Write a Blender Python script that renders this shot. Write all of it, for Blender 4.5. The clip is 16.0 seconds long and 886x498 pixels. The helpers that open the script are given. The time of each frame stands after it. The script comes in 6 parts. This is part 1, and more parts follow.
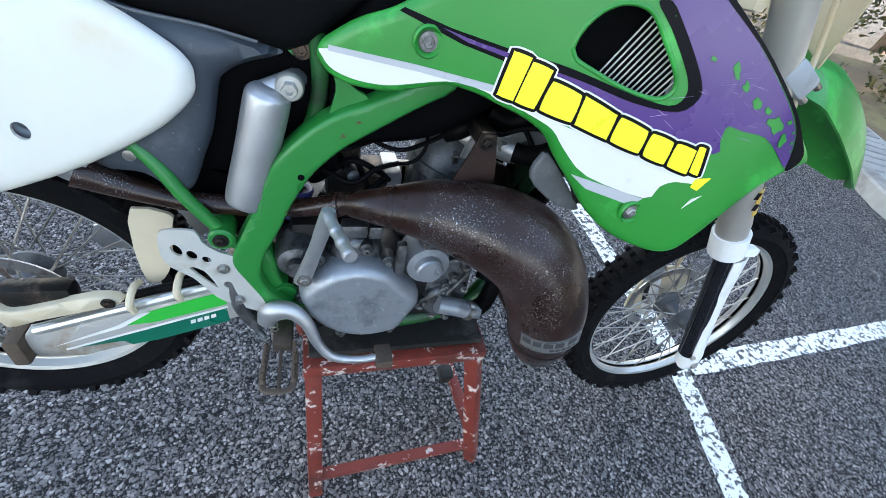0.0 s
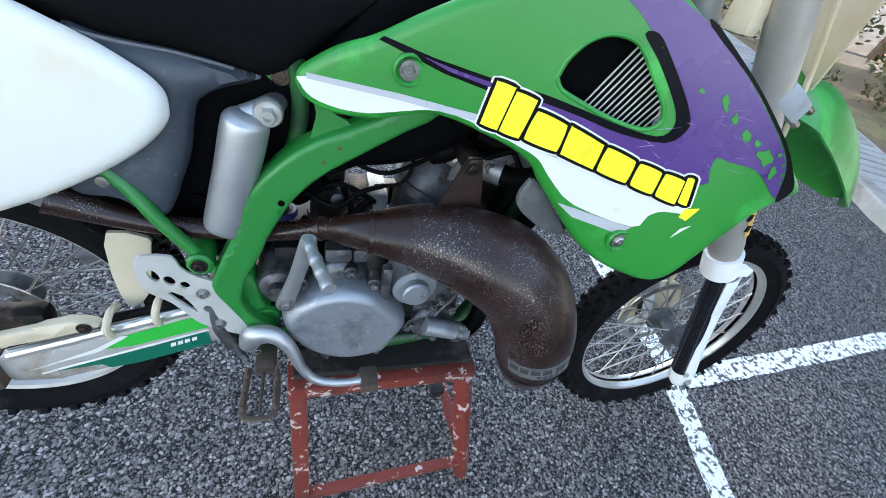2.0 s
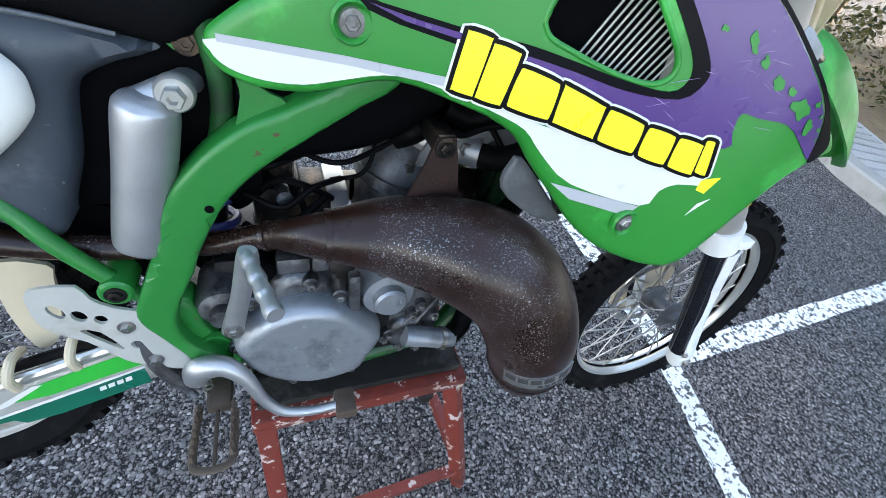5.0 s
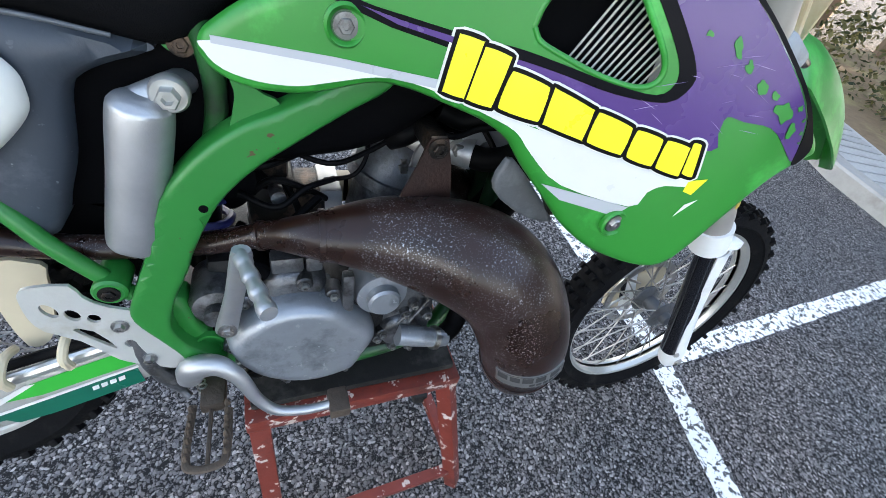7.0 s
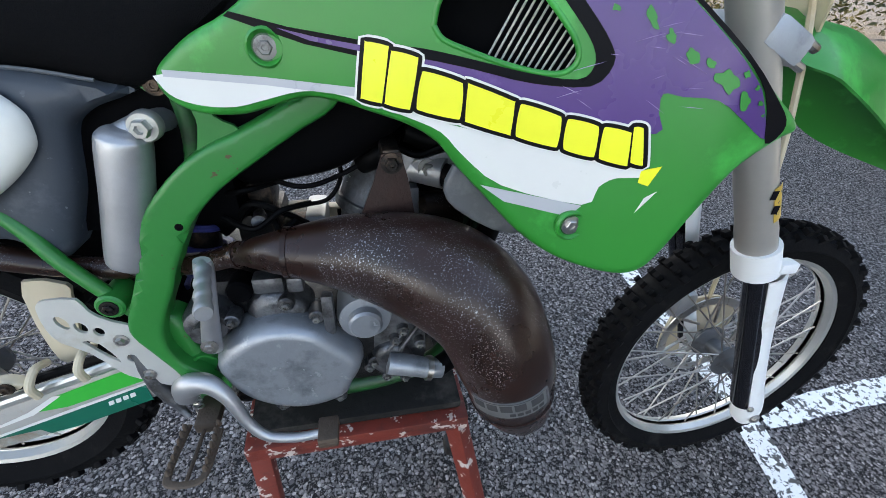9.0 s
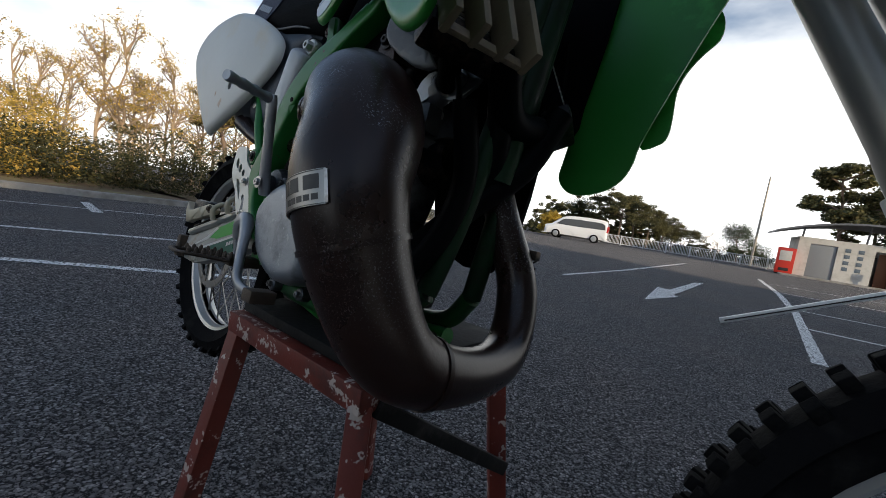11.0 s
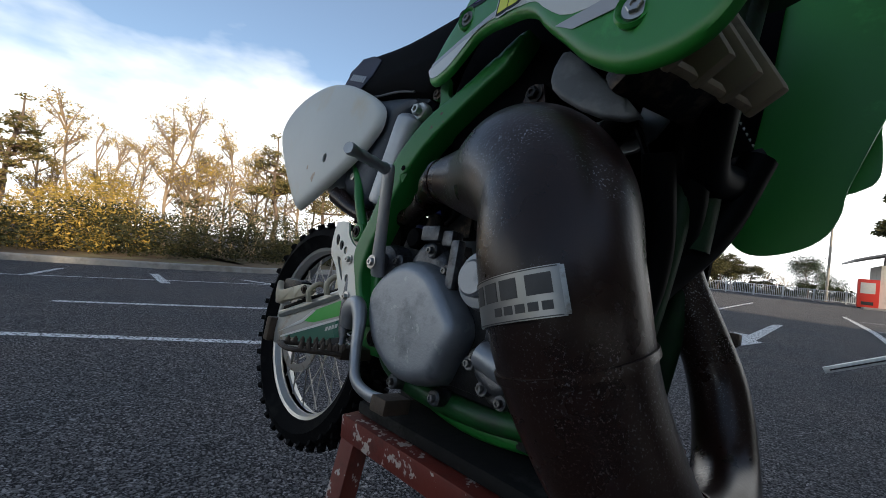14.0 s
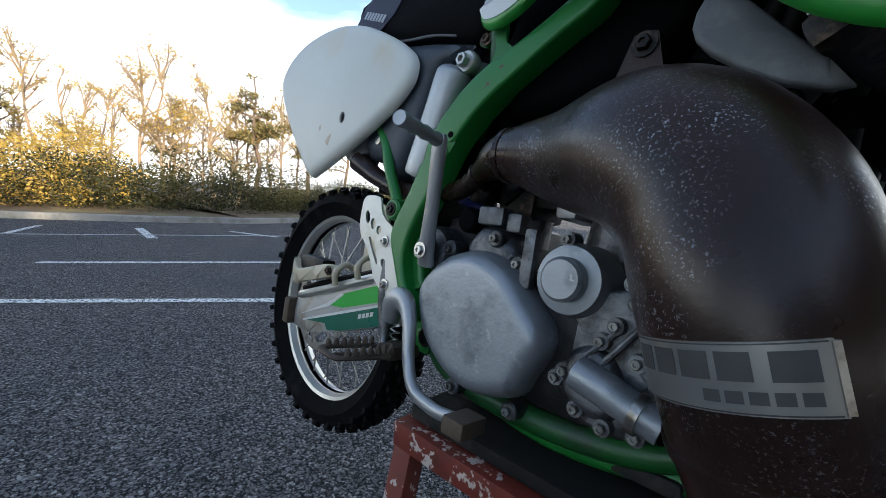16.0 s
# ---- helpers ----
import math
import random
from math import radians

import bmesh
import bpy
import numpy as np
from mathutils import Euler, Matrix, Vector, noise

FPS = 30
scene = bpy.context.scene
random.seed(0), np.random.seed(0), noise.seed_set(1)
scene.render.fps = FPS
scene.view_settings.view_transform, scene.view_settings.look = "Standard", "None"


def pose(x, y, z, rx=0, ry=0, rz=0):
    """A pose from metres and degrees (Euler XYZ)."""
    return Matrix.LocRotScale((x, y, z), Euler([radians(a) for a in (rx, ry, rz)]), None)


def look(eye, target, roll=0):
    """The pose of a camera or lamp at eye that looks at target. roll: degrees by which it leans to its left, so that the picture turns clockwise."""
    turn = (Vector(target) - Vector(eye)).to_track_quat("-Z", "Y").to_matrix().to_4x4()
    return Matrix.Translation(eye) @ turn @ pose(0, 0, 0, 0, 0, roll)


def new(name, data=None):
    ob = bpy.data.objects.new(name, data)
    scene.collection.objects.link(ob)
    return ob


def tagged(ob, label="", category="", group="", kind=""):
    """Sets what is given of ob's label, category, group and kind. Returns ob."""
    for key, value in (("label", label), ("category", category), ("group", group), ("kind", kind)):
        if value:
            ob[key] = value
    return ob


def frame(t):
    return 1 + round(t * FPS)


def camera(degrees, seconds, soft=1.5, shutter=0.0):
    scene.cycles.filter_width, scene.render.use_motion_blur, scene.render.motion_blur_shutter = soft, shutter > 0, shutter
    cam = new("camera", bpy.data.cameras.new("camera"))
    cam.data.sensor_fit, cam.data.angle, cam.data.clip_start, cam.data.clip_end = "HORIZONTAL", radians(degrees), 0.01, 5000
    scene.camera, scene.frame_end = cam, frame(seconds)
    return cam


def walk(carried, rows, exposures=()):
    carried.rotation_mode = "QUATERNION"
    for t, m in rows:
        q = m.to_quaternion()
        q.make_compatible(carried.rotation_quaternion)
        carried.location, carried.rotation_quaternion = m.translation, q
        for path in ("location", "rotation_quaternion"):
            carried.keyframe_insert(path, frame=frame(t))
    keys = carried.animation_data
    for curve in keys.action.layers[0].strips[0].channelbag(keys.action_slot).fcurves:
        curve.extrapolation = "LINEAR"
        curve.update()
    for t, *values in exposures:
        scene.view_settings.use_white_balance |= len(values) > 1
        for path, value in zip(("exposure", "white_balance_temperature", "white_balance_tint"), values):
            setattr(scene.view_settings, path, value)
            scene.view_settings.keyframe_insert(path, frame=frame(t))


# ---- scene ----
cam = camera(93.0, 16.0, soft=0.5)


def aim(x, y, z, yaw, pitch, roll):
    """Camera pose from a place, a heading to the left of +y, a pitch and a roll."""
    return Matrix.Translation((x, y, z)) @ pose(0, 0, 0, 0, 0, yaw) @ pose(0, 0, 0, 90 + pitch) @ pose(0, 0, 0, 0, 0, roll)


# seconds, place in metres, heading, pitch and roll in degrees
ROWS = [
    (0, 0.045, -0.564, 1.220, -25.55, -44.11, 17.45),
    (0.5, 0.079, -0.554, 1.229, -25.79, -44.48, 17.68),
    (1, 0.076, -0.551, 1.220, -25.95, -44.67, 19.08),
    (1.5, 0.071, -0.549, 1.224, -25.94, -44.39, 18.53),
    (2, 0.067, -0.535, 1.238, -25.79, -43.79, 17.96),
    (2.5, 0.075, -0.534, 1.231, -26.25, -44.02, 17.03),
    (3, 0.093, -0.530, 1.206, -26.87, -43.80, 17.67),
    (3.5, 0.080, -0.476, 1.191, -26.81, -42.29, 15.35),
    (4, 0.086, -0.449, 1.170, -29.23, -44.13, 16.07),
    (4.5, 0.091, -0.451, 1.177, -29.17, -44.31, 16.97),
    (5, 0.102, -0.466, 1.180, -30.28, -44.29, 16.49),
    (7.5, 0.103, -0.472, 1.187, -31.15, -43.93, 17.12),
    (8, 0.105, -0.474, 1.190, -31.31, -43.93, 16.73),
    (8.5, 0.124, -0.490, 1.177, -28.14, -43.69, 12.72),
    (8.7, 0.160, -0.509, 1.181, -23.06, -42.24, 8.35),
    (9.75, 0.490, -0.590, 0.985, 9.0, -22.5, 5.0),
    (10.8, 0.773, -0.515, 0.741, 38.62, -3.11, 7.37),
    (11, 0.771, -0.507, 0.709, 39.19, -5.13, 8.85),
    (11.5, 0.746, -0.505, 0.697, 41.10, -4.25, 7.36),
    (12, 0.726, -0.507, 0.699, 41.89, -3.42, 7.56),
    (12.5, 0.723, -0.506, 0.699, 41.97, -3.05, 7.29),
    (13, 0.719, -0.512, 0.708, 42.24, -2.16, 7.75),
    (13.5, 0.702, -0.524, 0.719, 43.90, -0.97, 8.16),
    (14, 0.580, -0.525, 0.728, 45.55, 1.01, 5.50),
    (14.5, 0.509, -0.507, 0.711, 43.52, -0.07, 5.74),
    (15, 0.478, -0.510, 0.703, 43.56, -0.03, 6.96),
    (15.5, 0.469, -0.515, 0.700, 43.46, -0.44, 7.44),
    (16, 0.440, -0.526, 0.777, 43.32, -6.68, 4.07),
]
walk(cam, [(r[0], aim(*r[1:])) for r in ROWS],
     exposures=[(0.0, 2.3, 5950, 8), (5.0, 2.36, 6050, 9), (8.0, 2.34, 6300, 11), (8.7, 2.24, 6300, 11), (10.8, -0.02, 6050, 10), (13.4, -0.08, 6050, 10), (14.4, 0.28, 5950, 9), (15.0, 0.55, 5900, 8), (16.0, 0.84, 5800, 7)])

# ---- light ----
SUN_AZIMUTH = radians(-14)   # the low sun stands behind the evergreens beside the pavement
SUN_HEIGHT = radians(15)
world = bpy.data.worlds.new("sky")
scene.world = world
world.use_nodes = True
wn = world.node_tree
sky = wn.nodes.new("ShaderNodeTexSky")
sky.sky_type = 'NISHITA'
sky.sun_disc = False
sky.sun_elevation = SUN_HEIGHT
sky.sun_rotation = radians(90) - SUN_AZIMUTH
sky.air_density, sky.dust_density, sky.ozone_density = 1.0, 0.6, 1.5
bg = wn.nodes["Background"]
bg.inputs["Strength"].default_value = 0.15
# a bank of cloud low over the trees, thin haze higher up
geo = wn.nodes.new("ShaderNodeTexCoord")
sep = wn.nodes.new("ShaderNodeSeparateXYZ")
wn.links.new(geo.outputs["Generated"], sep.inputs[0])
mapn = wn.nodes.new("ShaderNodeMapping")
mapn.inputs["Scale"].default_value = (1.6, 1.6, 4.0)
wn.links.new(geo.outputs["Generated"], mapn.inputs[0])
cn = wn.nodes.new("ShaderNodeTexNoise")
cn.inputs["Scale"].default_value = 1.3
cn.inputs["Detail"].default_value = 6.0
cn.inputs["Roughness"].default_value = 0.5
wn.links.new(mapn.outputs[0], cn.inputs["Vector"])
low = wn.nodes.new("ShaderNodeMapRange")
low.inputs["From Min"].default_value, low.inputs["From Max"].default_value = 0.05, 0.62
low.inputs["To Min"].default_value, low.inputs["To Max"].default_value = 0.36, -0.22
wn.links.new(sep.outputs["Z"], low.inputs["Value"])
fuller = wn.nodes.new("ShaderNodeMath")   # the cloud thickens to the north
fuller.operation = 'MULTIPLY_ADD'
fuller.inputs[1].default_value = 0.15
wn.links.new(sep.outputs["Y"], fuller.inputs[0])
wn.links.new(low.outputs[0], fuller.inputs[2])
add = wn.nodes.new("ShaderNodeMath")
wn.links.new(cn.outputs["Fac"], add.inputs[0])
wn.links.new(fuller.outputs[0], add.inputs[1])
ramp = wn.nodes.new("ShaderNodeMapRange")
ramp.inputs["From Min"].default_value, ramp.inputs["From Max"].default_value = 0.50, 0.72
ramp.inputs["To Min"].default_value = 0.07
wn.links.new(add.outputs[0], ramp.inputs["Value"])
mixc = wn.nodes.new("ShaderNodeMix")
mixc.data_type = 'RGBA'
mixc.inputs["B"].default_value = (9.5, 9.2, 8.6, 1)
wn.links.new(ramp.outputs[0], mixc.inputs["Factor"])
wn.links.new(sky.outputs[0], mixc.inputs["A"])
wn.links.new(mixc.outputs["Result"], bg.inputs["Color"])

sun = new("sun", bpy.data.lights.new("sun", 'SUN'))
sun.data.energy = 5.0
sun.data.angle = radians(0.6)
sun.data.color = (1.0, 0.80, 0.55)
sun.matrix_world = look((0, 0, 0), (-math.cos(SUN_HEIGHT) * math.cos(SUN_AZIMUTH),
                                    -math.cos(SUN_HEIGHT) * math.sin(SUN_AZIMUTH), -math.sin(SUN_HEIGHT)))

# ---- materials ----
def material(name, color, rough=0.5, metal=0.0, vary=0.15, grain=40.0, bump=0.0, bump_scale=200.0, coat=0.0,
             stain=None, stain_scale=6.0, stain_amount=0.5, random_tint=0.0, transmission=0.0, flakes=None, flake_scale=60.0,
             flake_amount=0.5, spec=0.5, patchy=0.0, above=None):
    """A procedural surface: base colour with fine grain and broad stains, roughness that varies, and a fine relief."""
    m = bpy.data.materials.new(name)
    m.use_nodes = True
    nt = m.node_tree
    b = nt.nodes["Principled BSDF"]
    tc = nt.nodes.new("ShaderNodeTexCoord")

    def tex(scale, detail=5.0, rgh=0.6):
        n = nt.nodes.new("ShaderNodeTexNoise")
        n.inputs["Scale"].default_value = scale
        n.inputs["Detail"].default_value = detail
        n.inputs["Roughness"].default_value = rgh
        nt.links.new(tc.outputs["Object"], n.inputs["Vector"])
        return n

    def mix(fac, a, bb):
        n = nt.nodes.new("ShaderNodeMix")
        n.data_type = 'RGBA'
        for sock, v in (("Factor", fac), ("A", a), ("B", bb)):
            if isinstance(v, (tuple, float)):
                n.inputs[sock].default_value = v
            else:
                nt.links.new(v, n.inputs[sock])
        return n.outputs["Result"]

    def steep(sock, lo, hi):
        n = nt.nodes.new("ShaderNodeMapRange")
        n.inputs["From Min"].default_value, n.inputs["From Max"].default_value = lo, hi
        nt.links.new(sock, n.inputs["Value"])
        return n.outputs[0]

    c = (*color, 1.0)
    dark = tuple(v * (1 - vary) for v in color) + (1.0,)
    light = tuple(min(1.0, v * (1 + vary)) for v in color) + (1.0,)
    fine = tex(grain)
    out = mix(fine.outputs["Fac"], dark, light)
    if stain:
        s = tex(stain_scale, 7.0, 0.65)
        lo = 0.62 - 0.24 * stain_amount
        out = mix(steep(s.outputs["Fac"], lo, lo + 0.14), out, (*stain, 1.0))
    if flakes:
        f = tex(flake_scale, 3.0, 0.7)
        lo = 0.68 - 0.2 * flake_amount
        fac = steep(f.outputs["Fac"], lo, lo + 0.03)
        if patchy:
            mm = nt.nodes.new("ShaderNodeMath")
            mm.operation = 'MULTIPLY'
            nt.links.new(fac, mm.inputs[0])
            nt.links.new(steep(tex(patchy, 3.0).outputs["Fac"], 0.42, 0.60), mm.inputs[1])
            fac = mm.outputs[0]
        if above:
            # chips thin out below a height
            hz = nt.nodes.new("ShaderNodeSeparateXYZ")
            nt.links.new(tc.outputs["Object"], hz.inputs[0])
            ma = nt.nodes.new("ShaderNodeMath")
            ma.operation = 'MULTIPLY'
            nt.links.new(fac, ma.inputs[0])
            nt.links.new(steep(hz.outputs["Z"], *above), ma.inputs[1])
            fac = ma.outputs[0]
        out = mix(fac, out, (*flakes, 1.0))
    if random_tint:
        info = nt.nodes.new("ShaderNodeObjectInfo")
        hs = nt.nodes.new("ShaderNodeHueSaturation")
        mr = nt.nodes.new("ShaderNodeMapRange")
        mr.inputs["To Min"].default_value, mr.inputs["To Max"].default_value = 1 - random_tint, 1 + random_tint
        nt.links.new(info.outputs["Random"], mr.inputs["Value"])
        nt.links.new(mr.outputs[0], hs.inputs["Value"])
        nt.links.new(out, hs.inputs["Color"])
        out = hs.outputs[0]
    nt.links.new(out, b.inputs["Base Color"])
    b.inputs["Metallic"].default_value = metal
    b.inputs["Specular IOR Level"].default_value = spec
    b.inputs["Coat Weight"].default_value = coat
    b.inputs["Transmission Weight"].default_value = transmission
    rv = tex(grain * 0.4)
    mr = nt.nodes.new("ShaderNodeMapRange")
    mr.inputs["To Min"].default_value, mr.inputs["To Max"].default_value = max(0.03, rough - 0.12), min(1.0, rough + 0.12)
    nt.links.new(rv.outputs["Fac"], mr.inputs["Value"])
    nt.links.new(mr.outputs[0], b.inputs["Roughness"])
    if bump:
        bn = nt.nodes.new("ShaderNodeBump")
        bn.inputs["Strength"].default_value = min(1.0, bump)
        bn.inputs["Distance"].default_value = 0.002
        t2 = tex(bump_scale, 4.0)
        nt.links.new(t2.outputs["Fac"], bn.inputs["Height"])
        nt.links.new(bn.outputs[0], b.inputs["Normal"])
    return m


M_GREEN = material("green_plastic", (0.026, 0.215, 0.025), 0.36, vary=0.06, bump=0.05, stain=(0.06, 0.40, 0.06), stain_scale=9, stain_amount=0.3)
M_FRAME = material("green_frame_paint", (0.022, 0.175, 0.028), 0.38, vary=0.08, bump=0.10, bump_scale=90, flakes=(0.10, 0.05, 0.025), flake_scale=60, flake_amount=0.02)
M_WHITE = material("white_plastic", (0.68, 0.68, 0.62), 0.42, vary=0.03, bump=0.06, stain=(0.66, 0.60, 0.46), stain_scale=5, stain_amount=0.25)
M_DECALWHITE = material("white_decal", (0.66, 0.66, 0.62), 0.3, vary=0.03)
M_DECALGREY = material("grey_decal", (0.42, 0.43, 0.45), 0.3, vary=0.04)
M_PURPLE = material("purple_decal", (0.072, 0.031, 0.168), 0.28, vary=0.10, grain=14, bump=0.08, bump_scale=25, stain=(0.13, 0.07, 0.26), stain_scale=10, stain_amount=0.25)
M_BLACKDECAL = material("black_decal", (0.005, 0.005, 0.007), 0.3, vary=0.2, flakes=(0.045, 0.36, 0.04), flake_scale=30, flake_amount=0.03, spec=0.06)
M_INK = material("black_decal_ink", (0.004, 0.004, 0.005), 0.3, vary=0.2, spec=0.12)
M_YELLOW = material("yellow_decal", (0.80, 0.80, 0.02), 0.3, vary=0.04)
M_DKGREEN = material("dark_green_decal", (0.005, 0.11, 0.065), 0.3, vary=0.1)
M_LTGREEN = material("bright_green_decal", (0.04, 0.40, 0.04), 0.3, vary=0.1)
M_GREYPL = material("grey_airbox_plastic", (0.040, 0.050, 0.064), 0.5, vary=0.16, grain=25, bump=0.15, bump_scale=140, stain=(0.085, 0.098, 0.118), stain_scale=14, stain_amount=0.3, flakes=(0.16, 0.175, 0.19), flake_scale=70, flake_amount=0.16, patchy=7.0)
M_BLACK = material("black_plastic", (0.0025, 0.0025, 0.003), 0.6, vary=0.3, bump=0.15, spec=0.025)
M_SEAT = material("black_seat_vinyl", (0.006, 0.006, 0.0065), 0.7, vary=0.25, grain=500, bump=0.9, bump_scale=900, spec=0.035)
M_RUBBER = material("tyre_rubber", (0.0055, 0.0055, 0.006), 0.75, vary=0.3, grain=60, bump=0.4, bump_scale=180, stain=(0.018, 0.017, 0.016), stain_scale=14, stain_amount=0.3, spec=0.05)
M_ALU = material("dull_aluminium", (0.40, 0.41, 0.42), 0.42, metal=0.75, vary=0.2, grain=30, bump=0.2, bump_scale=160, stain=(0.42, 0.42, 0.41), stain_scale=14, stain_amount=0.35)
M_CASE = material("cast_alloy", (0.17, 0.175, 0.185), 0.42, metal=0.85, vary=0.25, grain=45, bump=0.5, bump_scale=260, stain=(0.06, 0.06, 0.06), stain_scale=20, stain_amount=0.65)
M_COVER = material("scuffed_grey_cover", (0.29, 0.31, 0.335), 0.42, metal=0.6, vary=0.12, grain=60, bump=0.2, bump_scale=220, stain=(0.17, 0.185, 0.20), stain_scale=16, stain_amount=0.4, flakes=(0.36, 0.38, 0.40), flake_scale=45, flake_amount=0.2)
M_GUARD = material("bare_alloy_plate", (0.62, 0.62, 0.58), 0.45, metal=0.55, vary=0.08, grain=30, bump=0.12, stain=(0.50, 0.47, 0.38), stain_scale=9, stain_amount=0.3)
M_STEEL = material("zinc_steel", (0.45, 0.44, 0.42), 0.32, metal=1.0, vary=0.2, stain=(0.22, 0.19, 0.15), stain_scale=40, stain_amount=0.4)
M_DARKSTEEL = material("dark_oily_steel", (0.018, 0.017, 0.016), 0.45, metal=0.8, vary=0.4, bump=0.4, stain=(0.10, 0.07, 0.05), stain_scale=30)
M_PIPE = material("rusted_brown_pipe", (0.019, 0.0082, 0.0055), 0.29, metal=0.0, vary=0.35, grain=22, bump=0.10, bump_scale=220,
                  stain=(0.013, 0.0065, 0.005), stain_scale=7, stain_amount=0.4, flakes=(0.36, 0.37, 0.40), flake_scale=500, flake_amount=0.42, patchy=8.0, spec=0.38, above=(-0.08, 0.12))
M_PIPEPLAIN = material("rusted_brown_bracket", (0.025, 0.011, 0.008), 0.5, metal=0.3, vary=0.4, grain=40, bump=0.4, stain=(0.02, 0.010, 0.008), stain_scale=14, stain_amount=0.4)
M_PLATE = material("stamped_tin_plate", (0.30, 0.30, 0.29), 0.34, metal=0.8, vary=0.1, stain=(0.4, 0.36, 0.3), stain_scale=30, stain_amount=0.3)
M_PLATEINK = material("etched_dark_ink", (0.045, 0.045, 0.045), 0.5, vary=0.3, grain=120)
M_RIM = material("silver_rim", (0.52, 0.52, 0.49), 0.33, metal=0.7, vary=0.06, stain=(0.5, 0.48, 0.43), stain_scale=10, stain_amount=0.3)
M_SPOKE = material("spoke_steel", (0.42, 0.40, 0.37), 0.35, metal=1.0, vary=0.25, grain=90)
M_FORK = material("bronze_grey_fork_tube", (0.40, 0.38, 0.34), 0.35, metal=0.5, vary=0.12, grain=15)
M_GUARDWHITE = material("white_fork_guard", (0.74, 0.75, 0.74), 0.4, vary=0.04, stain=(0.62, 0.6, 0.55), stain_scale=9, stain_amount=0.2)
M_CHROME = material("chromed_fork_leg", (0.10, 0.10, 0.11), 0.18, metal=1.0, vary=0.2)
M_CREAM = material("yellowed_cream_plastic", (0.54, 0.47, 0.33), 0.45, vary=0.08, stain=(0.50, 0.40, 0.24), stain_scale=7, stain_amount=0.35)
M_HOSE = material("black_hose", (0.003, 0.003, 0.0033), 0.5, vary=0.3, spec=0.05)
M_STAND = material("red_stand_paint", (0.155, 0.024, 0.014), 0.5, vary=0.22, grain=18, bump=0.35, bump_scale=120, stain=(0.085, 0.020, 0.014), stain_scale=11, stain_amount=0.4,
                   flakes=(0.52, 0.45, 0.40), flake_scale=34, flake_amount=0.42)
M_STANDTOP = material("worn_black_stand_mat", (0.016, 0.0155, 0.015), 0.75, vary=0.4, grain=25, bump=0.6, bump_scale=90, stain=(0.06, 0.057, 0.052), stain_scale=7, stain_amount=0.35, spec=0.12)
M_RADI = material("radiator_fins", (0.52, 0.50, 0.45), 0.5, metal=0.2, vary=0.2)
M_PEG = material("rusty_footpeg", (0.10, 0.075, 0.055), 0.65, metal=0.5, vary=0.4, grain=60, bump=0.6)
M_BLUE = material("blue_spring", (0.03, 0.035, 0.16), 0.4, vary=0.2)
# frame green, darkened for the shade on low tubes, inner rail and recesses
M_FRAMELOW = material("shaded_green_frame_paint", (0.012, 0.085, 0.016), 0.42, vary=0.2, bump=0.2, bump_scale=90, stain=(0.02, 0.03, 0.018), stain_scale=10, stain_amount=0.45)
M_RADSIDE = material("grey_radiator_plastic", (0.085, 0.09, 0.095), 0.5, vary=0.12, bump=0.2, stain=(0.14, 0.145, 0.15), stain_scale=14, stain_amount=0.3)
M_DULLBOLT = material("dull_grey_bolt", (0.22, 0.22, 0.21), 0.45, metal=0.7, vary=0.3, stain=(0.10, 0.09, 0.08), stain_scale=60)
M_HEAD = material("oily_grey_head", (0.12, 0.127, 0.137), 0.5, metal=0.5, vary=0.2, grain=50, bump=0.4, bump_scale=220, stain=(0.07, 0.07, 0.07), stain_scale=22, stain_amount=0.45)
M_ARM = material("dirty_alloy_beam", (0.40, 0.39, 0.36), 0.5, metal=0.35, vary=0.15, grain=30, bump=0.2, stain=(0.26, 0.19, 0.11), stain_scale=11, stain_amount=0.4)
# frame green taken almost to black for the shade among the front tubes
M_DOWNTUBE = material("shaded_green_tube", (0.006, 0.030, 0.009), 0.5, vary=0.3, bump=0.2, stain=(0.01, 0.012, 0.008), stain_scale=9, stain_amount=0.5, spec=0.25)
# cast alloy made near-black for the shade between the covers
M_CASEDARK = material("shaded_cast_alloy", (0.022, 0.022, 0.023), 0.5, metal=0.6, vary=0.3, grain=45, bump=0.5, bump_scale=260, stain=(0.010, 0.010, 0.010), stain_scale=18, stain_amount=0.6)
M_BLOCK = material("oily_black_block", (0.014, 0.013, 0.012), 0.7, vary=0.5, grain=30, bump=1.0, bump_scale=120, stain=(0.045, 0.040, 0.030), stain_scale=16, stain_amount=0.45, spec=0.35)
# cream plastic darkened for the shade the louvre hangs in
M_LOUVRE = material("shaded_cream_louvre", (0.26, 0.205, 0.125), 0.55, vary=0.15, stain=(0.12, 0.09, 0.06), stain_scale=12, stain_amount=0.45)
M_GOLDDECAL = material("golden_decal", (0.55, 0.36, 0.05), 0.4, vary=0.2, flakes=(0.03, 0.03, 0.03), flake_scale=120, flake_amount=0.35)
M_SCRATCH = material("scratched_purple_film", (0.30, 0.22, 0.44), 0.4, vary=0.1)
M_GUARDGREY = material("dull_cast_clamp", (0.36, 0.38, 0.40), 0.45, metal=0.3, vary=0.12, bump=0.2, stain=(0.26, 0.27, 0.28), stain_scale=14, stain_amount=0.3)
M_STAIN = material("faint_rust_stain", (0.56, 0.45, 0.33), 0.5, vary=0.2)

# ---- builders ----
from mathutils import geometry as mgeo


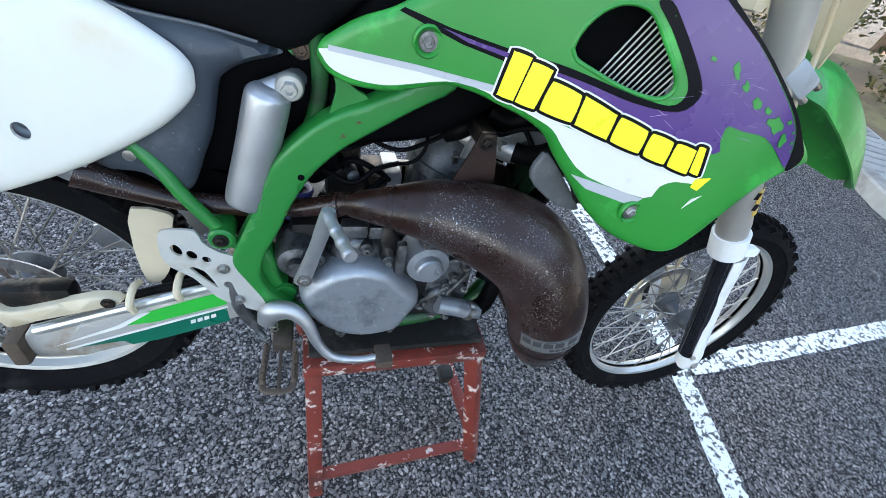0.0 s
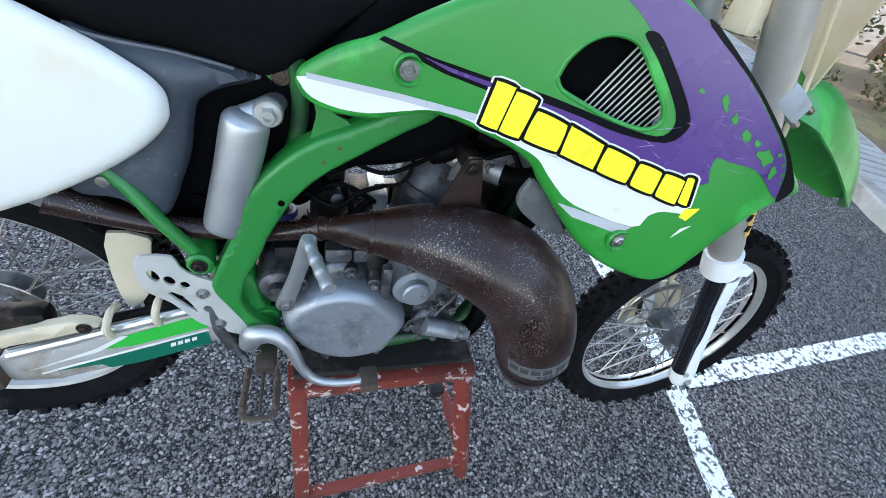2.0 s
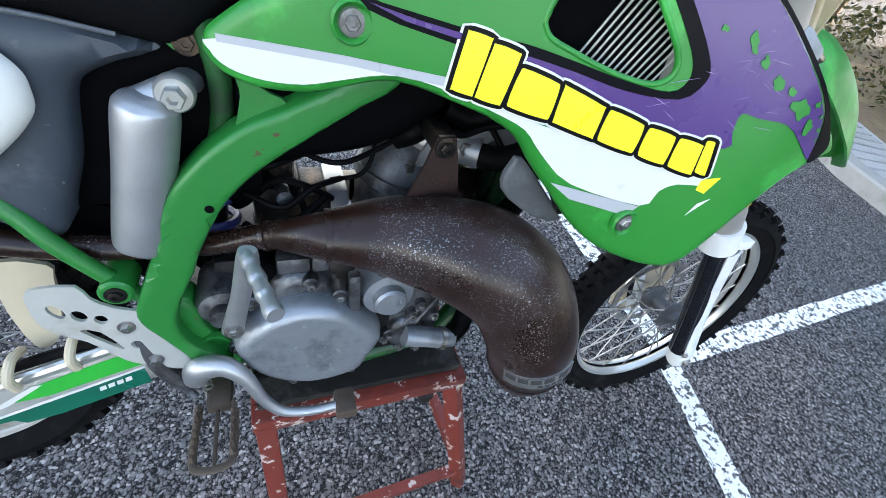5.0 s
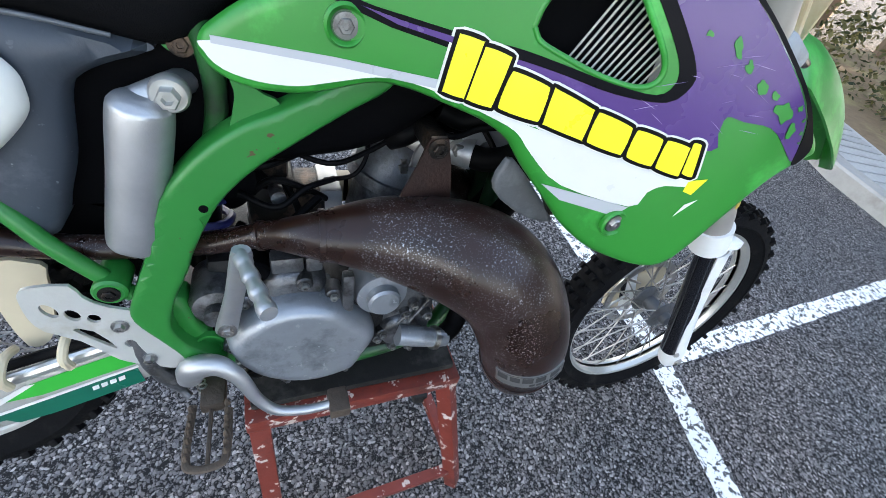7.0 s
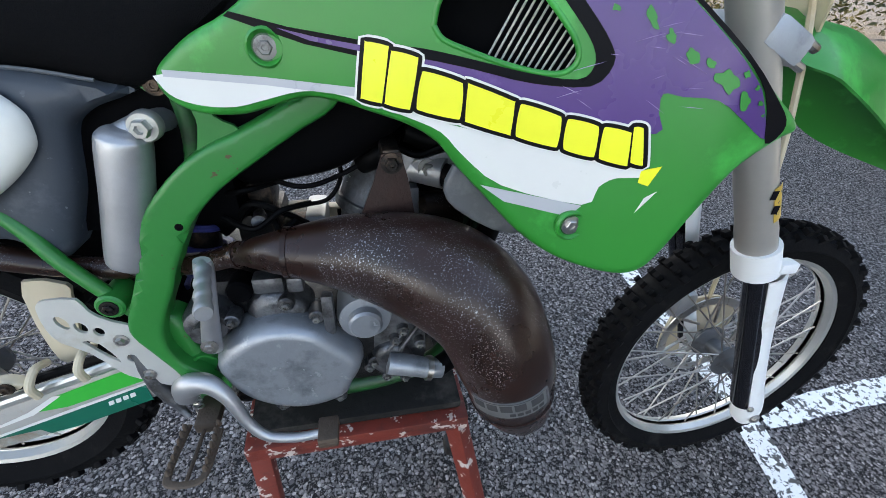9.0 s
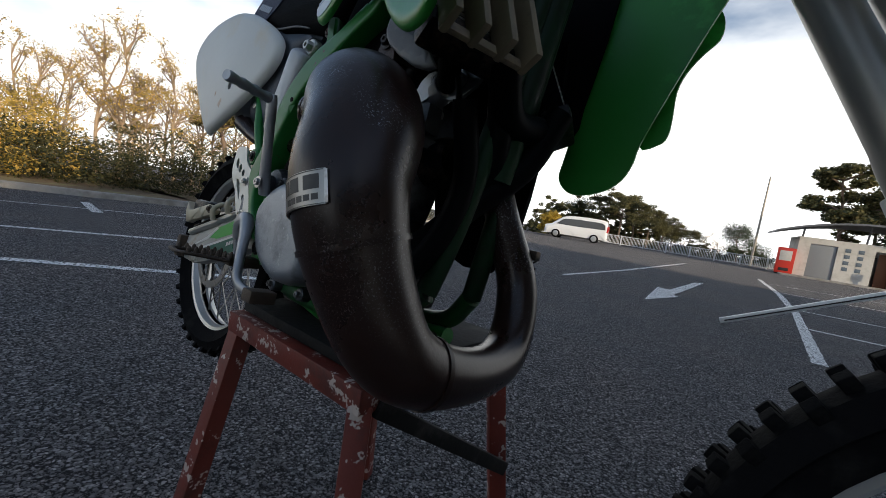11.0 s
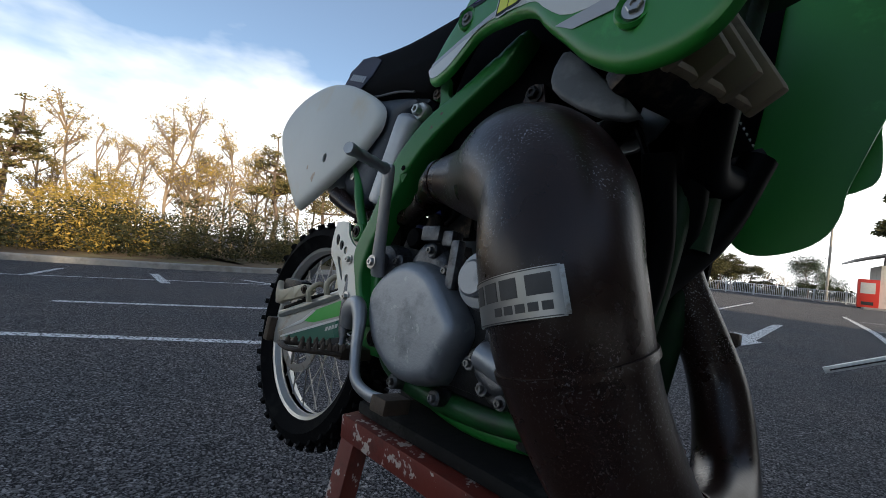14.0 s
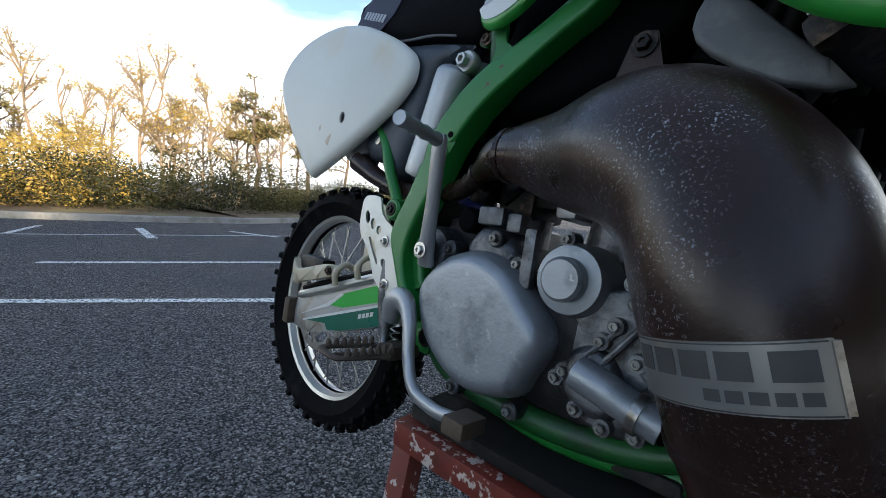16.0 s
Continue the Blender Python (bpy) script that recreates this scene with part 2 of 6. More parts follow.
def finish(name, bm, mat, parent=None, label="", smooth=True, sharp=35):
    """Turns a bmesh into ONE mesh object, under a thing or a part if one is given."""
    if smooth:
        bm.normal_update()
        for fc in bm.faces:
            fc.smooth = True
        for e in bm.edges:
            if len(e.link_faces) == 2 and e.calc_face_angle(0) > radians(sharp):
                e.smooth = False
    me = bpy.data.meshes.new(name)
    bm.to_mesh(me)
    bm.free()
    for mm in (mat if isinstance(mat, (list, tuple)) else [mat]):
        me.materials.append(mm)
    ob = new(name, me)
    if parent:
        ob.parent = parent
    if label:
        tagged(ob, label)
    return ob


def part(name, bm, mat, parent, label="", **k):
    return finish(name, bm, mat, parent, label, **k)


def share(ob, name, parent, m, label=""):
    """Another object on the same mesh."""
    o = new(name, ob.data)
    o.parent = parent
    o.matrix_basis = m
    if label:
        tagged(o, label)
    return o


def box(bm, lo, hi, bevel=0.0, m=None, segs=2):
    r = bmesh.ops.create_cube(bm, size=1.0)
    vs = r["verts"]
    lo, hi = Vector(lo), Vector(hi)
    bmesh.ops.scale(bm, verts=vs, vec=hi - lo)
    bmesh.ops.translate(bm, verts=vs, vec=(lo + hi) / 2)
    if m is not None:
        bmesh.ops.transform(bm, verts=vs, matrix=m)
    if bevel:
        es = list({e for v in vs for e in v.link_edges})
        bmesh.ops.bevel(bm, geom=es, offset=bevel, segments=segs, profile=0.6, affect='EDGES')
    return bm


def boxes(*items, bevel=0.0):
    bm = bmesh.new()
    for it in items:
        box(bm, *it, bevel=bevel)
    return bm


def smooth_path(pts, n=8):
    """Catmull-Rom through points of any number of columns."""
    p = np.array(pts, float)
    if len(p) < 3:
        return p
    e = np.vstack([2 * p[0] - p[1], p, 2 * p[-1] - p[-2]])
    out = []
    for i in range(1, len(e) - 2):
        for k in range(n):
            t = k / n
            a, b, c, d = e[i - 1], e[i], e[i + 1], e[i + 2]
            out.append(0.5 * (2 * b + (c - a) * t + (2 * a - 5 * b + 4 * c - d) * t * t + (3 * b - a - 3 * c + d) * t ** 3))
    out.append(p[-1])
    return np.array(out)


def tube(pts, radius=None, segs=14, n=8, bm=None, closed_ends=True, flat=1.0, smooth=True):
    """A round bar through points (x, y, z) or (x, y, z, radius). flat squashes it sideways."""
    bm = bm or bmesh.new()
    p = np.array(pts, float)
    if p.shape[1] == 3:
        p = np.hstack([p, np.full((len(p), 1), radius)])
    if smooth:
        p = smooth_path(p, n)
    c, r = p[:, :3], p[:, 3]
    tan = np.gradient(c, axis=0)
    tan /= np.linalg.norm(tan, axis=1)[:, None] + 1e-12
    up = np.array([0.0, 1.0, 0.0]) if abs(tan[0][1]) < 0.9 else np.array([1.0, 0, 0])
    u = np.cross(tan[0], up)
    u /= np.linalg.norm(u)
    rings = []
    for i in range(len(c)):
        u = u - tan[i] * (u @ tan[i])
        u /= np.linalg.norm(u)
        v = np.cross(tan[i], u)
        ring = []
        for k in range(segs):
            a = 2 * math.pi * k / segs
            ring.append(bm.verts.new(c[i] + r[i] * (math.cos(a) * u + flat * math.sin(a) * v)))
        rings.append(ring)
    for a, b in zip(rings, rings[1:]):
        for k in range(segs):
            bm.faces.new((a[k], a[(k + 1) % segs], b[(k + 1) % segs], b[k]))
    if closed_ends:
        bm.faces.new(rings[0][::-1])
        bm.faces.new(rings[-1])
    return bm


def lathe(profile, axis='Y', segs=48, bm=None, origin=(0, 0, 0), m=None):
    """Turns (radius, along) pairs round an axis through the origin."""
    bm = bm or bmesh.new()
    rings = []
    for r, h in profile:
        ring = []
        for k in range(segs):
            a = 2 * math.pi * k / segs
            c, s = r * math.cos(a), r * math.sin(a)
            q = Vector((c, h, s)) if axis == 'Y' else Vector((c, s, h)) if axis == 'Z' else Vector((h, c, s))
            q += Vector(origin)
            ring.append(bm.verts.new(m @ q if m is not None else q))
        rings.append(ring)
    for a, b in zip(rings, rings[1:]):
        for k in range(segs):
            bm.faces.new((a[k], a[(k + 1) % segs], b[(k + 1) % segs], b[k]))
    if profile[0][0] > 1e-6 and profile[0] != profile[-1]:
        bm.faces.new(rings[0][::-1])
    if profile[-1][0] > 1e-6 and profile[0] != profile[-1]:
        bm.faces.new(rings[-1])
    bmesh.ops.remove_doubles(bm, verts=[v for ring in rings for v in ring], dist=1e-6)
    bmesh.ops.recalc_face_normals(bm, faces=bm.faces)
    return bm


def bolt(x, y, z, r=0.007, h=0.006, washer=True, bm=None, m=None):
    """A hexagon bolt head that points to the rider's right (-y)."""
    bm = bm or bmesh.new()
    if washer:
        lathe([(r * 1.55, 0.0), (r * 1.55, -0.0015), (r * 0.9, -0.002)], segs=20, bm=bm, origin=(x, y, z), m=m)
    lathe([(r, 0.0), (r, -h * 0.85), (r * 0.86, -h), (r * 0.45, -h), (r * 0.4, -h * 0.7)], segs=6, bm=bm, origin=(x, y, z), m=m)
    return bm


def closed_curve(pts, n=4):
    """A smooth closed outline."""
    p = np.array(pts, float)
    out = []
    k = len(p)
    for i in range(k):
        a, b, c, d = p[i - 1], p[i], p[(i + 1) % k], p[(i + 2) % k]
        for j in range(n):
            t = j / n
            out.append(0.5 * (2 * b + (c - a) * t + (2 * a - 5 * b + 4 * c - d) * t * t + (3 * b - a - 3 * c + d) * t ** 3))
    return np.array(out)


def edge_distance(q, line):
    a, b = line, np.roll(line, -1, axis=0)
    ab = b - a
    t = np.clip(((q - a) * ab).sum(1) / ((ab * ab).sum(1) + 1e-12), 0, 1)
    return np.linalg.norm(q - a - ab * t[:, None], axis=1).min()


def sheet(outline, surface, thick=0.003, holes=(), step=0.02, smooth=4, edge=0.0, edge_width=0.02, side=-1.0, bm=None):
    """A shaped sheet over an outline in the (x, z) plane. surface(x, z) gives y; the rim turns in by edge over edge_width."""
    bm = bm or bmesh.new()
    line = closed_curve(outline, smooth) if smooth > 1 else np.array(outline, float)
    loops = [line] + [closed_curve(h, smooth) if smooth > 1 else np.array(h, float) for h in holes]
    verts, edges = [], []
    for lp in loops:
        s = len(verts)
        verts += [Vector(v) for v in lp]
        edges += [(s + i, s + (i + 1) % len(lp)) for i in range(len(lp))]
    lo, hi = line.min(0), line.max(0)
    clear = step * 0.4
    if edge:
        # rows that follow the rim, so that it turns in evenly
        nxt, prv = np.roll(line, -1, axis=0), np.roll(line, 1, axis=0)
        nrm = np.stack([-(nxt - prv)[:, 1], (nxt - prv)[:, 0]], 1)
        nrm /= np.linalg.norm(nrm, axis=1)[:, None] + 1e-12
        area = np.sum(line[:, 0] * nxt[:, 1] - nxt[:, 0] * line[:, 1])
        nrm *= 1 if area > 0 else -1
        for f in (0.2, 0.5, 0.8, 1.05):
            for q in line + nrm * edge_width * f:
                if min(edge_distance(q, lp) for lp in loops) > edge_width * f * 0.96:
                    verts.append(Vector(q))
        clear = edge_width * 1.05 + step * 0.3
    for gx in np.arange(lo[0] + step / 2, hi[0], step):
        for gz in np.arange(lo[1] + step / 2, hi[1], step):
            q = np.array([gx, gz])
            if min(edge_distance(q, lp) for lp in loops) > clear:
                verts.append(Vector(q))
    vo, eo, fo, *_ = mgeo.delaunay_2d_cdt(verts, edges, [], 0, 1e-6)

    def inside(q, lp):
        a, b = lp, np.roll(lp, -1, axis=0)
        c = (a[:, 1] > q[1]) != (b[:, 1] > q[1])
        with np.errstate(divide='ignore', invalid='ignore'):
            xs = (b[:, 0] - a[:, 0]) * (q[1] - a[:, 1]) / (b[:, 1] - a[:, 1]) + a[:, 0]
        return bool(np.count_nonzero(c & (q[0] < xs)) % 2)

    kept = []
    for f in fo:
        q = np.mean([np.array(vo[i]) for i in f], axis=0)
        if inside(q, loops[0]) and not any(inside(q, h) for h in loops[1:]):
            kept.append(f)
    fo = kept

    def y_at(v):
        y = surface(v[0], v[1])
        if edge:
            d = min(edge_distance(np.array(v), lp) for lp in loops[:1])
            if d < edge_width:
                y -= side * edge * (1 - math.sqrt(max(0.0, 1 - (1 - d / edge_width) ** 2)))
        return y

    ys = [y_at(v) for v in vo]
    top = [bm.verts.new((v[0], y, v[1])) for v, y in zip(vo, ys)]
    bot = [bm.verts.new((v[0], y - side * thick, v[1])) for v, y in zip(vo, ys)]
    count = {}
    for f in fo:
        for i in range(len(f)):
            k = (f[i], f[(i + 1) % len(f)])
            count[tuple(sorted(k))] = count.get(tuple(sorted(k)), 0) + 1
    for f in fo:
        try:
            bm.faces.new([top[i] for i in f])
            bm.faces.new([bot[i] for i in reversed(f)])
        except ValueError:
            continue
    for (a, b), c in count.items():
        if c == 1:
            bm.faces.new((top[a], top[b], bot[b], bot[a]))
    bmesh.ops.recalc_face_normals(bm, faces=bm.faces)
    return bm


def flat_y(y):
    return lambda x, z: y

# ---- ground ----
def asphalt():
    m = material("asphalt", (0.055, 0.056, 0.060), 0.9, vary=0.25, grain=3, spec=0.15)
    nt = m.node_tree
    b = nt.nodes["Principled BSDF"]
    tc = nt.nodes["Texture Coordinate"]
    # pale stones of many sizes in dark binder
    wob = nt.nodes.new("ShaderNodeTexNoise")
    wob.inputs["Scale"].default_value = 70.0
    wob.inputs["Detail"].default_value = 3.0
    addv = nt.nodes.new("ShaderNodeMixRGB")
    addv.blend_type = 'ADD'
    addv.inputs[0].default_value = 0.016
    nt.links.new(tc.outputs["Object"], wob.inputs["Vector"])
    nt.links.new(tc.outputs["Object"], addv.inputs[1])
    nt.links.new(wob.outputs["Color"], addv.inputs[2])

    def stones(scale, least, spread, edge):
        """How far each point lies inside a stone, and two random numbers of that stone."""
        v = nt.nodes.new("ShaderNodeTexVoronoi")
        v.inputs["Scale"].default_value = scale
        nt.links.new(addv.outputs[0], v.inputs["Vector"])
        sp = nt.nodes.new("ShaderNodeSeparateColor")
        nt.links.new(v.outputs["Color"], sp.inputs[0])
        size = nt.nodes.new("ShaderNodeMath")
        size.operation = 'MULTIPLY_ADD'
        size.inputs[1].default_value, size.inputs[2].default_value = spread, least
        nt.links.new(sp.outputs[1], size.inputs[0])
        rest = nt.nodes.new("ShaderNodeMath")
        rest.operation = 'SUBTRACT'
        nt.links.new(size.outputs[0], rest.inputs[0])
        nt.links.new(v.outputs["Distance"], rest.inputs[1])
        inside = nt.nodes.new("ShaderNodeMapRange")
        inside.inputs["From Min"].default_value, inside.inputs["From Max"].default_value = 0.0, edge
        nt.links.new(rest.outputs[0], inside.inputs["Value"])
        return inside.outputs[0], sp.outputs[0], rest.outputs[0]

    big = nt.nodes.new("ShaderNodeTexNoise")
    big.inputs["Scale"].default_value = 0.9
    big.inputs["Detail"].default_value = 5.0
    nt.links.new(tc.outputs["Object"], big.inputs["Vector"])
    coarse, shade, depth = stones(116.0, 0.42, 0.30, 0.12)
    fines, fine_shade, _ = stones(260.0, 0.25, 0.35, 0.12)
    ramp = nt.nodes.new("ShaderNodeValToRGB")
    e = ramp.color_ramp.elements
    e[0].position, e[0].color = 0.0, (0.105, 0.104, 0.106, 1)
    e[1].position, e[1].color = 1.0, (0.42, 0.41, 0.40, 1)
    mid = ramp.color_ramp.elements.new(0.75)
    mid.color = (0.225, 0.223, 0.222, 1)
    nt.links.new(shade, ramp.inputs[0])
    grit = nt.nodes.new("ShaderNodeMix")
    grit.data_type = 'RGBA'
    grit.inputs["A"].default_value = (0.014, 0.014, 0.015, 1)
    grit.inputs["B"].default_value = (0.125, 0.124, 0.123, 1)
    nt.links.new(fines, grit.inputs["Factor"])
    mx = nt.nodes.new("ShaderNodeMix")
    mx.data_type = 'RGBA'
    nt.links.new(coarse, mx.inputs["Factor"])
    nt.links.new(grit.outputs["Result"], mx.inputs["A"])
    nt.links.new(ramp.outputs[0], mx.inputs["B"])
    tint = nt.nodes.new("ShaderNodeMix")
    tint.data_type = 'RGBA'
    tint.blend_type = 'MULTIPLY'
    tint.inputs["Factor"].default_value = 1.0
    tr = nt.nodes.new("ShaderNodeValToRGB")
    tr.color_ramp.elements[0].position, tr.color_ramp.elements[0].color = 0.35, (0.88, 0.89, 0.92, 1)
    tr.color_ramp.elements[1].position, tr.color_ramp.elements[1].color = 0.68, (1.15, 1.06, 1.03, 1)
    nt.links.new(big.outputs["Fac"], tr.inputs[0])
    nt.links.new(mx.outputs["Result"], tint.inputs["A"])
    nt.links.new(tr.outputs[0], tint.inputs["B"])
    nt.links.new(tint.outputs["Result"], b.inputs["Base Color"])
    bn = nt.nodes.new("ShaderNodeBump")
    bn.inputs["Strength"].default_value = 0.9
    bn.inputs["Distance"].default_value = 0.013
    cap = nt.nodes.new("ShaderNodeMath")
    cap.operation = 'MINIMUM'
    cap.inputs[1].default_value = 0.30
    nt.links.new(depth, cap.inputs[0])
    low = nt.nodes.new("ShaderNodeMath")
    low.operation = 'MAXIMUM'
    low.inputs[1].default_value = -0.05
    nt.links.new(cap.outputs[0], low.inputs[0])
    nt.links.new(low.outputs[0], bn.inputs["Height"])
    nt.links.new(bn.outputs[0], b.inputs["Normal"])
    return m


M_ASPHALT = asphalt()
M_LINE = material("worn_road_paint", (0.80, 0.80, 0.78), 0.7, vary=0.10, grain=60, bump=0.8, bump_scale=110,
                  flakes=(0.08, 0.078, 0.072), flake_scale=48, flake_amount=0.78)
M_KERB = material("kerb_concrete", (0.30, 0.29, 0.27), 0.85, vary=0.2, grain=20, bump=0.5, stain=(0.20, 0.19, 0.17), stain_scale=3)
M_PAVE = material("pavement_concrete", (0.33, 0.33, 0.32), 0.85, vary=0.15, grain=20, bump=0.5, random_tint=0.12, stain=(0.25, 0.24, 0.23), stain_scale=2)
M_DRYGRASS = material("dry_grass", (0.52, 0.45, 0.27), 0.9, vary=0.4, grain=6, bump=1.0, bump_scale=40, stain=(0.28, 0.25, 0.10), stain_scale=0.8)
M_SOIL = material("leaf_litter", (0.16, 0.11, 0.06), 0.95, vary=0.5, grain=12, bump=1.0, bump_scale=30, stain=(0.22, 0.19, 0.08), stain_scale=1.5)

bm = bmesh.new()
bmesh.ops.create_grid(bm, x_segments=2, y_segments=2, size=1500)
tagged(finish("ground", bm, M_ASPHALT, smooth=False), "dark grey coarse asphalt of a car park", "ground", kind="structure")


def painted_line(a, b, width, label="worn white parking line on asphalt", z=0.004):
    a, b = Vector((*a, 0)), Vector((*b, 0))
    d = (b - a).normalized()
    s = Vector((-d.y, d.x, 0)) * width / 2
    bm = bmesh.new()
    n = max(2, int((b - a).length / 0.06)) if (b - a).length < 12 else 60
    rng = random.Random(int(a.x * 97 + b.y * 31))
    prev = None
    for i in range(n + 1):
        c = a.lerp(b, i / n)
        k = 0.10 if (b - a).length < 12 else 0.02
        l = bm.verts.new((c + s * (1 + rng.uniform(-k, k)) + Vector((0, 0, z))))
        r = bm.verts.new((c - s * (1 + rng.uniform(-k, k)) + Vector((0, 0, z))))
        if prev:
            bm.faces.new((prev[0], l, r, prev[1]))
        prev = (l, r)
    bmesh.ops.recalc_face_normals(bm, faces=bm.faces)
    ob = finish("parking_line", bm, M_LINE, smooth=False)
    return tagged(ob, label, "road marking", group="parking lines", kind="structure")

# ---- motorcycle ----
# its own frame: x ahead, y to the rider's left, z up, from the swingarm pivot
BIKE = Matrix.Translation((0.0129, -0.0068, 0.6176)) @ Matrix.Rotation(radians(-0.74), 4, 'Z') @ Matrix.Rotation(radians(-0.54), 4, 'Y') @ Matrix.Rotation(radians(-7.21), 4, 'X')
bike = new("motorcycle")
bike.matrix_world = BIKE
tagged(bike, "worn green and white motocross motorcycle resting on a low red stand", "motorcycle")


def shroud_y(x, z):
    x = min(x, 0.56)
    if x < 0.40:
        return -(0.166 + 0.30 * (x - 0.155))
    if x < 0.50:
        return -(0.2395 + 0.30 * (x - 0.40) + 1.3 * (x - 0.40) ** 2)
    return -(0.2825 + 0.56 * (x - 0.50) - 5.0 * (x - 0.50) ** 2)


SHROUD = [(0.045, 0.386), (0.0465, 0.399), (0.057, 0.411), (0.087, 0.433), (0.123, 0.451), (0.171, 0.483), (0.233, 0.518), (0.309, 0.550),
    (0.369, 0.546), (0.418, 0.522), (0.471, 0.489), (0.514, 0.455), (0.576, 0.409), (0.603, 0.390), (0.611, 0.377), (0.594, 0.367),
    (0.563, 0.342), (0.541, 0.304), (0.523, 0.260), (0.511, 0.235), (0.494, 0.222), (0.467, 0.221), (0.428, 0.232), (0.389, 0.258),
    (0.356, 0.292), (0.325, 0.324), (0.305, 0.348), (0.279, 0.363), (0.249, 0.372), (0.211, 0.382), (0.182, 0.383), (0.148, 0.372),
    (0.120, 0.364), (0.082, 0.363), (0.056, 0.372)]
VENT = [(0.299, 0.448), (0.303, 0.466), (0.316, 0.486), (0.336, 0.497), (0.362, 0.494), (0.388, 0.470), (0.412, 0.443), (0.417, 0.427),
    (0.409, 0.417), (0.392, 0.415), (0.362, 0.420), (0.325, 0.431), (0.307, 0.438)]
WHITE = [(0.050, 0.390), (0.055, 0.399), (0.151, 0.395), (0.245, 0.387), (0.298, 0.371), (0.406, 0.351), (0.495, 0.335), (0.466, 0.328),
    (0.453, 0.317), (0.442, 0.297), (0.366, 0.311), (0.328, 0.339), (0.307, 0.360), (0.277, 0.372), (0.248, 0.381), (0.210, 0.390),
    (0.181, 0.390), (0.148, 0.381), (0.119, 0.373), (0.088, 0.372), (0.062, 0.378)]
GREY = [(0.056, 0.403), (0.150, 0.401), (0.249, 0.395), (0.251, 0.387), (0.151, 0.394), (0.056, 0.397)]
GREY_LOW = [(0.346, 0.310), (0.442, 0.296), (0.432, 0.283), (0.370, 0.294)]
STRIPE = [(0.124, 0.449), (0.129, 0.453), (0.177, 0.443), (0.239, 0.435), (0.274, 0.429), (0.275, 0.418), (0.237, 0.422), (0.190, 0.430)]
STRIPE_IN = [(0.167, 0.442), (0.200, 0.436), (0.240, 0.431), (0.240, 0.426), (0.195, 0.433)]
PURPLE = [(0.246, 0.429), (0.277, 0.427), (0.296, 0.424), (0.333, 0.418), (0.381, 0.410), (0.427, 0.410), (0.440, 0.424), (0.435, 0.440),
    (0.417, 0.463), (0.392, 0.487), (0.372, 0.503), (0.348, 0.520), (0.327, 0.533), (0.368, 0.538), (0.415, 0.521), (0.468, 0.487),
    (0.506, 0.455), (0.542, 0.423), (0.557, 0.407), (0.576, 0.372), (0.550, 0.386), (0.522, 0.403), (0.497, 0.404), (0.483, 0.405),
    (0.484, 0.389), (0.486, 0.372), (0.428, 0.371), (0.345, 0.391), (0.298, 0.408), (0.256, 0.414)]
BAND = [(0.277, 0.431), (0.296, 0.430), (0.331, 0.424), (0.379, 0.415), (0.418, 0.412), (0.429, 0.423), (0.425, 0.439), (0.407, 0.461),
    (0.383, 0.485), (0.362, 0.503), (0.374, 0.506), (0.394, 0.489), (0.419, 0.464), (0.438, 0.441), (0.443, 0.425), (0.429, 0.407),
    (0.382, 0.407), (0.333, 0.416), (0.295, 0.422), (0.277, 0.423)]
EDGE = [(0.415, 0.521), (0.421, 0.523), (0.474, 0.487), (0.512, 0.455), (0.565, 0.411), (0.589, 0.389), (0.590, 0.376), (0.578, 0.368),
    (0.566, 0.396), (0.549, 0.419), (0.508, 0.4545), (0.470, 0.4865)]



def over(lift):
    return lambda x, z: shroud_y(x, z) - lift


def shroud():
    s = part("radiator_shroud", sheet(SHROUD, shroud_y, 0.004, holes=[VENT], edge=0.008, edge_width=0.012), M_GREEN, bike,
             "scratched green plastic radiator shroud with torn decals")
    lip = tube([(x, shroud_y(x, z) + 0.002, z) for x, z in VENT] + [(VENT[0][0], shroud_y(*VENT[0]) + 0.002, VENT[0][1])], 0.0028, segs=12, n=8)
    part("vent_lip", lip, M_GREEN, s)
    part("white_decal", sheet(WHITE, over(0.0007), 0.0005, smooth=3), M_DECALWHITE, s, "white decal band")
    part("grey_decal", sheet(GREY, over(0.0010), 0.0005, smooth=1), M_DECALGREY, s)
    part("grey_decal", sheet(GREY_LOW, over(0.0010), 0.0005, smooth=1), M_DECALGREY, s)
    part("black_stripe", sheet(STRIPE, over(0.0009), 0.0005, smooth=1), M_BLACKDECAL, s)
    part("purple_stripe", sheet(STRIPE_IN, over(0.0015), 0.0005, smooth=1), M_PURPLE, s)
    part("purple_decal", sheet(PURPLE, over(0.0008), 0.0005, smooth=3), M_PURPLE, s, "scratched purple decal with a torn edge")
    part("black_vent_band", sheet(BAND, over(0.0012), 0.0005, smooth=3), M_BLACKDECAL, s)
    part("black_edge_decal", sheet(EDGE, over(0.0011), 0.0005, smooth=3), M_BLACKDECAL, s)
    return s


right_shroud = shroud()
right_shroud.location = (0.007, 0.004, -0.003)
FAR_SHROUD = [(0.414, 0.203), (0.415, 0.233), (0.425, 0.324), (0.440, 0.456), (0.449, 0.588), (0.470, 0.650), (0.560, 0.640), (0.640, 0.550), (0.627, 0.512), (0.604, 0.453),
              (0.574, 0.371), (0.541, 0.271), (0.536, 0.239), (0.524, 0.209), (0.499, 0.188), (0.461, 0.177), (0.433, 0.181)]
FAR_WING = [(0.524, 0.282), (0.555, 0.282), (0.568, 0.298), (0.569, 0.330), (0.567, 0.372), (0.575, 0.404), (0.593, 0.433), (0.613, 0.456), (0.615, 0.483), (0.604, 0.507), (0.577, 0.525), (0.527, 0.391)]
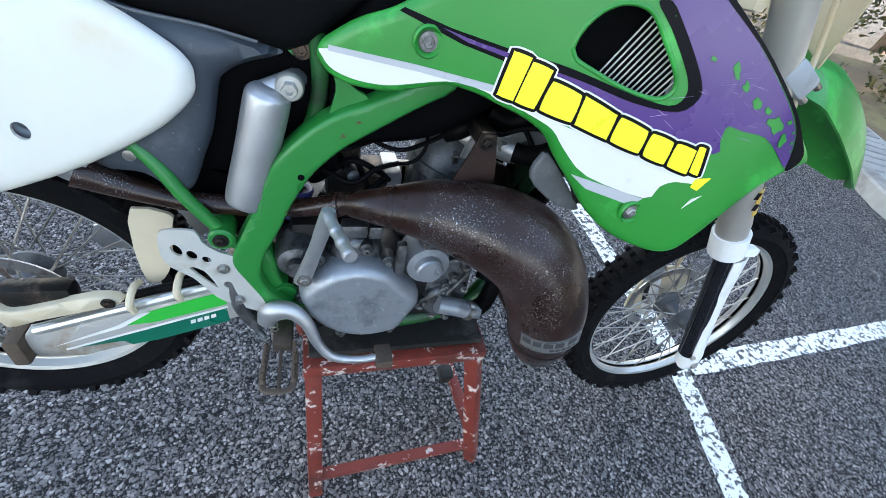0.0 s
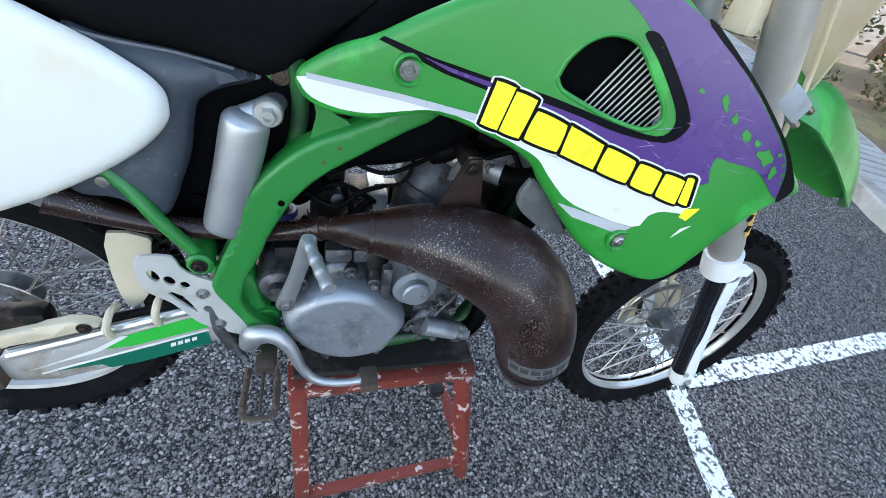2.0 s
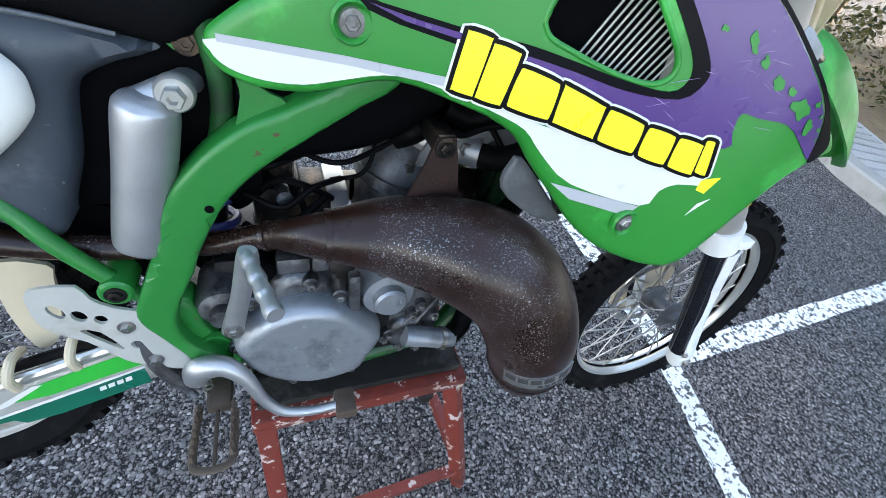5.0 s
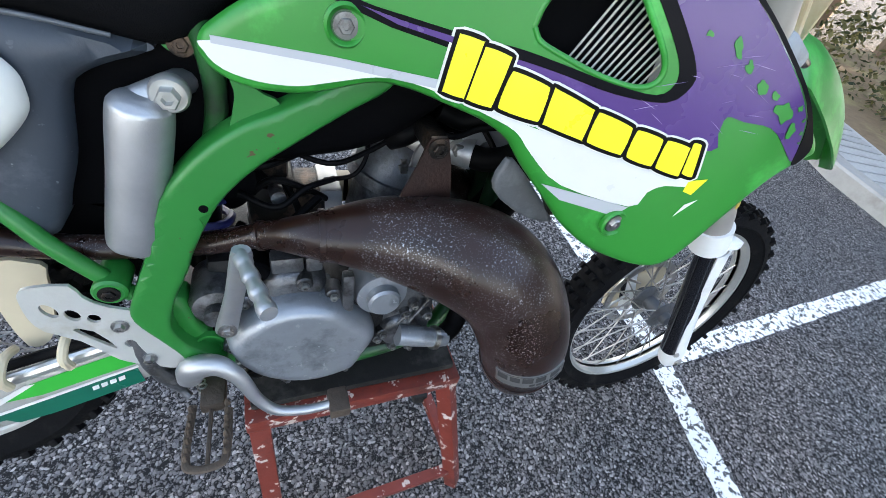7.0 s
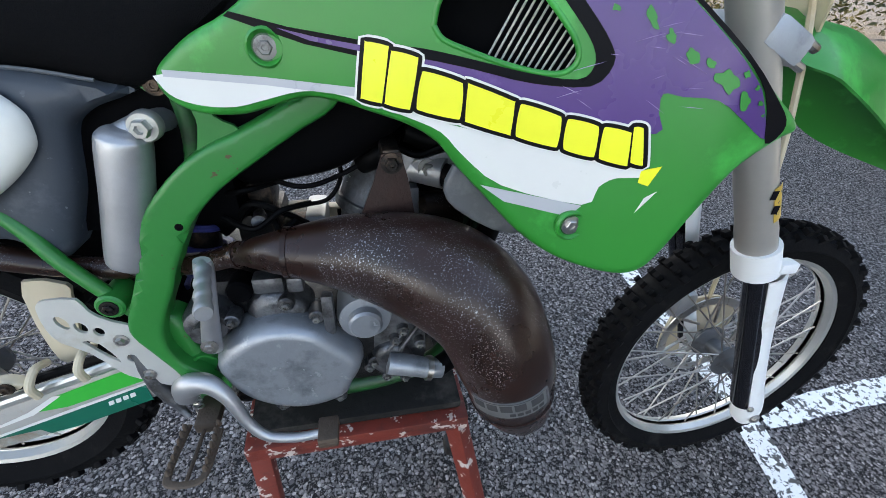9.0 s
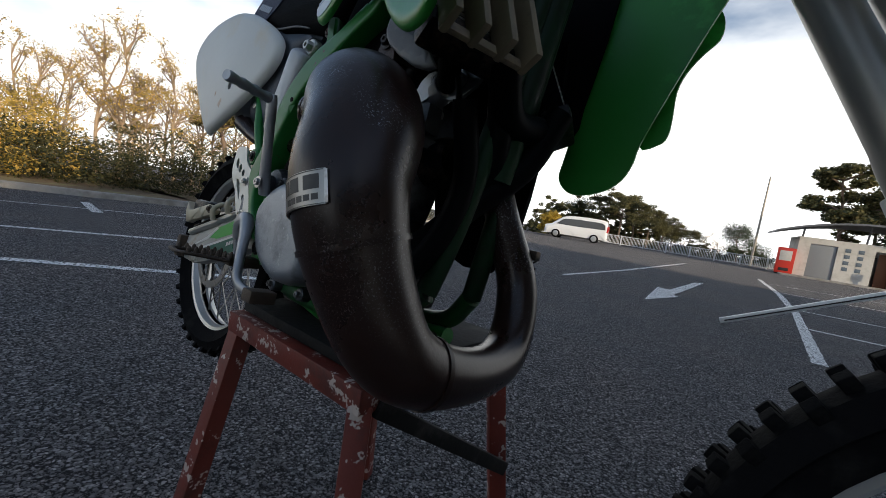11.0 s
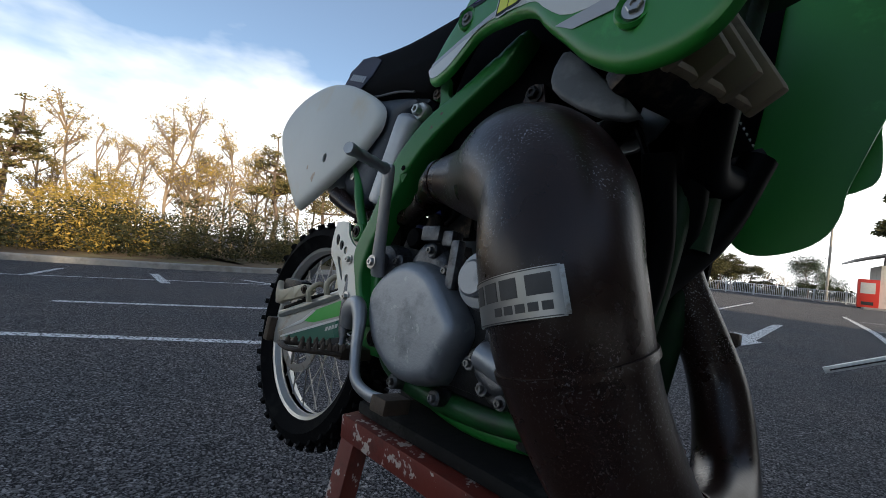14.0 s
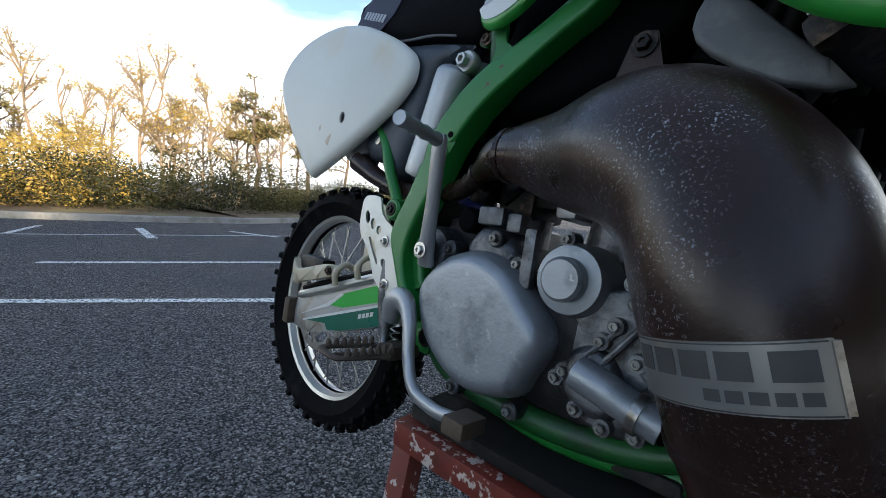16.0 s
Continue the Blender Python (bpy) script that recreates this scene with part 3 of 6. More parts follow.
part("far_shroud", sheet(FAR_SHROUD, lambda x, z: 0.200 - 0.6 * max(0.0, 0.47 - x) ** 2, 0.004, smooth=3), M_GREEN, bike, "green plastic radiator shroud")
# black sheet added where only dark shows inside the far shroud
part("radiator_duct", sheet([(0.424, 0.270), (0.330, 0.250), (0.290, 0.420), (0.300, 0.620), (0.480, 0.655), (0.462, 0.588), (0.452, 0.456), (0.436, 0.330)], flat_y(0.186), 0.006, smooth=2), M_BLACK, bike, "black sheet added for the dark beside the far shroud")
part("shroud_wing", sheet(FAR_WING, flat_y(0.24), 0.004, smooth=3), M_GREEN, bike, "green plastic wing of the far shroud")

# plain shapes of the maker's lettering: rounded yellow blocks with black and pale rims
TOP = [(0.238, 0.435), (0.277, 0.429), (0.324, 0.416), (0.369, 0.400), (0.422, 0.385), (0.463, 0.378), (0.478, 0.378)]
LOW = [(0.234, 0.386), (0.271, 0.379), (0.326, 0.369), (0.371, 0.358), (0.427, 0.346), (0.467, 0.339), (0.490, 0.335)]


def along(line, t):
    p = np.array(line)
    f = min(max(t, 0.0), 1.0) * (len(p) - 1)
    i = min(int(f), len(p) - 2)
    return p[i] + (p[i + 1] - p[i]) * (f - i)


def grown(line, by):
    """A closed outline moved outwards."""
    q = np.array(line)
    d = np.roll(q, -1, axis=0) - np.roll(q, 1, axis=0)
    n = np.stack([d[:, 1], -d[:, 0]], 1) / (np.linalg.norm(d, axis=1)[:, None] + 1e-12)
    area = np.sum(q[:, 0] * np.roll(q[:, 1], -1) - np.roll(q[:, 0], -1) * q[:, 1])
    return q + n * by * (1 if area > 0 else -1)


def in_band(t0, t1, w0, w1, corner=0.2, lean=0.012):
    """A rounded block between two shares of the band's length and height."""
    q = []
    for u, w in ((corner, 0), (1 - corner, 0), (1, corner), (1, 1 - corner), (1 - corner, 1), (corner, 1), (0, 1 - corner), (0, corner)):
        h = w0 + (w1 - w0) * w
        t = t0 + (t1 - t0) * u + lean * (1 - h)
        q.append(tuple(along(TOP, t) * (1 - h) + along(LOW, t) * h))
    return closed_curve(q, 4)


for i, (t0, t1, w0, w1, rim) in enumerate(((0.005, 0.090, 0.00, 0.97, 0.08), (0.100, 0.190, 0.06, 0.97, 0.10), (0.205, 0.325, 0.24, 0.94, 0.13), (0.340, 0.490, 0.21, 0.94, 0.08),
                                           (0.505, 0.618, 0.20, 0.94, 0.13), (0.633, 0.735, 0.18, 0.94, 0.14), (0.750, 0.862, 0.16, 0.94, 0.13), (0.878, 0.955, 0.04, 0.84, 0.12))):
    shape = in_band(t0, t1, w0, w1, rim)
    block = part("letter_block", sheet(shape, over(0.0022), 0.0004, smooth=1, step=0.03), M_YELLOW, right_shroud, "yellow letter block")
    part("black_rim", sheet(grown(shape, 0.0036), over(0.0017 + 0.00002 * i), 0.0003, smooth=1, step=0.03), M_INK, right_shroud)
    part("pale_rim", sheet(grown(shape, 0.0056), over(0.0013 + 0.00002 * i), 0.0003, smooth=1, step=0.03), M_DECALWHITE, right_shroud)
for q in ([(0.483, 0.338), (0.497, 0.344), (0.491, 0.324), (0.483, 0.326)], [(0.491, 0.312), (0.499, 0.320), (0.487, 0.296)]):
    part("decal_scrap", sheet(q, over(0.0012), 0.0004, smooth=1), M_YELLOW if len(q) > 3 else M_DECALWHITE, right_shroud)
# torn spots where the green shows through the purple
rngd = random.Random(11)
for cx, cz, rr, tall in ((0.462, 0.460, 0.0040, 2.4), (0.478, 0.448, 0.0036, 1.8), (0.494, 0.436, 0.0050, 1.7), (0.508, 0.430, 0.0032, 1.5), (0.522, 0.418, 0.0085, 1.2), (0.541, 0.404, 0.0065, 1.3),
                         (0.535, 0.424, 0.0036, 1.0), (0.556, 0.402, 0.0026, 1.0), (0.563, 0.392, 0.0020, 1.0), (0.436, 0.466, 0.0030, 1.0), (0.548, 0.414, 0.0024, 1.0)):
    q = []
    for a in np.linspace(0, 2 * math.pi, 11, endpoint=False):
        f = rngd.uniform(0.55, 1.25) * rr
        u, v = f * math.cos(a), f * tall * math.sin(a)
        q.append((cx + 0.80 * u - 0.60 * v * 0.8, cz + 0.60 * u * 0.5 + 0.80 * v))
    part("torn_spot", sheet(q, over(0.0019), 0.0004, smooth=2), M_GREEN, right_shroud)
# thin pale scratches across the decal
for k in range(16):
    cx, cz = rngd.uniform(0.40, 0.50), rngd.uniform(0.395, 0.46)
    ang, ln = rngd.uniform(-0.9, 0.5), rngd.uniform(0.008, 0.026)
    dx, dz = ln * math.cos(ang), ln * math.sin(ang)
    q = [(cx, cz), (cx + dx / 2, cz + dz / 2 + 0.0004), (cx + dx, cz + dz), (cx + dx / 2, cz + dz / 2 - 0.0002)]
    part("scratch", sheet(q, over(0.0014), 0.0003, smooth=1), M_SCRATCH, right_shroud)

# slanting radiator fins behind the vent, on a black sheet for the dark hollow
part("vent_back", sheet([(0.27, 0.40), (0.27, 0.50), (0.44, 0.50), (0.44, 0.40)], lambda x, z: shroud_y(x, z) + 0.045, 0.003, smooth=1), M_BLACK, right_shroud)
for k in range(13):
    x = 0.346 + 0.0066 * k
    part("vent_fin", tube([(x, shroud_y(x, 0) + 0.034, 0.408), (x + 0.040, shroud_y(x + 0.04, 0) + 0.034, 0.492)], 0.0011, segs=6, smooth=False), M_RADI, right_shroud)

# recessed bosses with bolts
for x, z, r in ((0.156, 0.426, 0.0165), (0.436, 0.274, 0.0160)):
    y = shroud_y(x, z)
    part("boss_ring", lathe([(r, 0.004), (r * 1.04, -0.001), (r * 0.90, -0.0035), (r * 0.72, -0.001), (r * 0.62, 0.003)], origin=(x, y - 0.001, z), segs=28), M_GREEN, right_shroud)
    # floor coloured for the shade in the recess
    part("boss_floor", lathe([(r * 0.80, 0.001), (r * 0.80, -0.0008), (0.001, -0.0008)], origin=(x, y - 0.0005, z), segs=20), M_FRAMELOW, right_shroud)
    part("shroud_bolt", bolt(x, y - 0.0012, z, 0.0065, 0.005), M_DULLBOLT if z > 0.35 else M_STEEL, right_shroud, "steel flange bolt")

# radiators behind the shrouds
for sgn in (-1, 1):
    r = new("radiator")
    r.parent = bike
    tagged(r, "alloy radiator with fine fins behind a plastic louvre")
    r.location, r.rotation_euler = (0.378, sgn * 0.105 - 0.010, 0.385), (0, radians(-27), sgn * radians(20))
    part("core", boxes(((-0.014, -0.058, -0.125), (0.014, 0.058, 0.125)), bevel=0.002), M_BLACK, r)
    part("tank_plate", boxes(((-0.022, -0.066, 0.125), (0.022, 0.066, 0.150)), bevel=0.008), M_DARKSTEEL, r)
    part("tank_plate", boxes(((-0.022, -0.066, -0.150), (0.022, 0.066, -0.125)), bevel=0.008), M_DARKSTEEL, r)
    fin = part("fin", boxes(((-0.0165, -0.056, -0.0012), (0.0165, 0.056, 0.0012))), M_RADI, r)
    fin.location = (0, 0, -0.118)
    for k in range(1, 30):
        share(fin, "fin", r, Matrix.Translation((0, 0, -0.118 + k * 0.0081)))
    if sgn > 0:
        continue
    lv = part("louvre", boxes(((0.020, -0.0055, -0.168), (0.056, 0.0055, 0.135)), bevel=0.005), M_LOUVRE, r, "yellowed plastic louvre blade")
    lv.matrix_basis = Matrix.Translation((0, -0.054, 0))
    for k in range(1, 4):
        share(lv, "louvre", r, Matrix.Translation((0, -0.054 + k * 0.036, 0)))
    part("louvre_bar", boxes(((0.024, -0.060, 0.128), (0.034, 0.060, 0.140)), bevel=0.002), M_LOUVRE, r)
    part("louvre_bar", boxes(((0.022, -0.060, -0.166), (0.030, 0.060, -0.152)), bevel=0.003), M_LOUVRE, r)

# seat, tank, panels
def seat_y(x, z):
    return -0.105 + 0.25 * max(0.0, z - 0.44)


SEAT = [(-0.30, 0.47), (-0.15, 0.405), (-0.06, 0.392), (0.012, 0.377), (0.045, 0.385), (0.09, 0.425), (0.16, 0.48), (0.21, 0.53), (0.10, 0.545), (-0.10, 0.53), (-0.30, 0.545)]
part("seat", sheet(SEAT, seat_y, 0.20, edge=0.02, edge_width=0.035, smooth=5, step=0.014), M_SEAT, bike, "black textured vinyl seat")
tank = [(0.06, 0.33), (0.095, 0.262), (0.132, 0.262), (0.167, 0.266), (0.200, 0.273), (0.234, 0.287), (0.272, 0.312), (0.31, 0.345), (0.38, 0.42), (0.40, 0.52), (0.20, 0.53), (0.10, 0.45)]
part("fuel_tank", sheet(tank, flat_y(-0.092), 0.19, edge=0.022, edge_width=0.035, smooth=3), M_BLACK, bike, "black plastic fuel tank")

PANEL = [(-0.236, 0.450), (-0.146, 0.410), (-0.099, 0.381), (-0.080, 0.362), (-0.076, 0.344), (-0.084, 0.318), (-0.128, 0.278),
         (-0.215, 0.228), (-0.330, 0.180), (-0.356, 0.178), (-0.400, 0.212), (-0.480, 0.290), (-0.535, 0.358), (-0.545, 0.400),
         (-0.512, 0.440), (-0.440, 0.466), (-0.330, 0.470)]


def panel_y(x, z):
    return -0.122 - 0.012 * math.exp(-((x + 0.25) ** 2 + (z - 0.32) ** 2) / 0.02)


hole = [(-0.240 + 0.008 * math.cos(a), 0.280 + 0.010 * math.sin(a)) for a in np.linspace(0, 2 * math.pi, 10, endpoint=False)]
part("side_panel", sheet(PANEL, panel_y, 0.004, holes=[hole], edge=0.012, edge_width=0.018, smooth=5, step=0.012), M_WHITE, bike, "white plastic side panel, scuffed and faintly stained")
rngp = random.Random(5)
for cx, cz, rr in ((-0.283, 0.240, 0.007), (-0.276, 0.250, 0.004), (-0.318, 0.268, 0.005)):
    q = [(cx + rr * rngp.uniform(0.5, 1.1) * math.cos(a), cz + rr * rngp.uniform(0.6, 1.6) * math.sin(a)) for a in np.linspace(0, 2 * math.pi, 9, endpoint=False)]
    part("rust_stain", sheet(q, lambda x, z: panel_y(x, z) - 0.0006, 0.0004, smooth=2), M_STAIN, bike)
AIRBOX = [(-0.155, 0.412), (-0.131, 0.405), (-0.062, 0.394), (0.010, 0.377), (0.004, 0.368), (-0.022, 0.359), (-0.045, 0.347),
          (-0.059, 0.328), (-0.073, 0.270), (-0.088, 0.232), (-0.108, 0.188), (-0.133, 0.184), (-0.157, 0.208), (-0.208, 0.224), (-0.199, 0.322)]
part("airbox_cover", sheet(AIRBOX, flat_y(-0.103), 0.05, edge=0.018, edge_width=0.034, smooth=5, step=0.009), M_GREYPL, bike, "scuffed blue-grey plastic airbox cover")

# frame
SPAR = [(0.240, 0.405), (0.190, 0.380), (0.150, 0.357), (0.112, 0.337), (0.078, 0.322), (0.049, 0.303), (0.022, 0.278), (-0.007, 0.240), (-0.036, 0.165), (-0.062, 0.108),
        (-0.066, 0.080), (-0.050, 0.045), (-0.034, 0.012), (-0.024, -0.012), (0.004, -0.030), (0.018, -0.020), (0.002, 0.000), (-0.019, 0.022), (-0.030, 0.050), (-0.029, 0.076),
        (-0.018, 0.109), (0.002, 0.149), (0.012, 0.175), (0.038, 0.225), (0.063, 0.256), (0.090, 0.280), (0.118, 0.299), (0.146, 0.318), (0.180, 0.340), (0.215, 0.362)]
fr = part("frame_spar", sheet(SPAR, flat_y(-0.126), 0.035, edge=0.0045, edge_width=0.007, smooth=3, step=0.008), M_FRAME, bike, "green painted steel frame, scratched and chipped")
part("frame_spar", tube([(0.16, 0.10, 0.34), (0.06, 0.11, 0.29), (-0.01, 0.11, 0.18), (-0.04, 0.11, 0.08)], 0.022), M_FRAME, bike)
lowr = [(-0.045, 0.085), (-0.015, 0.085), (-0.005, 0.03), (0.022, -0.01), (0.015, -0.05), (-0.02, -0.045), (-0.03, -0.01)]
ring = [(0.0 + 0.013 * math.cos(a), 0.003 + 0.013 * math.sin(a)) for a in np.linspace(0, 2 * math.pi, 10, endpoint=False)]
part("pivot_bracket", sheet(lowr, flat_y(-0.105), 0.03, holes=[ring], edge=0.006, edge_width=0.01, smooth=3), M_FRAME, bike)
# cradle and down tubes take the greens with shade in the colour
for s in (-1, 1):
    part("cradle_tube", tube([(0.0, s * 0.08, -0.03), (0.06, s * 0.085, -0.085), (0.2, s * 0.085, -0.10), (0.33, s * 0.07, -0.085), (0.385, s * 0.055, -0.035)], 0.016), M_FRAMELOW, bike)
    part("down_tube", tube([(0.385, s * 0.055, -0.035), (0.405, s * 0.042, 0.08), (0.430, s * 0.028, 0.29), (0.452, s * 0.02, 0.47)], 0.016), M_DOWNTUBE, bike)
    part("subframe_tube", tube([(-0.20, s * 0.09, 0.30), (-0.143, s * 0.10, 0.236), (-0.112, s * 0.106, 0.184), (-0.062, s * 0.106, 0.108)], 0.009), M_FRAME, bike)
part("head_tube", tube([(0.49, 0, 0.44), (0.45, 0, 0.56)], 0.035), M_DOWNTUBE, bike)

# exhaust
PIPE = [(0.319, 0.006, 0.185, 0.0190), (0.382, 0.026, 0.163, 0.0240), (0.413, 0.056, 0.088, 0.0264), (0.447, 0.081, -0.008, 0.0308), (0.469, 0.044, -0.093, 0.0319),
        (0.483, -0.063, -0.115, 0.0333), (0.467, -0.168, -0.096, 0.0446), (0.429, -0.211, -0.019, 0.0546), (0.403, -0.230, 0.068, 0.0625),
        (0.372, -0.207, 0.139, 0.0680), (0.317, -0.182, 0.180, 0.0673), (0.226, -0.143, 0.191, 0.0509), (0.137, -0.137, 0.197, 0.0271), (0.081, -0.110, 0.182, 0.0155),
        (0.017, -0.089, 0.161, 0.0140), (-0.092, -0.081, 0.160, 0.0140), (-0.168, -0.084, 0.180, 0.0150), (-0.229, -0.091, 0.211, 0.020)]
pc = smooth_path(PIPE, 10)


bm = tube(PIPE, segs=48, n=10)
pipe = part("expansion_chamber", bm, M_PIPE, bike, "rust-brown steel expansion chamber with worn bright scratches")

# mounting bracket, welds and the maker's plate on the chamber
br = part("pipe_bracket", sheet([(0.232, 0.230), (0.300, 0.232), (0.292, 0.280), (0.284, 0.312), (0.262, 0.312), (0.252, 0.280)], flat_y(-0.130), 0.004, smooth=1), M_PIPEPLAIN, pipe, "rusty mounting bracket")
part("bracket_lug", boxes(((0.262, -0.129, 0.290), (0.284, -0.055, 0.316)), bevel=0.005), M_DARKSTEEL, pipe)
part("bracket_bolt", bolt(0.273, -0.131, 0.301, 0.008, 0.008), M_DARKSTEEL, pipe)
def ring_on_pipe(u, width, lift, arc=(0, 360), n=40, push=0.0, skew=0.0):
    """A band round the chamber at path place u (0 to 1) over an arc in degrees."""
    i = u * (len(pc) - 1)
    k = int(i)
    c = pc[k] + (pc[k + 1] - pc[k]) * (i - k)
    t = pc[k + 1][:3] - pc[k - 1][:3]
    t /= np.linalg.norm(t)
    e1 = np.array([0, -1.0, 0]) - t * (-t[1])
    e1 /= np.linalg.norm(e1)
    e2 = np.cross(t, e1)
    bm = bmesh.new()
    rows = []
    full = arc[1] - arc[0] >= 360
    for j in range(n + 1):
        a = radians(arc[0] + (arc[1] - arc[0]) * j / n)
        d = math.cos(a) * e1 + math.sin(a) * e2
        rows.append([bm.verts.new(c[:3] + d * (c[3] + h) + t * (w + push + skew * a)) for w, h in ((-width / 2, 0.0), (-width / 2, lift), (width / 2, lift), (width / 2, 0.0))])
    for a, b in zip(rows, rows[1:]):
        for q in range(3):
            bm.faces.new((a[q], a[q + 1], b[q + 1], b[q]))
    if not full:
        bm.faces.new(rows[0])
        bm.faces.new(rows[-1][::-1])
    bmesh.ops.recalc_face_normals(bm, faces=bm.faces)
    return bm


U_PLATE = 0.461
plate = part("maker_plate", ring_on_pipe(U_PLATE, 0.033, 0.0018, (-61, 30)), M_PLATE, pipe, "stamped tin plate with dark worn marks")
for a0, a1 in ((-58, -45), (-42, -30), (-27, -14), (-11, 2), (8, 24)):
    part("plate_mark", ring_on_pipe(U_PLATE, 0.0135, 0.0021, (a0, a1), n=8, push=0.0055), M_PLATEINK, pipe)
for k in range(5):
    a0 = -18 + k * 8.6
    part("plate_mark", ring_on_pipe(U_PLATE, 0.0058, 0.0021, (a0, a0 + 6.6), n=6, push=-0.0085), M_PLATEINK, pipe)
for w in (-0.0155, 0.0155):
    part("plate_line", ring_on_pipe(U_PLATE, 0.0007, 0.0021, (-60, 28), push=w), M_PLATEINK, pipe)
part("plate_end", ring_on_pipe(U_PLATE, 0.031, 0.0026, (29, 32), n=3), M_STEEL, pipe)
for u in (0.432, 0.70, 0.765, 0.33):
    part("weld_seam", ring_on_pipe(u, 0.006, 0.0022), M_PIPE, pipe, "raised weld seam")
part("pipe_spring", tube([(0.452 + 0.006 * math.cos(k * 2.1), 0.100 + 0.006 * math.sin(k * 2.1), 0.045 - k * 0.0042) for k in range(16)], 0.0016, segs=6, n=3), M_DARKSTEEL, pipe)
part("spring_lug", boxes(((0.435, 0.088, 0.045), (0.462, 0.104, 0.060)), bevel=0.003), M_DARKSTEEL, pipe)
part("spring_lug", boxes(((0.442, 0.090, -0.035), (0.466, 0.106, -0.020)), bevel=0.003), M_DARKSTEEL, pipe)

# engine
eng = part("crankcase", boxes(((0.02, -0.095, -0.085), (0.27, 0.09, 0.07)), ((0.16, -0.105, -0.075), (0.315, 0.06, 0.065)), ((0.01, -0.085, 0.06), (0.12, 0.08, 0.128)), bevel=0.016), M_CASEDARK, bike, "cast alloy engine case, coloured dark for the shade behind its covers")
COVER = [(0.030, 0.030), (0.049, 0.064), (0.083, 0.088), (0.124, 0.096), (0.170, 0.082), (0.203, 0.050), (0.224, 0.028), (0.230, 0.008), (0.224, -0.012), (0.214, -0.030),
         (0.197, -0.060), (0.144, -0.074), (0.094, -0.062), (0.050, -0.026)]
cc = part("clutch_cover", sheet(COVER, flat_y(-0.150), 0.05, edge=0.026, edge_width=0.020, smooth=4, step=0.008), M_COVER, bike, "scuffed blue-grey alloy clutch cover")
cc.location = (-0.008, 0.006, -0.011)
part("cover_shoulder", sheet([(0.075, 0.088), (0.10, 0.128), (0.14, 0.124), (0.165, 0.085), (0.12, 0.07)], flat_y(-0.118), 0.03, edge=0.02, edge_width=0.02, smooth=3), M_CASE, cc)
for x, z in ((0.170, 0.086), (0.133, 0.113), (0.188, -0.080), (0.246, -0.014), (0.034, 0.010), (0.044, -0.035), (0.060, 0.092), (0.100, -0.082)):
    part("cover_boss", lathe([(0.012, 0.012), (0.011, -0.010), (0.009, -0.012), (0.001, -0.012)], origin=(x, -0.112, z), segs=16), M_CASE, cc)
    part("cover_bolt", bolt(x, -0.124, z, 0.0055, 0.006, washer=False), M_DULLBOLT, cc)
part("sight_plug", lathe([(0.013, 0.012), (0.013, -0.004), (0.010, -0.006), (0.009, -0.003), (0.001, -0.003)], origin=(0.060, -0.140, -0.028), segs=24), M_DARKSTEEL, cc)
gov = part("governor_cover", lathe([(0.040, 0.04), (0.040, 0.0), (0.036, -0.014), (0.024, -0.016)], origin=(0.229, -0.108, 0.069), segs=40), M_COVER, bike, "round grey alloy cap")
part("cap_face", lathe([(0.0235, -0.010), (0.0235, -0.0285), (0.020, -0.032), (0.001, -0.032)], origin=(0.229, -0.108, 0.069), segs=36), M_COVER, gov)
wp = part("water_pump", sheet([(0.232, -0.028), (0.240, -0.004), (0.262, 0.008), (0.285, 0.0), (0.300, -0.030), (0.290, -0.060), (0.262, -0.062), (0.240, -0.048)], flat_y(-0.120), 0.03, edge=0.012, edge_width=0.014, smooth=3, step=0.008), M_CASE, bike, "cast alloy water pump housing")
part("pump_outlet", tube([(0.258, -0.128, -0.018, 0.017), (0.290, -0.130, -0.026, 0.017), (0.318, -0.132, -0.034, 0.016), (0.340, -0.130, -0.040, 0.016)], segs=18), M_COVER, wp)
part("pump_clamp", tube([(0.316, -0.132, -0.034, 0.0195), (0.324, -0.132, -0.036, 0.0195)], segs=18, smooth=False), M_STEEL, wp)
part("pump_hose", tube([(0.335, -0.130, -0.039), (0.365, -0.11, -0.03), (0.395, -0.075, 0.03), (0.41, -0.06, 0.12), (0.415, -0.10, 0.22)], 0.0165, segs=14), M_HOSE, wp)
part("case_plate", sheet([(0.236, 0.030), (0.262, 0.064), (0.300, 0.066), (0.318, 0.03), (0.315, -0.06), (0.285, -0.075), (0.24, -0.06)], flat_y(-0.108), 0.02, edge=0.004, edge_width=0.006, smooth=2, step=0.012), M_CASE, wp)
for (x0, z0), (x1, z1) in (((0.272, -0.012), (0.312, 0.046)), ((0.258, -0.004), (0.290, 0.034))):
    part("case_rib", tube([(x0, -0.117, z0), (x1, -0.113, z1)], 0.0035, segs=8, smooth=False), M_CASE, wp)
for x, z in ((0.271, 0.015), (0.230, -0.034), (0.256, -0.058), (0.308, 0.004), (0.299, 0.058), (0.293, 0.076), (0.220, 0.111), (0.285, -0.066), (0.283, 0.033), (0.316, -0.062)):
    part("case_boss", lathe([(0.0095, 0.012), (0.0085, -0.006), (0.001, -0.006)], origin=(x, -0.112, z), segs=14), M_CASE, wp)
    part("case_bolt", bolt(x, -0.118, z, 0.0052, 0.006, washer=False), M_DULLBOLT, wp)
part("kick_boss", lathe([(0.032, 0.05), (0.032, 0.0), (0.027, -0.012), (0.014, -0.016), (0.014, -0.030), (0.001, -0.030)], origin=(0.020, -0.105, 0.078), segs=28), M_CASE, eng)
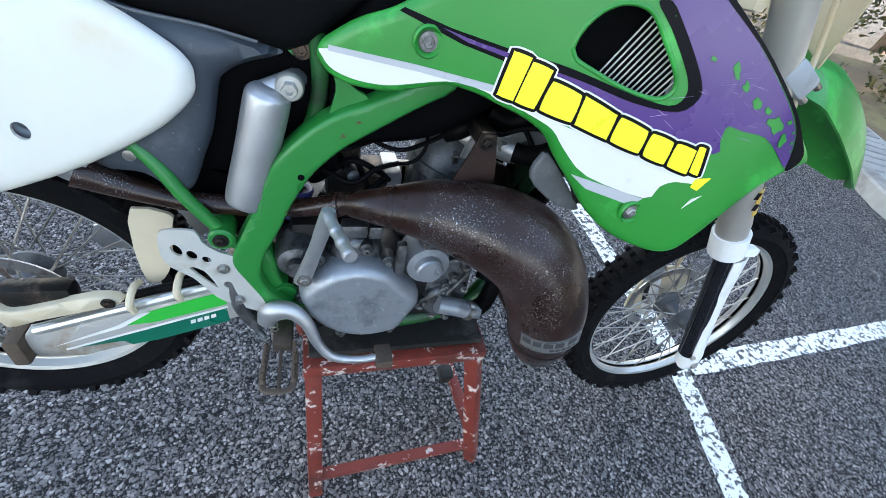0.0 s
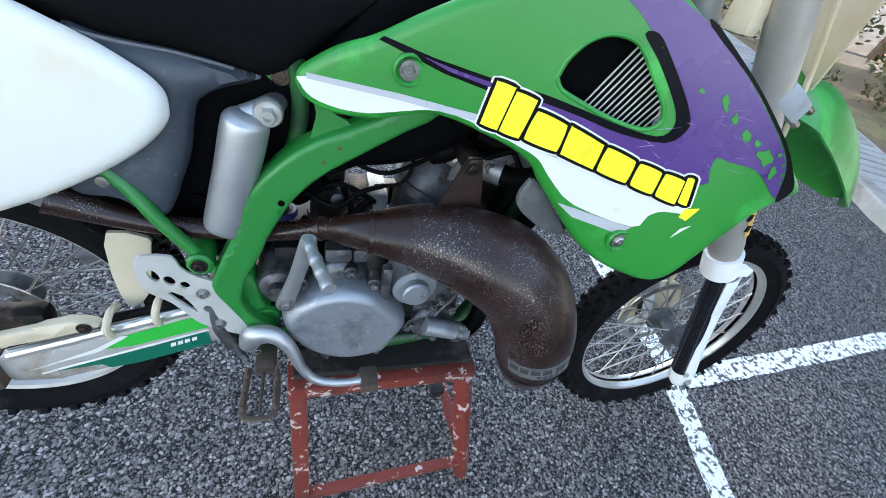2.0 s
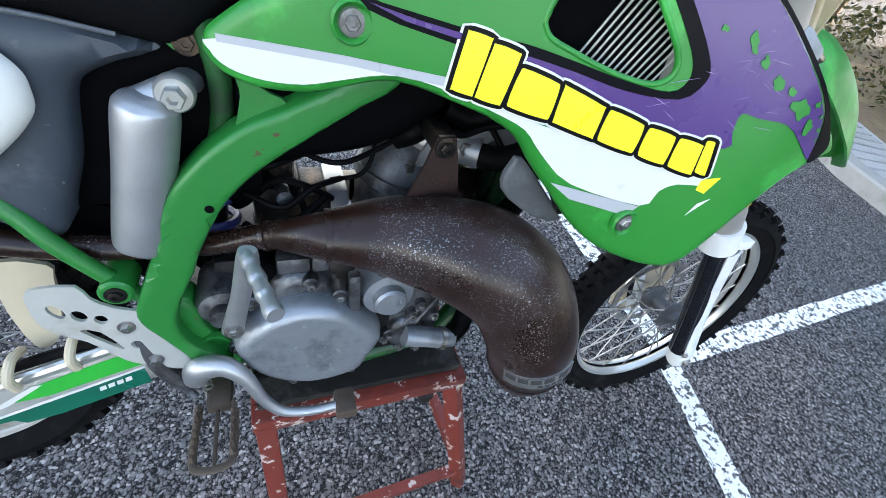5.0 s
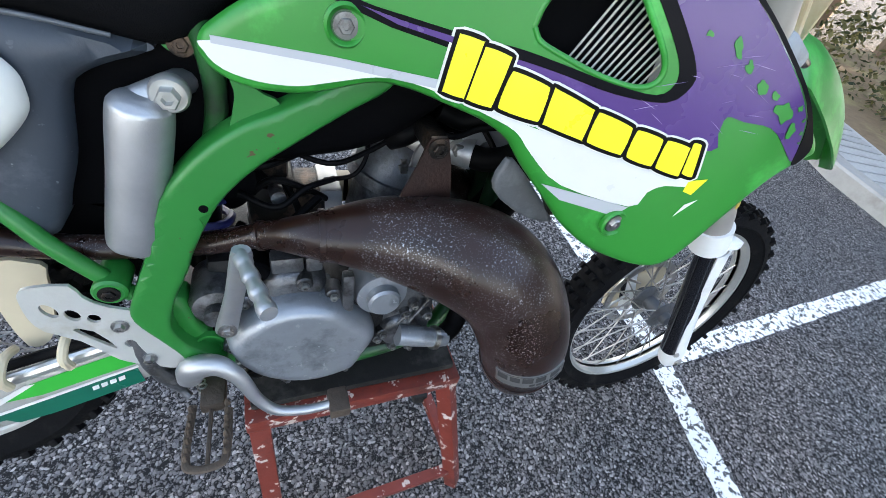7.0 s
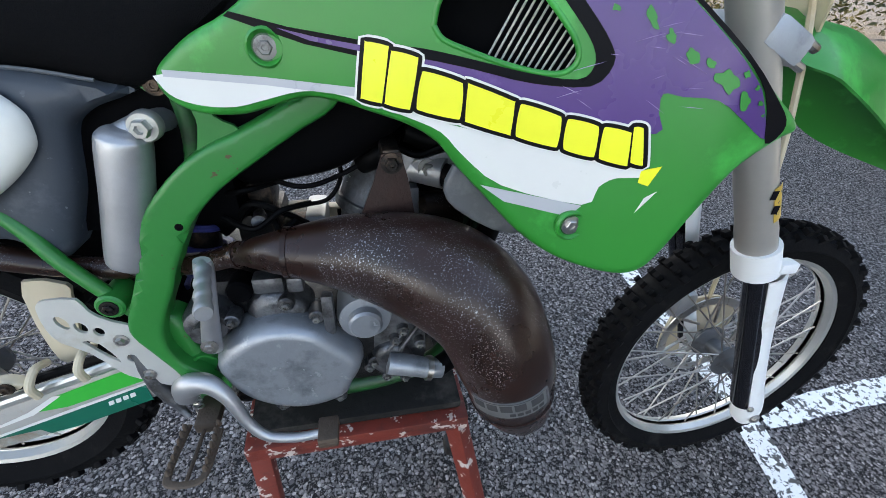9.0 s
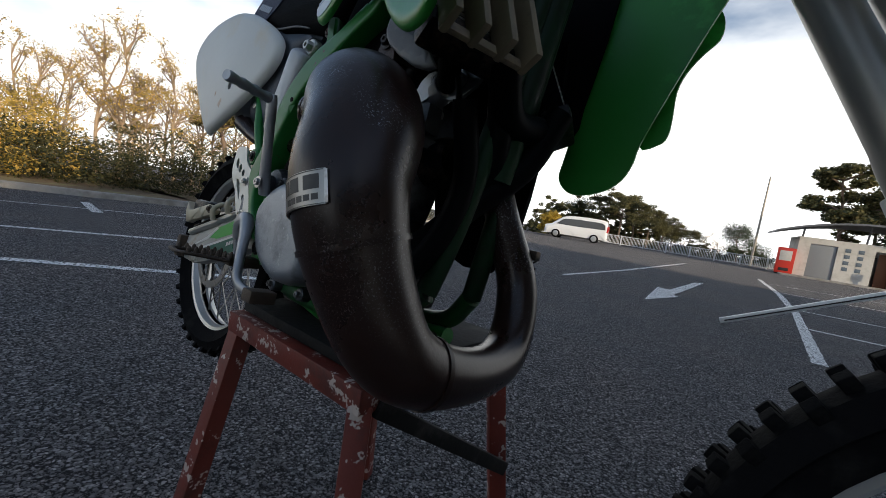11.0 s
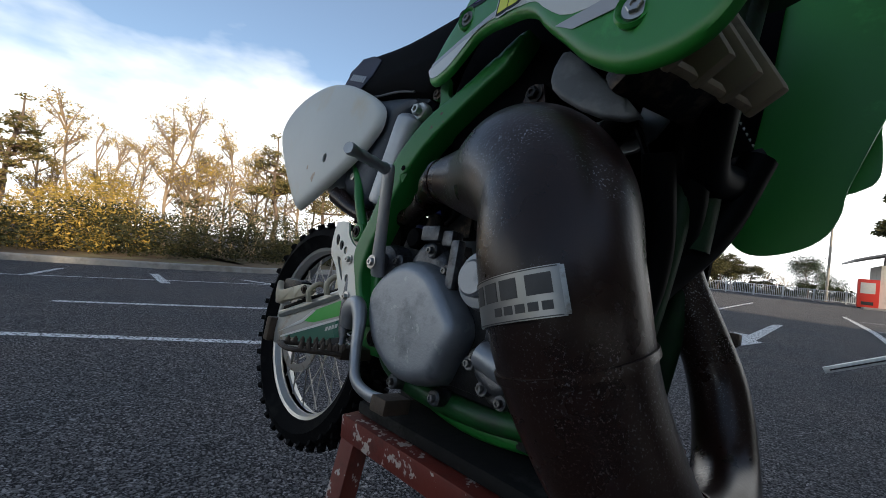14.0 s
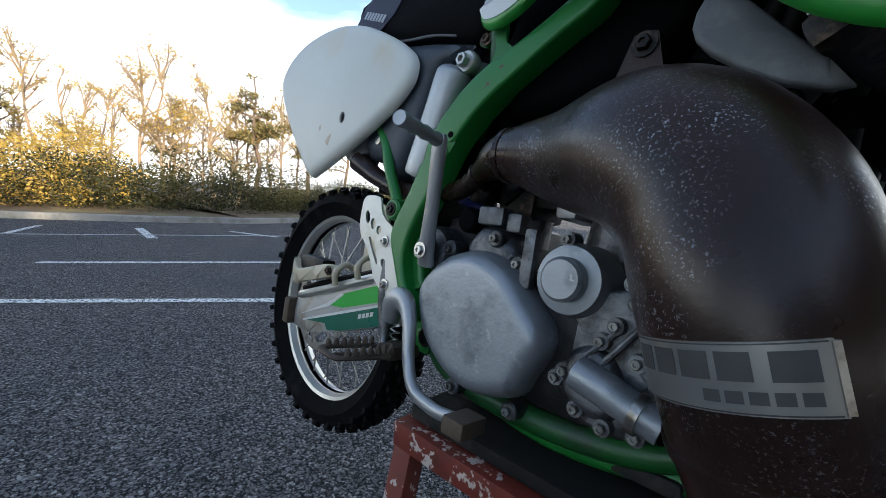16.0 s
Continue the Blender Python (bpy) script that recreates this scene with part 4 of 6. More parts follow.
part("filler_cap", lathe([(0.017, 0.02), (0.017, -0.008), (0.014, -0.012), (0.001, -0.012)], origin=(0.068, -0.098, 0.122), segs=18), M_BLACK, eng)
part("clutch_lever", boxes(((0.172, -0.128, 0.050), (0.188, -0.112, 0.118)), bevel=0.005), M_CASE, eng)
part("case_lug", boxes(((0.086, -0.110, 0.118), (0.126, -0.085, 0.142)), ((0.128, -0.105, 0.112), (0.150, -0.08, 0.136)), bevel=0.005), M_CASE, eng)
# cylinder, head and intake
cyl = part("cylinder", tube([(0.228, -0.0, 0.06), (0.262, 0.0, 0.195)], 0.052, segs=28, smooth=False), M_CASE, bike, "cast alloy two-stroke cylinder")
part("valve_cover", tube([(0.245, -0.05, 0.155), (0.290, -0.045, 0.165)], 0.024, segs=18, smooth=False), M_CASE, cyl)
part("head", tube([(0.262, 0, 0.200, 0.058), (0.266, 0, 0.216, 0.057), (0.272, 0, 0.240, 0.049), (0.277, 0, 0.252, 0.040), (0.279, 0, 0.258, 0.020)], segs=28, n=1), M_HEAD, cyl, "smooth alloy cylinder head")
part("gasket_lip", tube([(0.259, 0, 0.188), (0.263, 0, 0.203)], 0.064, segs=28, smooth=False), M_CASE, cyl)
for a in range(6):
    q = radians(60 * a + 20)
    part("head_nut", lathe([(0.009, 0.0), (0.009, 0.010), (0.005, 0.012), (0.005, 0.018), (0.001, 0.018)], axis='Z', segs=6, origin=(0.270 + 0.047 * math.cos(q), 0.047 * math.sin(q), 0.226)), M_STEEL, cyl)
part("water_neck", tube([(0.275, -0.02, 0.262, 0.019), (0.315, -0.045, 0.262, 0.020), (0.350, -0.07, 0.262, 0.021)], segs=18), M_ALU, cyl)
part("radiator_hose", tube([(0.335, -0.062, 0.262), (0.362, -0.085, 0.262), (0.385, -0.115, 0.285), (0.40, -0.14, 0.33)], 0.016, segs=16), M_HOSE, cyl)
part("upper_hose", tube([(0.30, -0.05, 0.315), (0.335, -0.06, 0.305), (0.37, -0.085, 0.335), (0.40, -0.12, 0.40)], 0.014, segs=16), M_HOSE, cyl)
for pts, r in (([(0.10, -0.05, 0.27), (0.16, -0.075, 0.255), (0.21, -0.06, 0.262), (0.262, -0.045, 0.285)], 0.0035), ([(0.16, -0.045, 0.215), (0.195, -0.062, 0.232), (0.212, -0.05, 0.262), (0.20, -0.03, 0.30)], 0.003),
               ([(0.285, -0.072, 0.300), (0.312, -0.080, 0.292), (0.345, -0.085, 0.305), (0.390, -0.10, 0.315)], 0.0045), ([(0.355, -0.07, 0.30), (0.372, -0.085, 0.275), (0.392, -0.095, 0.245), (0.41, -0.10, 0.20)], 0.004),
               ([(0.06, -0.07, 0.215), (0.10, -0.088, 0.205), (0.135, -0.08, 0.225), (0.17, -0.06, 0.225)], 0.004), ([(0.055, -0.075, 0.175), (0.085, -0.095, 0.168), (0.12, -0.09, 0.19), (0.15, -0.07, 0.205)], 0.0055)):
    part("cable", tube(pts, r, segs=8), M_HOSE, cyl, "thin black cable")
part("rubber_boot", tube([(0.240, -0.045, 0.270, 0.013), (0.256, -0.055, 0.284, 0.016), (0.275, -0.062, 0.296, 0.012)], segs=14), M_HOSE, cyl, "black rubber cap")
part("head_bracket", sheet([(0.268, 0.238), (0.300, 0.246), (0.318, 0.270), (0.306, 0.290), (0.282, 0.276)], flat_y(-0.058), 0.005, smooth=2), M_ALU, cyl, "scratched alloy bracket")
part("spark_cap", tube([(0.279, 0, 0.255), (0.285, -0.01, 0.30), (0.30, -0.03, 0.335)], 0.012, segs=12), M_BLACK, cyl)
stay = part("head_stay", sheet([(0.306, 0.262), (0.338, 0.230), (0.378, 0.227), (0.410, 0.259), (0.387, 0.280), (0.357, 0.279), (0.327, 0.270)], flat_y(-0.066), 0.006, smooth=2), M_ALU, bike, "scratched alloy engine mount plate")
stay.location = (-0.002, 0, 0.013)
for x, z in ((0.371, 0.252), (0.328, 0.256)):
    part("stay_bolt", bolt(x, -0.067, z, 0.009, 0.009), M_DULLBOLT, stay)
part("radiator_guard", sheet([(0.326, 0.282), (0.332, 0.304), (0.344, 0.310), (0.386, 0.268), (0.425, 0.224), (0.387, 0.230), (0.340, 0.260)], flat_y(-0.178), 0.006, smooth=2, edge=0.003, edge_width=0.006), M_RADSIDE, bike, "grey plastic radiator side guard")
carb = part("carburettor", boxes(((0.065, -0.045, 0.135), (0.125, 0.045, 0.205)), ((0.078, -0.03, 0.20), (0.118, 0.03, 0.245)), ((0.12, -0.04, 0.15), (0.17, 0.04, 0.19)), bevel=0.012), M_DARKSTEEL, bike, "dark carburettor with hoses")
part("carb_bowl", tube([(0.095, 0, 0.14), (0.093, 0, 0.10)], 0.034, segs=18, smooth=False), M_CASE, carb)
part("carb_cap", tube([(0.10, -0.0, 0.24), (0.103, 0.0, 0.262)], 0.026, segs=18, smooth=False), M_BLACK, carb)
for k, pts in enumerate(([(0.07, -0.05, 0.20), (0.10, -0.075, 0.235), (0.14, -0.07, 0.215), (0.16, -0.05, 0.19)], [(0.08, -0.04, 0.14), (0.06, -0.07, 0.11), (0.10, -0.085, 0.135)],
                         [(0.05, -0.05, 0.24), (0.09, -0.07, 0.25), (0.13, -0.04, 0.25)], [(0.11, -0.05, 0.22), (0.125, -0.07, 0.18), (0.10, -0.075, 0.15)])):
    part("carb_hose", tube(pts, 0.0045, segs=8), M_HOSE, carb)
part("choke_knob", tube([(0.10, -0.045, 0.205), (0.103, -0.075, 0.208)], 0.009, segs=12, smooth=False), M_CASE, carb)
part("reed_block", boxes(((0.155, -0.04, 0.14), (0.185, 0.04, 0.195)), bevel=0.008), M_ALU, bike)
# pale slotted block of the far side seen under the tank
bx = part("pale_block", boxes(((0.176, 0.03, 0.130), (0.230, 0.05, 0.176)), bevel=0.004), M_CREAM, eng, "cream plastic block with dark slots")
# black bars on the block for the dark of its slots
for k in range(2):
    part("block_slot", boxes(((0.197 + 0.015 * k, 0.026, 0.136), (0.203 + 0.015 * k, 0.0312, 0.172))), M_BLACK, eng)
part("head_lug", boxes(((0.285, -0.062, 0.196), (0.315, -0.030, 0.240)), bevel=0.005), M_HEAD, cyl)

# swingarm
ARM = [(-0.02, 0.04), (-0.06, 0.025), (-0.125, 0.008), (-0.20, -0.018), (-0.30, -0.052), (-0.372, -0.072), (-0.384, -0.100), (-0.372, -0.128), (-0.310, -0.130), (-0.20, -0.100), (-0.10, -0.066), (-0.01, -0.04)]
arm = part("swingarm_beam", sheet(ARM, flat_y(-0.100), 0.030, edge=0.005, edge_width=0.008, smooth=1), M_ARM, bike, "worn alloy swingarm beam with torn decals")
part("swingarm_beam", sheet(ARM, flat_y(0.175), 0.030, edge=0.004, edge_width=0.006, smooth=1), M_ALU, bike, "alloy swingarm beam")
up = [(-0.245, -0.060), (-0.205, -0.032), (-0.125, -0.004), (-0.092, 0.006), (-0.090, -0.022), (-0.20, -0.056)]
lo_ = [(-0.33, -0.108), (-0.22, -0.072), (-0.092, -0.030), (-0.090, -0.062), (-0.20, -0.098), (-0.24, -0.106), (-0.25, -0.096)]
part("arm_decal", sheet(up, flat_y(-0.1008), 0.0005, smooth=1), M_LTGREEN, arm, "bright green decal")
part("arm_decal", sheet(lo_, flat_y(-0.1008), 0.0005, smooth=1), M_DKGREEN, arm, "dark green decal")
part("arm_line", sheet([(-0.33, -0.106), (-0.20, -0.062), (-0.09, -0.026), (-0.09, -0.030), (-0.20, -0.067), (-0.33, -0.110)], flat_y(-0.1014), 0.0005, smooth=1), M_DECALWHITE, arm)
part("arm_line", sheet([(-0.345, -0.100), (-0.245, -0.064), (-0.205, -0.036), (-0.200, -0.032), (-0.210, -0.032), (-0.250, -0.058)], flat_y(-0.1014), 0.0005, smooth=1), M_DECALWHITE, arm)
for k in range(4):
    x = -0.148 + 0.0105 * k
    z = -0.064 + 0.0036 * k
    part("decal_mark", sheet([(x, z + 0.008), (x + 0.0075, z + 0.0105), (x + 0.0068, z + 0.003), (x - 0.0008, z)], flat_y(-0.1015), 0.0005, smooth=1), M_DECALWHITE, arm)
part("arm_end_cap", boxes(((-0.398, -0.112, -0.128), (-0.376, -0.066, -0.074)), bevel=0.006), M_PEG, arm, "rust-stained end cap")
part("top_rail", tube([(-0.355, -0.098, -0.062), (-0.24, -0.098, -0.026), (-0.11, -0.098, 0.016)], 0.008, segs=10), M_RIM, arm)
part("brake_hose", tube([(-0.36, -0.088, -0.050), (-0.25, -0.088, -0.015), (-0.15, -0.088, 0.014), (-0.10, -0.095, 0.03)], 0.007, segs=10), M_HOSE, arm)
for x, z in ((-0.150, 0.016), (-0.215, -0.006)):
    part("hose_hook", tube([(x, -0.112, z - 0.012), (x, -0.116, z + 0.010), (x + 0.004, -0.100, z + 0.026), (x + 0.006, -0.080, z + 0.020)], 0.0055, segs=10), M_CREAM, arm, "cream plastic hose hook")
cal = part("caliper_guard", sheet([(-0.386, 0.010), (-0.369, -0.006), (-0.346, -0.007), (-0.262, 0.014), (-0.232, 0.010), (-0.233, -0.004), (-0.342, -0.032), (-0.378, -0.040)], flat_y(-0.112), 0.012, smooth=2, edge=0.004, edge_width=0.006), M_CREAM, bike, "cream plastic caliper guard")
part("guard_bolt", bolt(-0.242, -0.113, 0.004, 0.006, 0.006), M_DARKSTEEL, cal)
part("rear_caliper", boxes(((-0.38, -0.100, -0.02), (-0.29, -0.066, 0.020)), bevel=0.012), M_DARKSTEEL, bike)
GUARD = [(-0.150, 0.139), (-0.140, 0.145), (-0.108, 0.143), (-0.101, 0.124), (-0.083, 0.106), (-0.038, 0.083), (-0.034, 0.062), (-0.029, 0.035), (-0.024, 0.008),
         (-0.034, -0.020), (-0.065, -0.006), (-0.090, 0.010), (-0.101, 0.024), (-0.122, 0.058), (-0.147, 0.080), (-0.154, 0.102), (-0.153, 0.128)]


def oval(x, z, a, b, turn=0.5):
    return [(x + a * math.cos(t) * math.cos(turn) - b * math.sin(t) * math.sin(turn), z + a * math.cos(t) * math.sin(turn) + b * math.sin(t) * math.cos(turn)) for t in np.linspace(0, 2 * math.pi, 10, endpoint=False)]


hg_ = part("heel_guard", sheet(GUARD, flat_y(-0.122), 0.004, holes=[oval(-0.134, 0.110, 0.006, 0.011, 0.35), oval(-0.117, 0.100, 0.0065, 0.009, 0.35), oval(-0.100, 0.091, 0.006, 0.007, 0.3),
                                                                 [(-0.124, 0.078), (-0.106, 0.071), (-0.092, 0.038), (-0.100, 0.044)], oval(-0.078, 0.042, 0.006, 0.0065, 0.2)], smooth=2, step=0.012),
           M_GUARD, bike, "bare alloy heel guard with drilled holes")
for x, z, r in ((-0.080, 0.075, 0.0058), (-0.066, 0.010, 0.0058)):
    part("guard_bolt", bolt(x, -0.1225, z, r, 0.007), M_STEEL, hg_)
part("master_cylinder", tube([(-0.075, -0.112, 0.060, 0.009), (-0.073, -0.114, 0.020, 0.010), (-0.066, -0.115, -0.015, 0.012), (-0.050, -0.12, -0.045, 0.012), (-0.044, -0.125, -0.062, 0.006), (-0.036, -0.13, -0.075, 0.005)], segs=14), M_CASE, bike, "rear brake master cylinder")
part("mud_flap", sheet([(-0.196, 0.139), (-0.150, 0.130), (-0.150, 0.112), (-0.160, 0.060), (-0.172, 0.02), (-0.189, -0.001), (-0.204, 0.002), (-0.208, 0.047), (-0.206, 0.089)], flat_y(-0.066), 0.006, smooth=2), M_CREAM, bike, "cream plastic mud flap")
part("linkage", boxes(((-0.10, -0.06, -0.06), (-0.02, 0.06, 0.01)), bevel=0.015), M_DARKSTEEL, bike)

# shock
res = part("shock_reservoir", tube([(-0.045, -0.098, 0.174, 0.022), (-0.043, -0.098, 0.180, 0.0265), (-0.022, -0.098, 0.258, 0.0265), (-0.008, -0.098, 0.314, 0.0265), (-0.005, -0.098, 0.326, 0.023), (-0.003, -0.098, 0.332, 0.012)], segs=28, n=5), M_ALU, bike, "silver alloy shock reservoir")
res.location = (0.003, -0.005, 0.007)
cap = part("reservoir_cap", lathe([(0.015, 0.012), (0.0165, 0.008), (0.0165, -0.002), (0.0145, -0.005), (0.010, -0.005)], origin=(0.018, -0.100, 0.334), segs=24), M_RIM, res, "bright alloy adjuster")
part("cap_nut", lathe([(0.0098, 0.0), (0.0098, -0.011), (0.0086, -0.0125), (0.0050, -0.0125), (0.0046, -0.005), (0.001, -0.005)], origin=(0.018, -0.103, 0.334), segs=6), M_RIM, res)
part("reservoir_neck", tube([(-0.014, -0.090, 0.322), (0.010, -0.085, 0.332), (0.03, -0.05, 0.332)], 0.013, segs=12), M_ALU, res)
part("shock_spring", tube([(0.035 - 0.0006 * k + 0.034 * math.cos(k * 0.7), -0.01 + 0.034 * math.sin(k * 0.7), 0.33 - 0.0042 * k) for k in range(60)], 0.006, segs=8, n=2), M_BLUE, bike, "dark blue shock spring")
part("shock_body", tube([(0.035, -0.01, 0.36), (0.0, -0.01, 0.07)], 0.022, segs=16, smooth=False), M_DARKSTEEL, bike)

# wheels
def wheel(name, at, tyre_r, rim_r, width, label):
    w = new(name)
    w.parent = bike
    w.location = at
    tagged(w, label)
    h = width / 2
    prof = [(rim_r - 0.004, -h * 0.62), (rim_r + 0.02, -h * 0.86), (tyre_r - 0.045, -h * 0.96), (tyre_r - 0.022, -h * 0.80), (tyre_r - 0.015, -h * 0.4),
            (tyre_r - 0.013, 0), (tyre_r - 0.015, h * 0.4), (tyre_r - 0.022, h * 0.80), (tyre_r - 0.045, h * 0.96), (rim_r + 0.02, h * 0.86), (rim_r - 0.004, h * 0.62)]
    bm = lathe(prof + prof[:1], segs=72)
    part("tyre", bm, M_RUBBER, w, "knobbly black off-road tyre", sharp=25)
    knob = part("knob", boxes(((-0.014, -0.0072, -0.0068), (0.006, 0.0072, 0.0068)), bevel=0.0015), M_RUBBER, w, smooth=False)
    n = 68
    for k in range(n):
        m = Matrix.Rotation(-2 * math.pi * (k + 0.5) / n, 4, 'Y')
        for u in ((0.0, -0.52, 0.52) if k % 2 else (-0.26, 0.26, -0.80, 0.80)):
            mm = m @ Matrix.Translation((tyre_r - 0.006 - 0.020 * u * u, u * h, 0)) @ Matrix.Rotation(radians(38 * u), 4, 'Z')
            if k == 0 and u == -0.26:
                knob.matrix_basis = mm
            else:
                share(knob, "knob", w, mm)
    rim = lathe([(rim_r, -h * 0.66), (rim_r + 0.006, -h * 0.62), (rim_r - 0.012, -h * 0.5), (rim_r - 0.018, -h * 0.22), (rim_r - 0.014, 0),
                 (rim_r - 0.018, h * 0.22), (rim_r - 0.012, h * 0.5), (rim_r + 0.006, h * 0.62), (rim_r, h * 0.66), (rim_r - 0.006, h * 0.5), (rim_r - 0.014, 0), (rim_r - 0.006, -h * 0.5), (rim_r, -h * 0.66)], segs=72)
    part("rim", rim, M_RIM, w, "pale alloy rim")
    part("hub", lathe([(0.0, -0.058), (0.016, -0.058), (0.018, -0.04), (0.044, -0.034), (0.044, -0.029), (0.022, -0.02), (0.020, 0.02), (0.044, 0.029), (0.044, 0.034), (0.016, 0.058), (0.0, 0.058)], segs=28), M_HEAD, w)
    for k in range(36):
        a = 2 * math.pi * k / 36
        s = -1 if k % 2 else 1
        lean = 0.42 * (1 if (k // 2) % 2 else -1)
        p0 = Vector((0.046 * math.cos(a + lean), s * 0.034, 0.046 * math.sin(a + lean)))
        p1 = Vector(((rim_r - 0.026) * math.cos(a), s * 0.006, (rim_r - 0.026) * math.sin(a)))
        part("spoke", tube([p0, p1], 0.0019, segs=6, smooth=False), M_SPOKE, w)
    return w


front_wheel = wheel("front_wheel", (1.048, 0.0, -0.242), 0.348, 0.280, 0.086, "wire-spoked front wheel with a knobbly tyre")
rear_wheel = wheel("rear_wheel", (-0.440, 0.056, -0.105), 0.292, 0.222, 0.105, "wire-spoked rear wheel with a knobbly tyre")

# fork
for s in (-1, 1):
    y = s * 0.105 - 0.002
    dx, dz = (0.0, 0.0) if s < 0 else (-0.022, 0.060)   # the bars are turned a little
    fo = part("fork_outer_tube", tube([(0.905 + dx, y, 0.115 + dz, 0.030), (0.879 + dx, y, 0.170 + dz, 0.030), (0.871 + dx, y, 0.186 + dz, 0.0285), (0.772 + dx, y, 0.385 + dz, 0.0285), (0.600 + dx, y, 0.73 + dz, 0.0285)], segs=28, n=2, smooth=False), M_FORK, bike, "bronze-grey anodised fork tube")
    part("fork_collar", tube([(0.918 + dx, y, 0.088 + dz), (0.894 + dx, y, 0.140 + dz)], 0.036, segs=28, smooth=False), M_GUARDWHITE, fo, "white plastic guide ring")
    part("collar_tab", boxes(((0.925 + dx, y - 0.036, 0.098 + dz), (0.960 + dx, y - 0.012, 0.118 + dz)), bevel=0.005), M_GUARDWHITE, fo)
    fl_ = part("fork_leg", tube([(1.045, y, -0.27), (0.905 + dx, y, 0.11 + dz)], 0.0235, segs=24, smooth=False), M_CHROME, bike, "dark worn fork leg")
    gd = bmesh.new()
    rows = []
    for t in np.linspace(0, 1, 9):
        c = Vector((1.050, y, -0.262)).lerp(Vector((0.925 + dx, y, 0.09 + dz)), t)
        w = 0.034 - 0.006 * math.sin(math.pi * t)
        rows.append([gd.verts.new(c + Vector((w * math.sin(a) * 0.94, -w * math.cos(a) * 0.9, w * math.sin(a) * 0.34))) for a in np.linspace(-0.5, 2.6, 9)])
    for a, b in zip(rows, rows[1:]):
        for k in range(8):
            gd.faces.new((a[k], a[k + 1], b[k + 1], b[k]))
    bmesh.ops.recalc_face_normals(gd, faces=gd.faces)
    bmesh.ops.solidify(gd, geom=gd.faces[:], thickness=0.003)
    part("fork_guard", gd, M_GUARDWHITE, bike, "white plastic fork guard")
    ft = part("axle_clamp", tube([(1.040, y, -0.235, 0.027), (1.052, y, -0.275, 0.030), (1.060, y, -0.315, 0.026), (1.064, y, -0.335, 0.016)], segs=18, n=4), M_GUARDWHITE, bike, "white scuffed fork foot")
    part("clamp_bolt", bolt(1.056, y - 0.029, -0.298, 0.008, 0.006), M_STEEL, ft)
    part("clamp_bolt", bolt(1.030, y - 0.027, -0.262, 0.006, 0.005), M_STEEL, ft)
    if s < 0:
        st = bmesh.new()
        rows = []
        for t in (0, 1):
            c = Vector((0.868, y, 0.196)).lerp(Vector((0.842, y, 0.252)), t)
            rows.append([st.verts.new(c + Vector((0.0292 * math.sin(a) * 0.9, -0.0292 * math.cos(a), 0.0292 * math.sin(a) * 0.42))) for a in np.linspace(0.05, 0.75, 9)])
        for k in range(8):
            st.faces.new((rows[0][k], rows[0][k + 1], rows[1][k + 1], rows[1][k]))
        bmesh.ops.recalc_face_normals(st, faces=st.faces)
        bmesh.ops.solidify(st, geom=st.faces[:], thickness=-0.0005)
        part("yellow_sticker", st, M_GOLDDECAL, fo, "golden sticker with dark marks")
        for k in range(2):
            part("sticker_mark", boxes(((0.846 + 0.014 * (1 - k) - 0.004, y - 0.0302, 0.212 + 0.024 * k), (0.846 + 0.014 * (1 - k) + 0.006, y - 0.0294, 0.226 + 0.024 * k))), M_BLACKDECAL, fo)
clamp = part("lower_clamp", boxes(((-0.030, -0.138, -0.020), (0.040, 0.134, 0.020)), bevel=0.012), M_GUARDGREY, bike, "bare alloy lower triple clamp")
clamp.location, clamp.rotation_euler = (0.762, 0, 0.440), (0, radians(25), 0)
for s in (-1, 1):
    for k in (-1, 1):
        part("clamp_bolt", tube([(0.036, s * 0.125 - 0.004, k * 0.012), (0.052, s * 0.125 - 0.004, k * 0.012)], 0.006, segs=10, smooth=False), M_STEEL, clamp)
part("steering_stem", tube([(0.70, 0, 0.42), (0.57, 0, 0.70)], 0.022, segs=16, smooth=False), M_ALU, bike)
part("front_hose", tube([(0.80, -0.055, 0.60), (0.87, -0.06, 0.42), (0.93, -0.05, 0.20), (1.0, 0.03, 0.0), (1.05, 0.07, -0.15)], 0.005, segs=8), M_CREAM, bike, "pale brake hose")

# front number plate, cream with a rounded foot
bm = bmesh.new()
rows = []
for i in range(9):
    t = i / 8
    z = 0.44 + 0.30 * t
    x = 0.905 - 0.10 * t
    w = 0.055 + 0.075 * min(1, t * 1.6)
    rows.append([bm.verts.new((x - 0.35 * w * (abs(u) ** 2), u * w, z)) for u in np.linspace(-1, 1, 11)])
for a, b in zip(rows, rows[1:]):
    for k in range(10):
        bm.faces.new((a[k], a[k + 1], b[k + 1], b[k]))
bmesh.ops.recalc_face_normals(bm, faces=bm.faces)
bmesh.ops.solidify(bm, geom=bm.faces[:], thickness=0.003)
part("number_plate", bm, M_CREAM, bike, "yellowed cream front number plate")
part("plate_stay", boxes(((0.64, -0.10, 0.50), (0.665, -0.05, 0.62)), bevel=0.01), M_CREAM, bike)

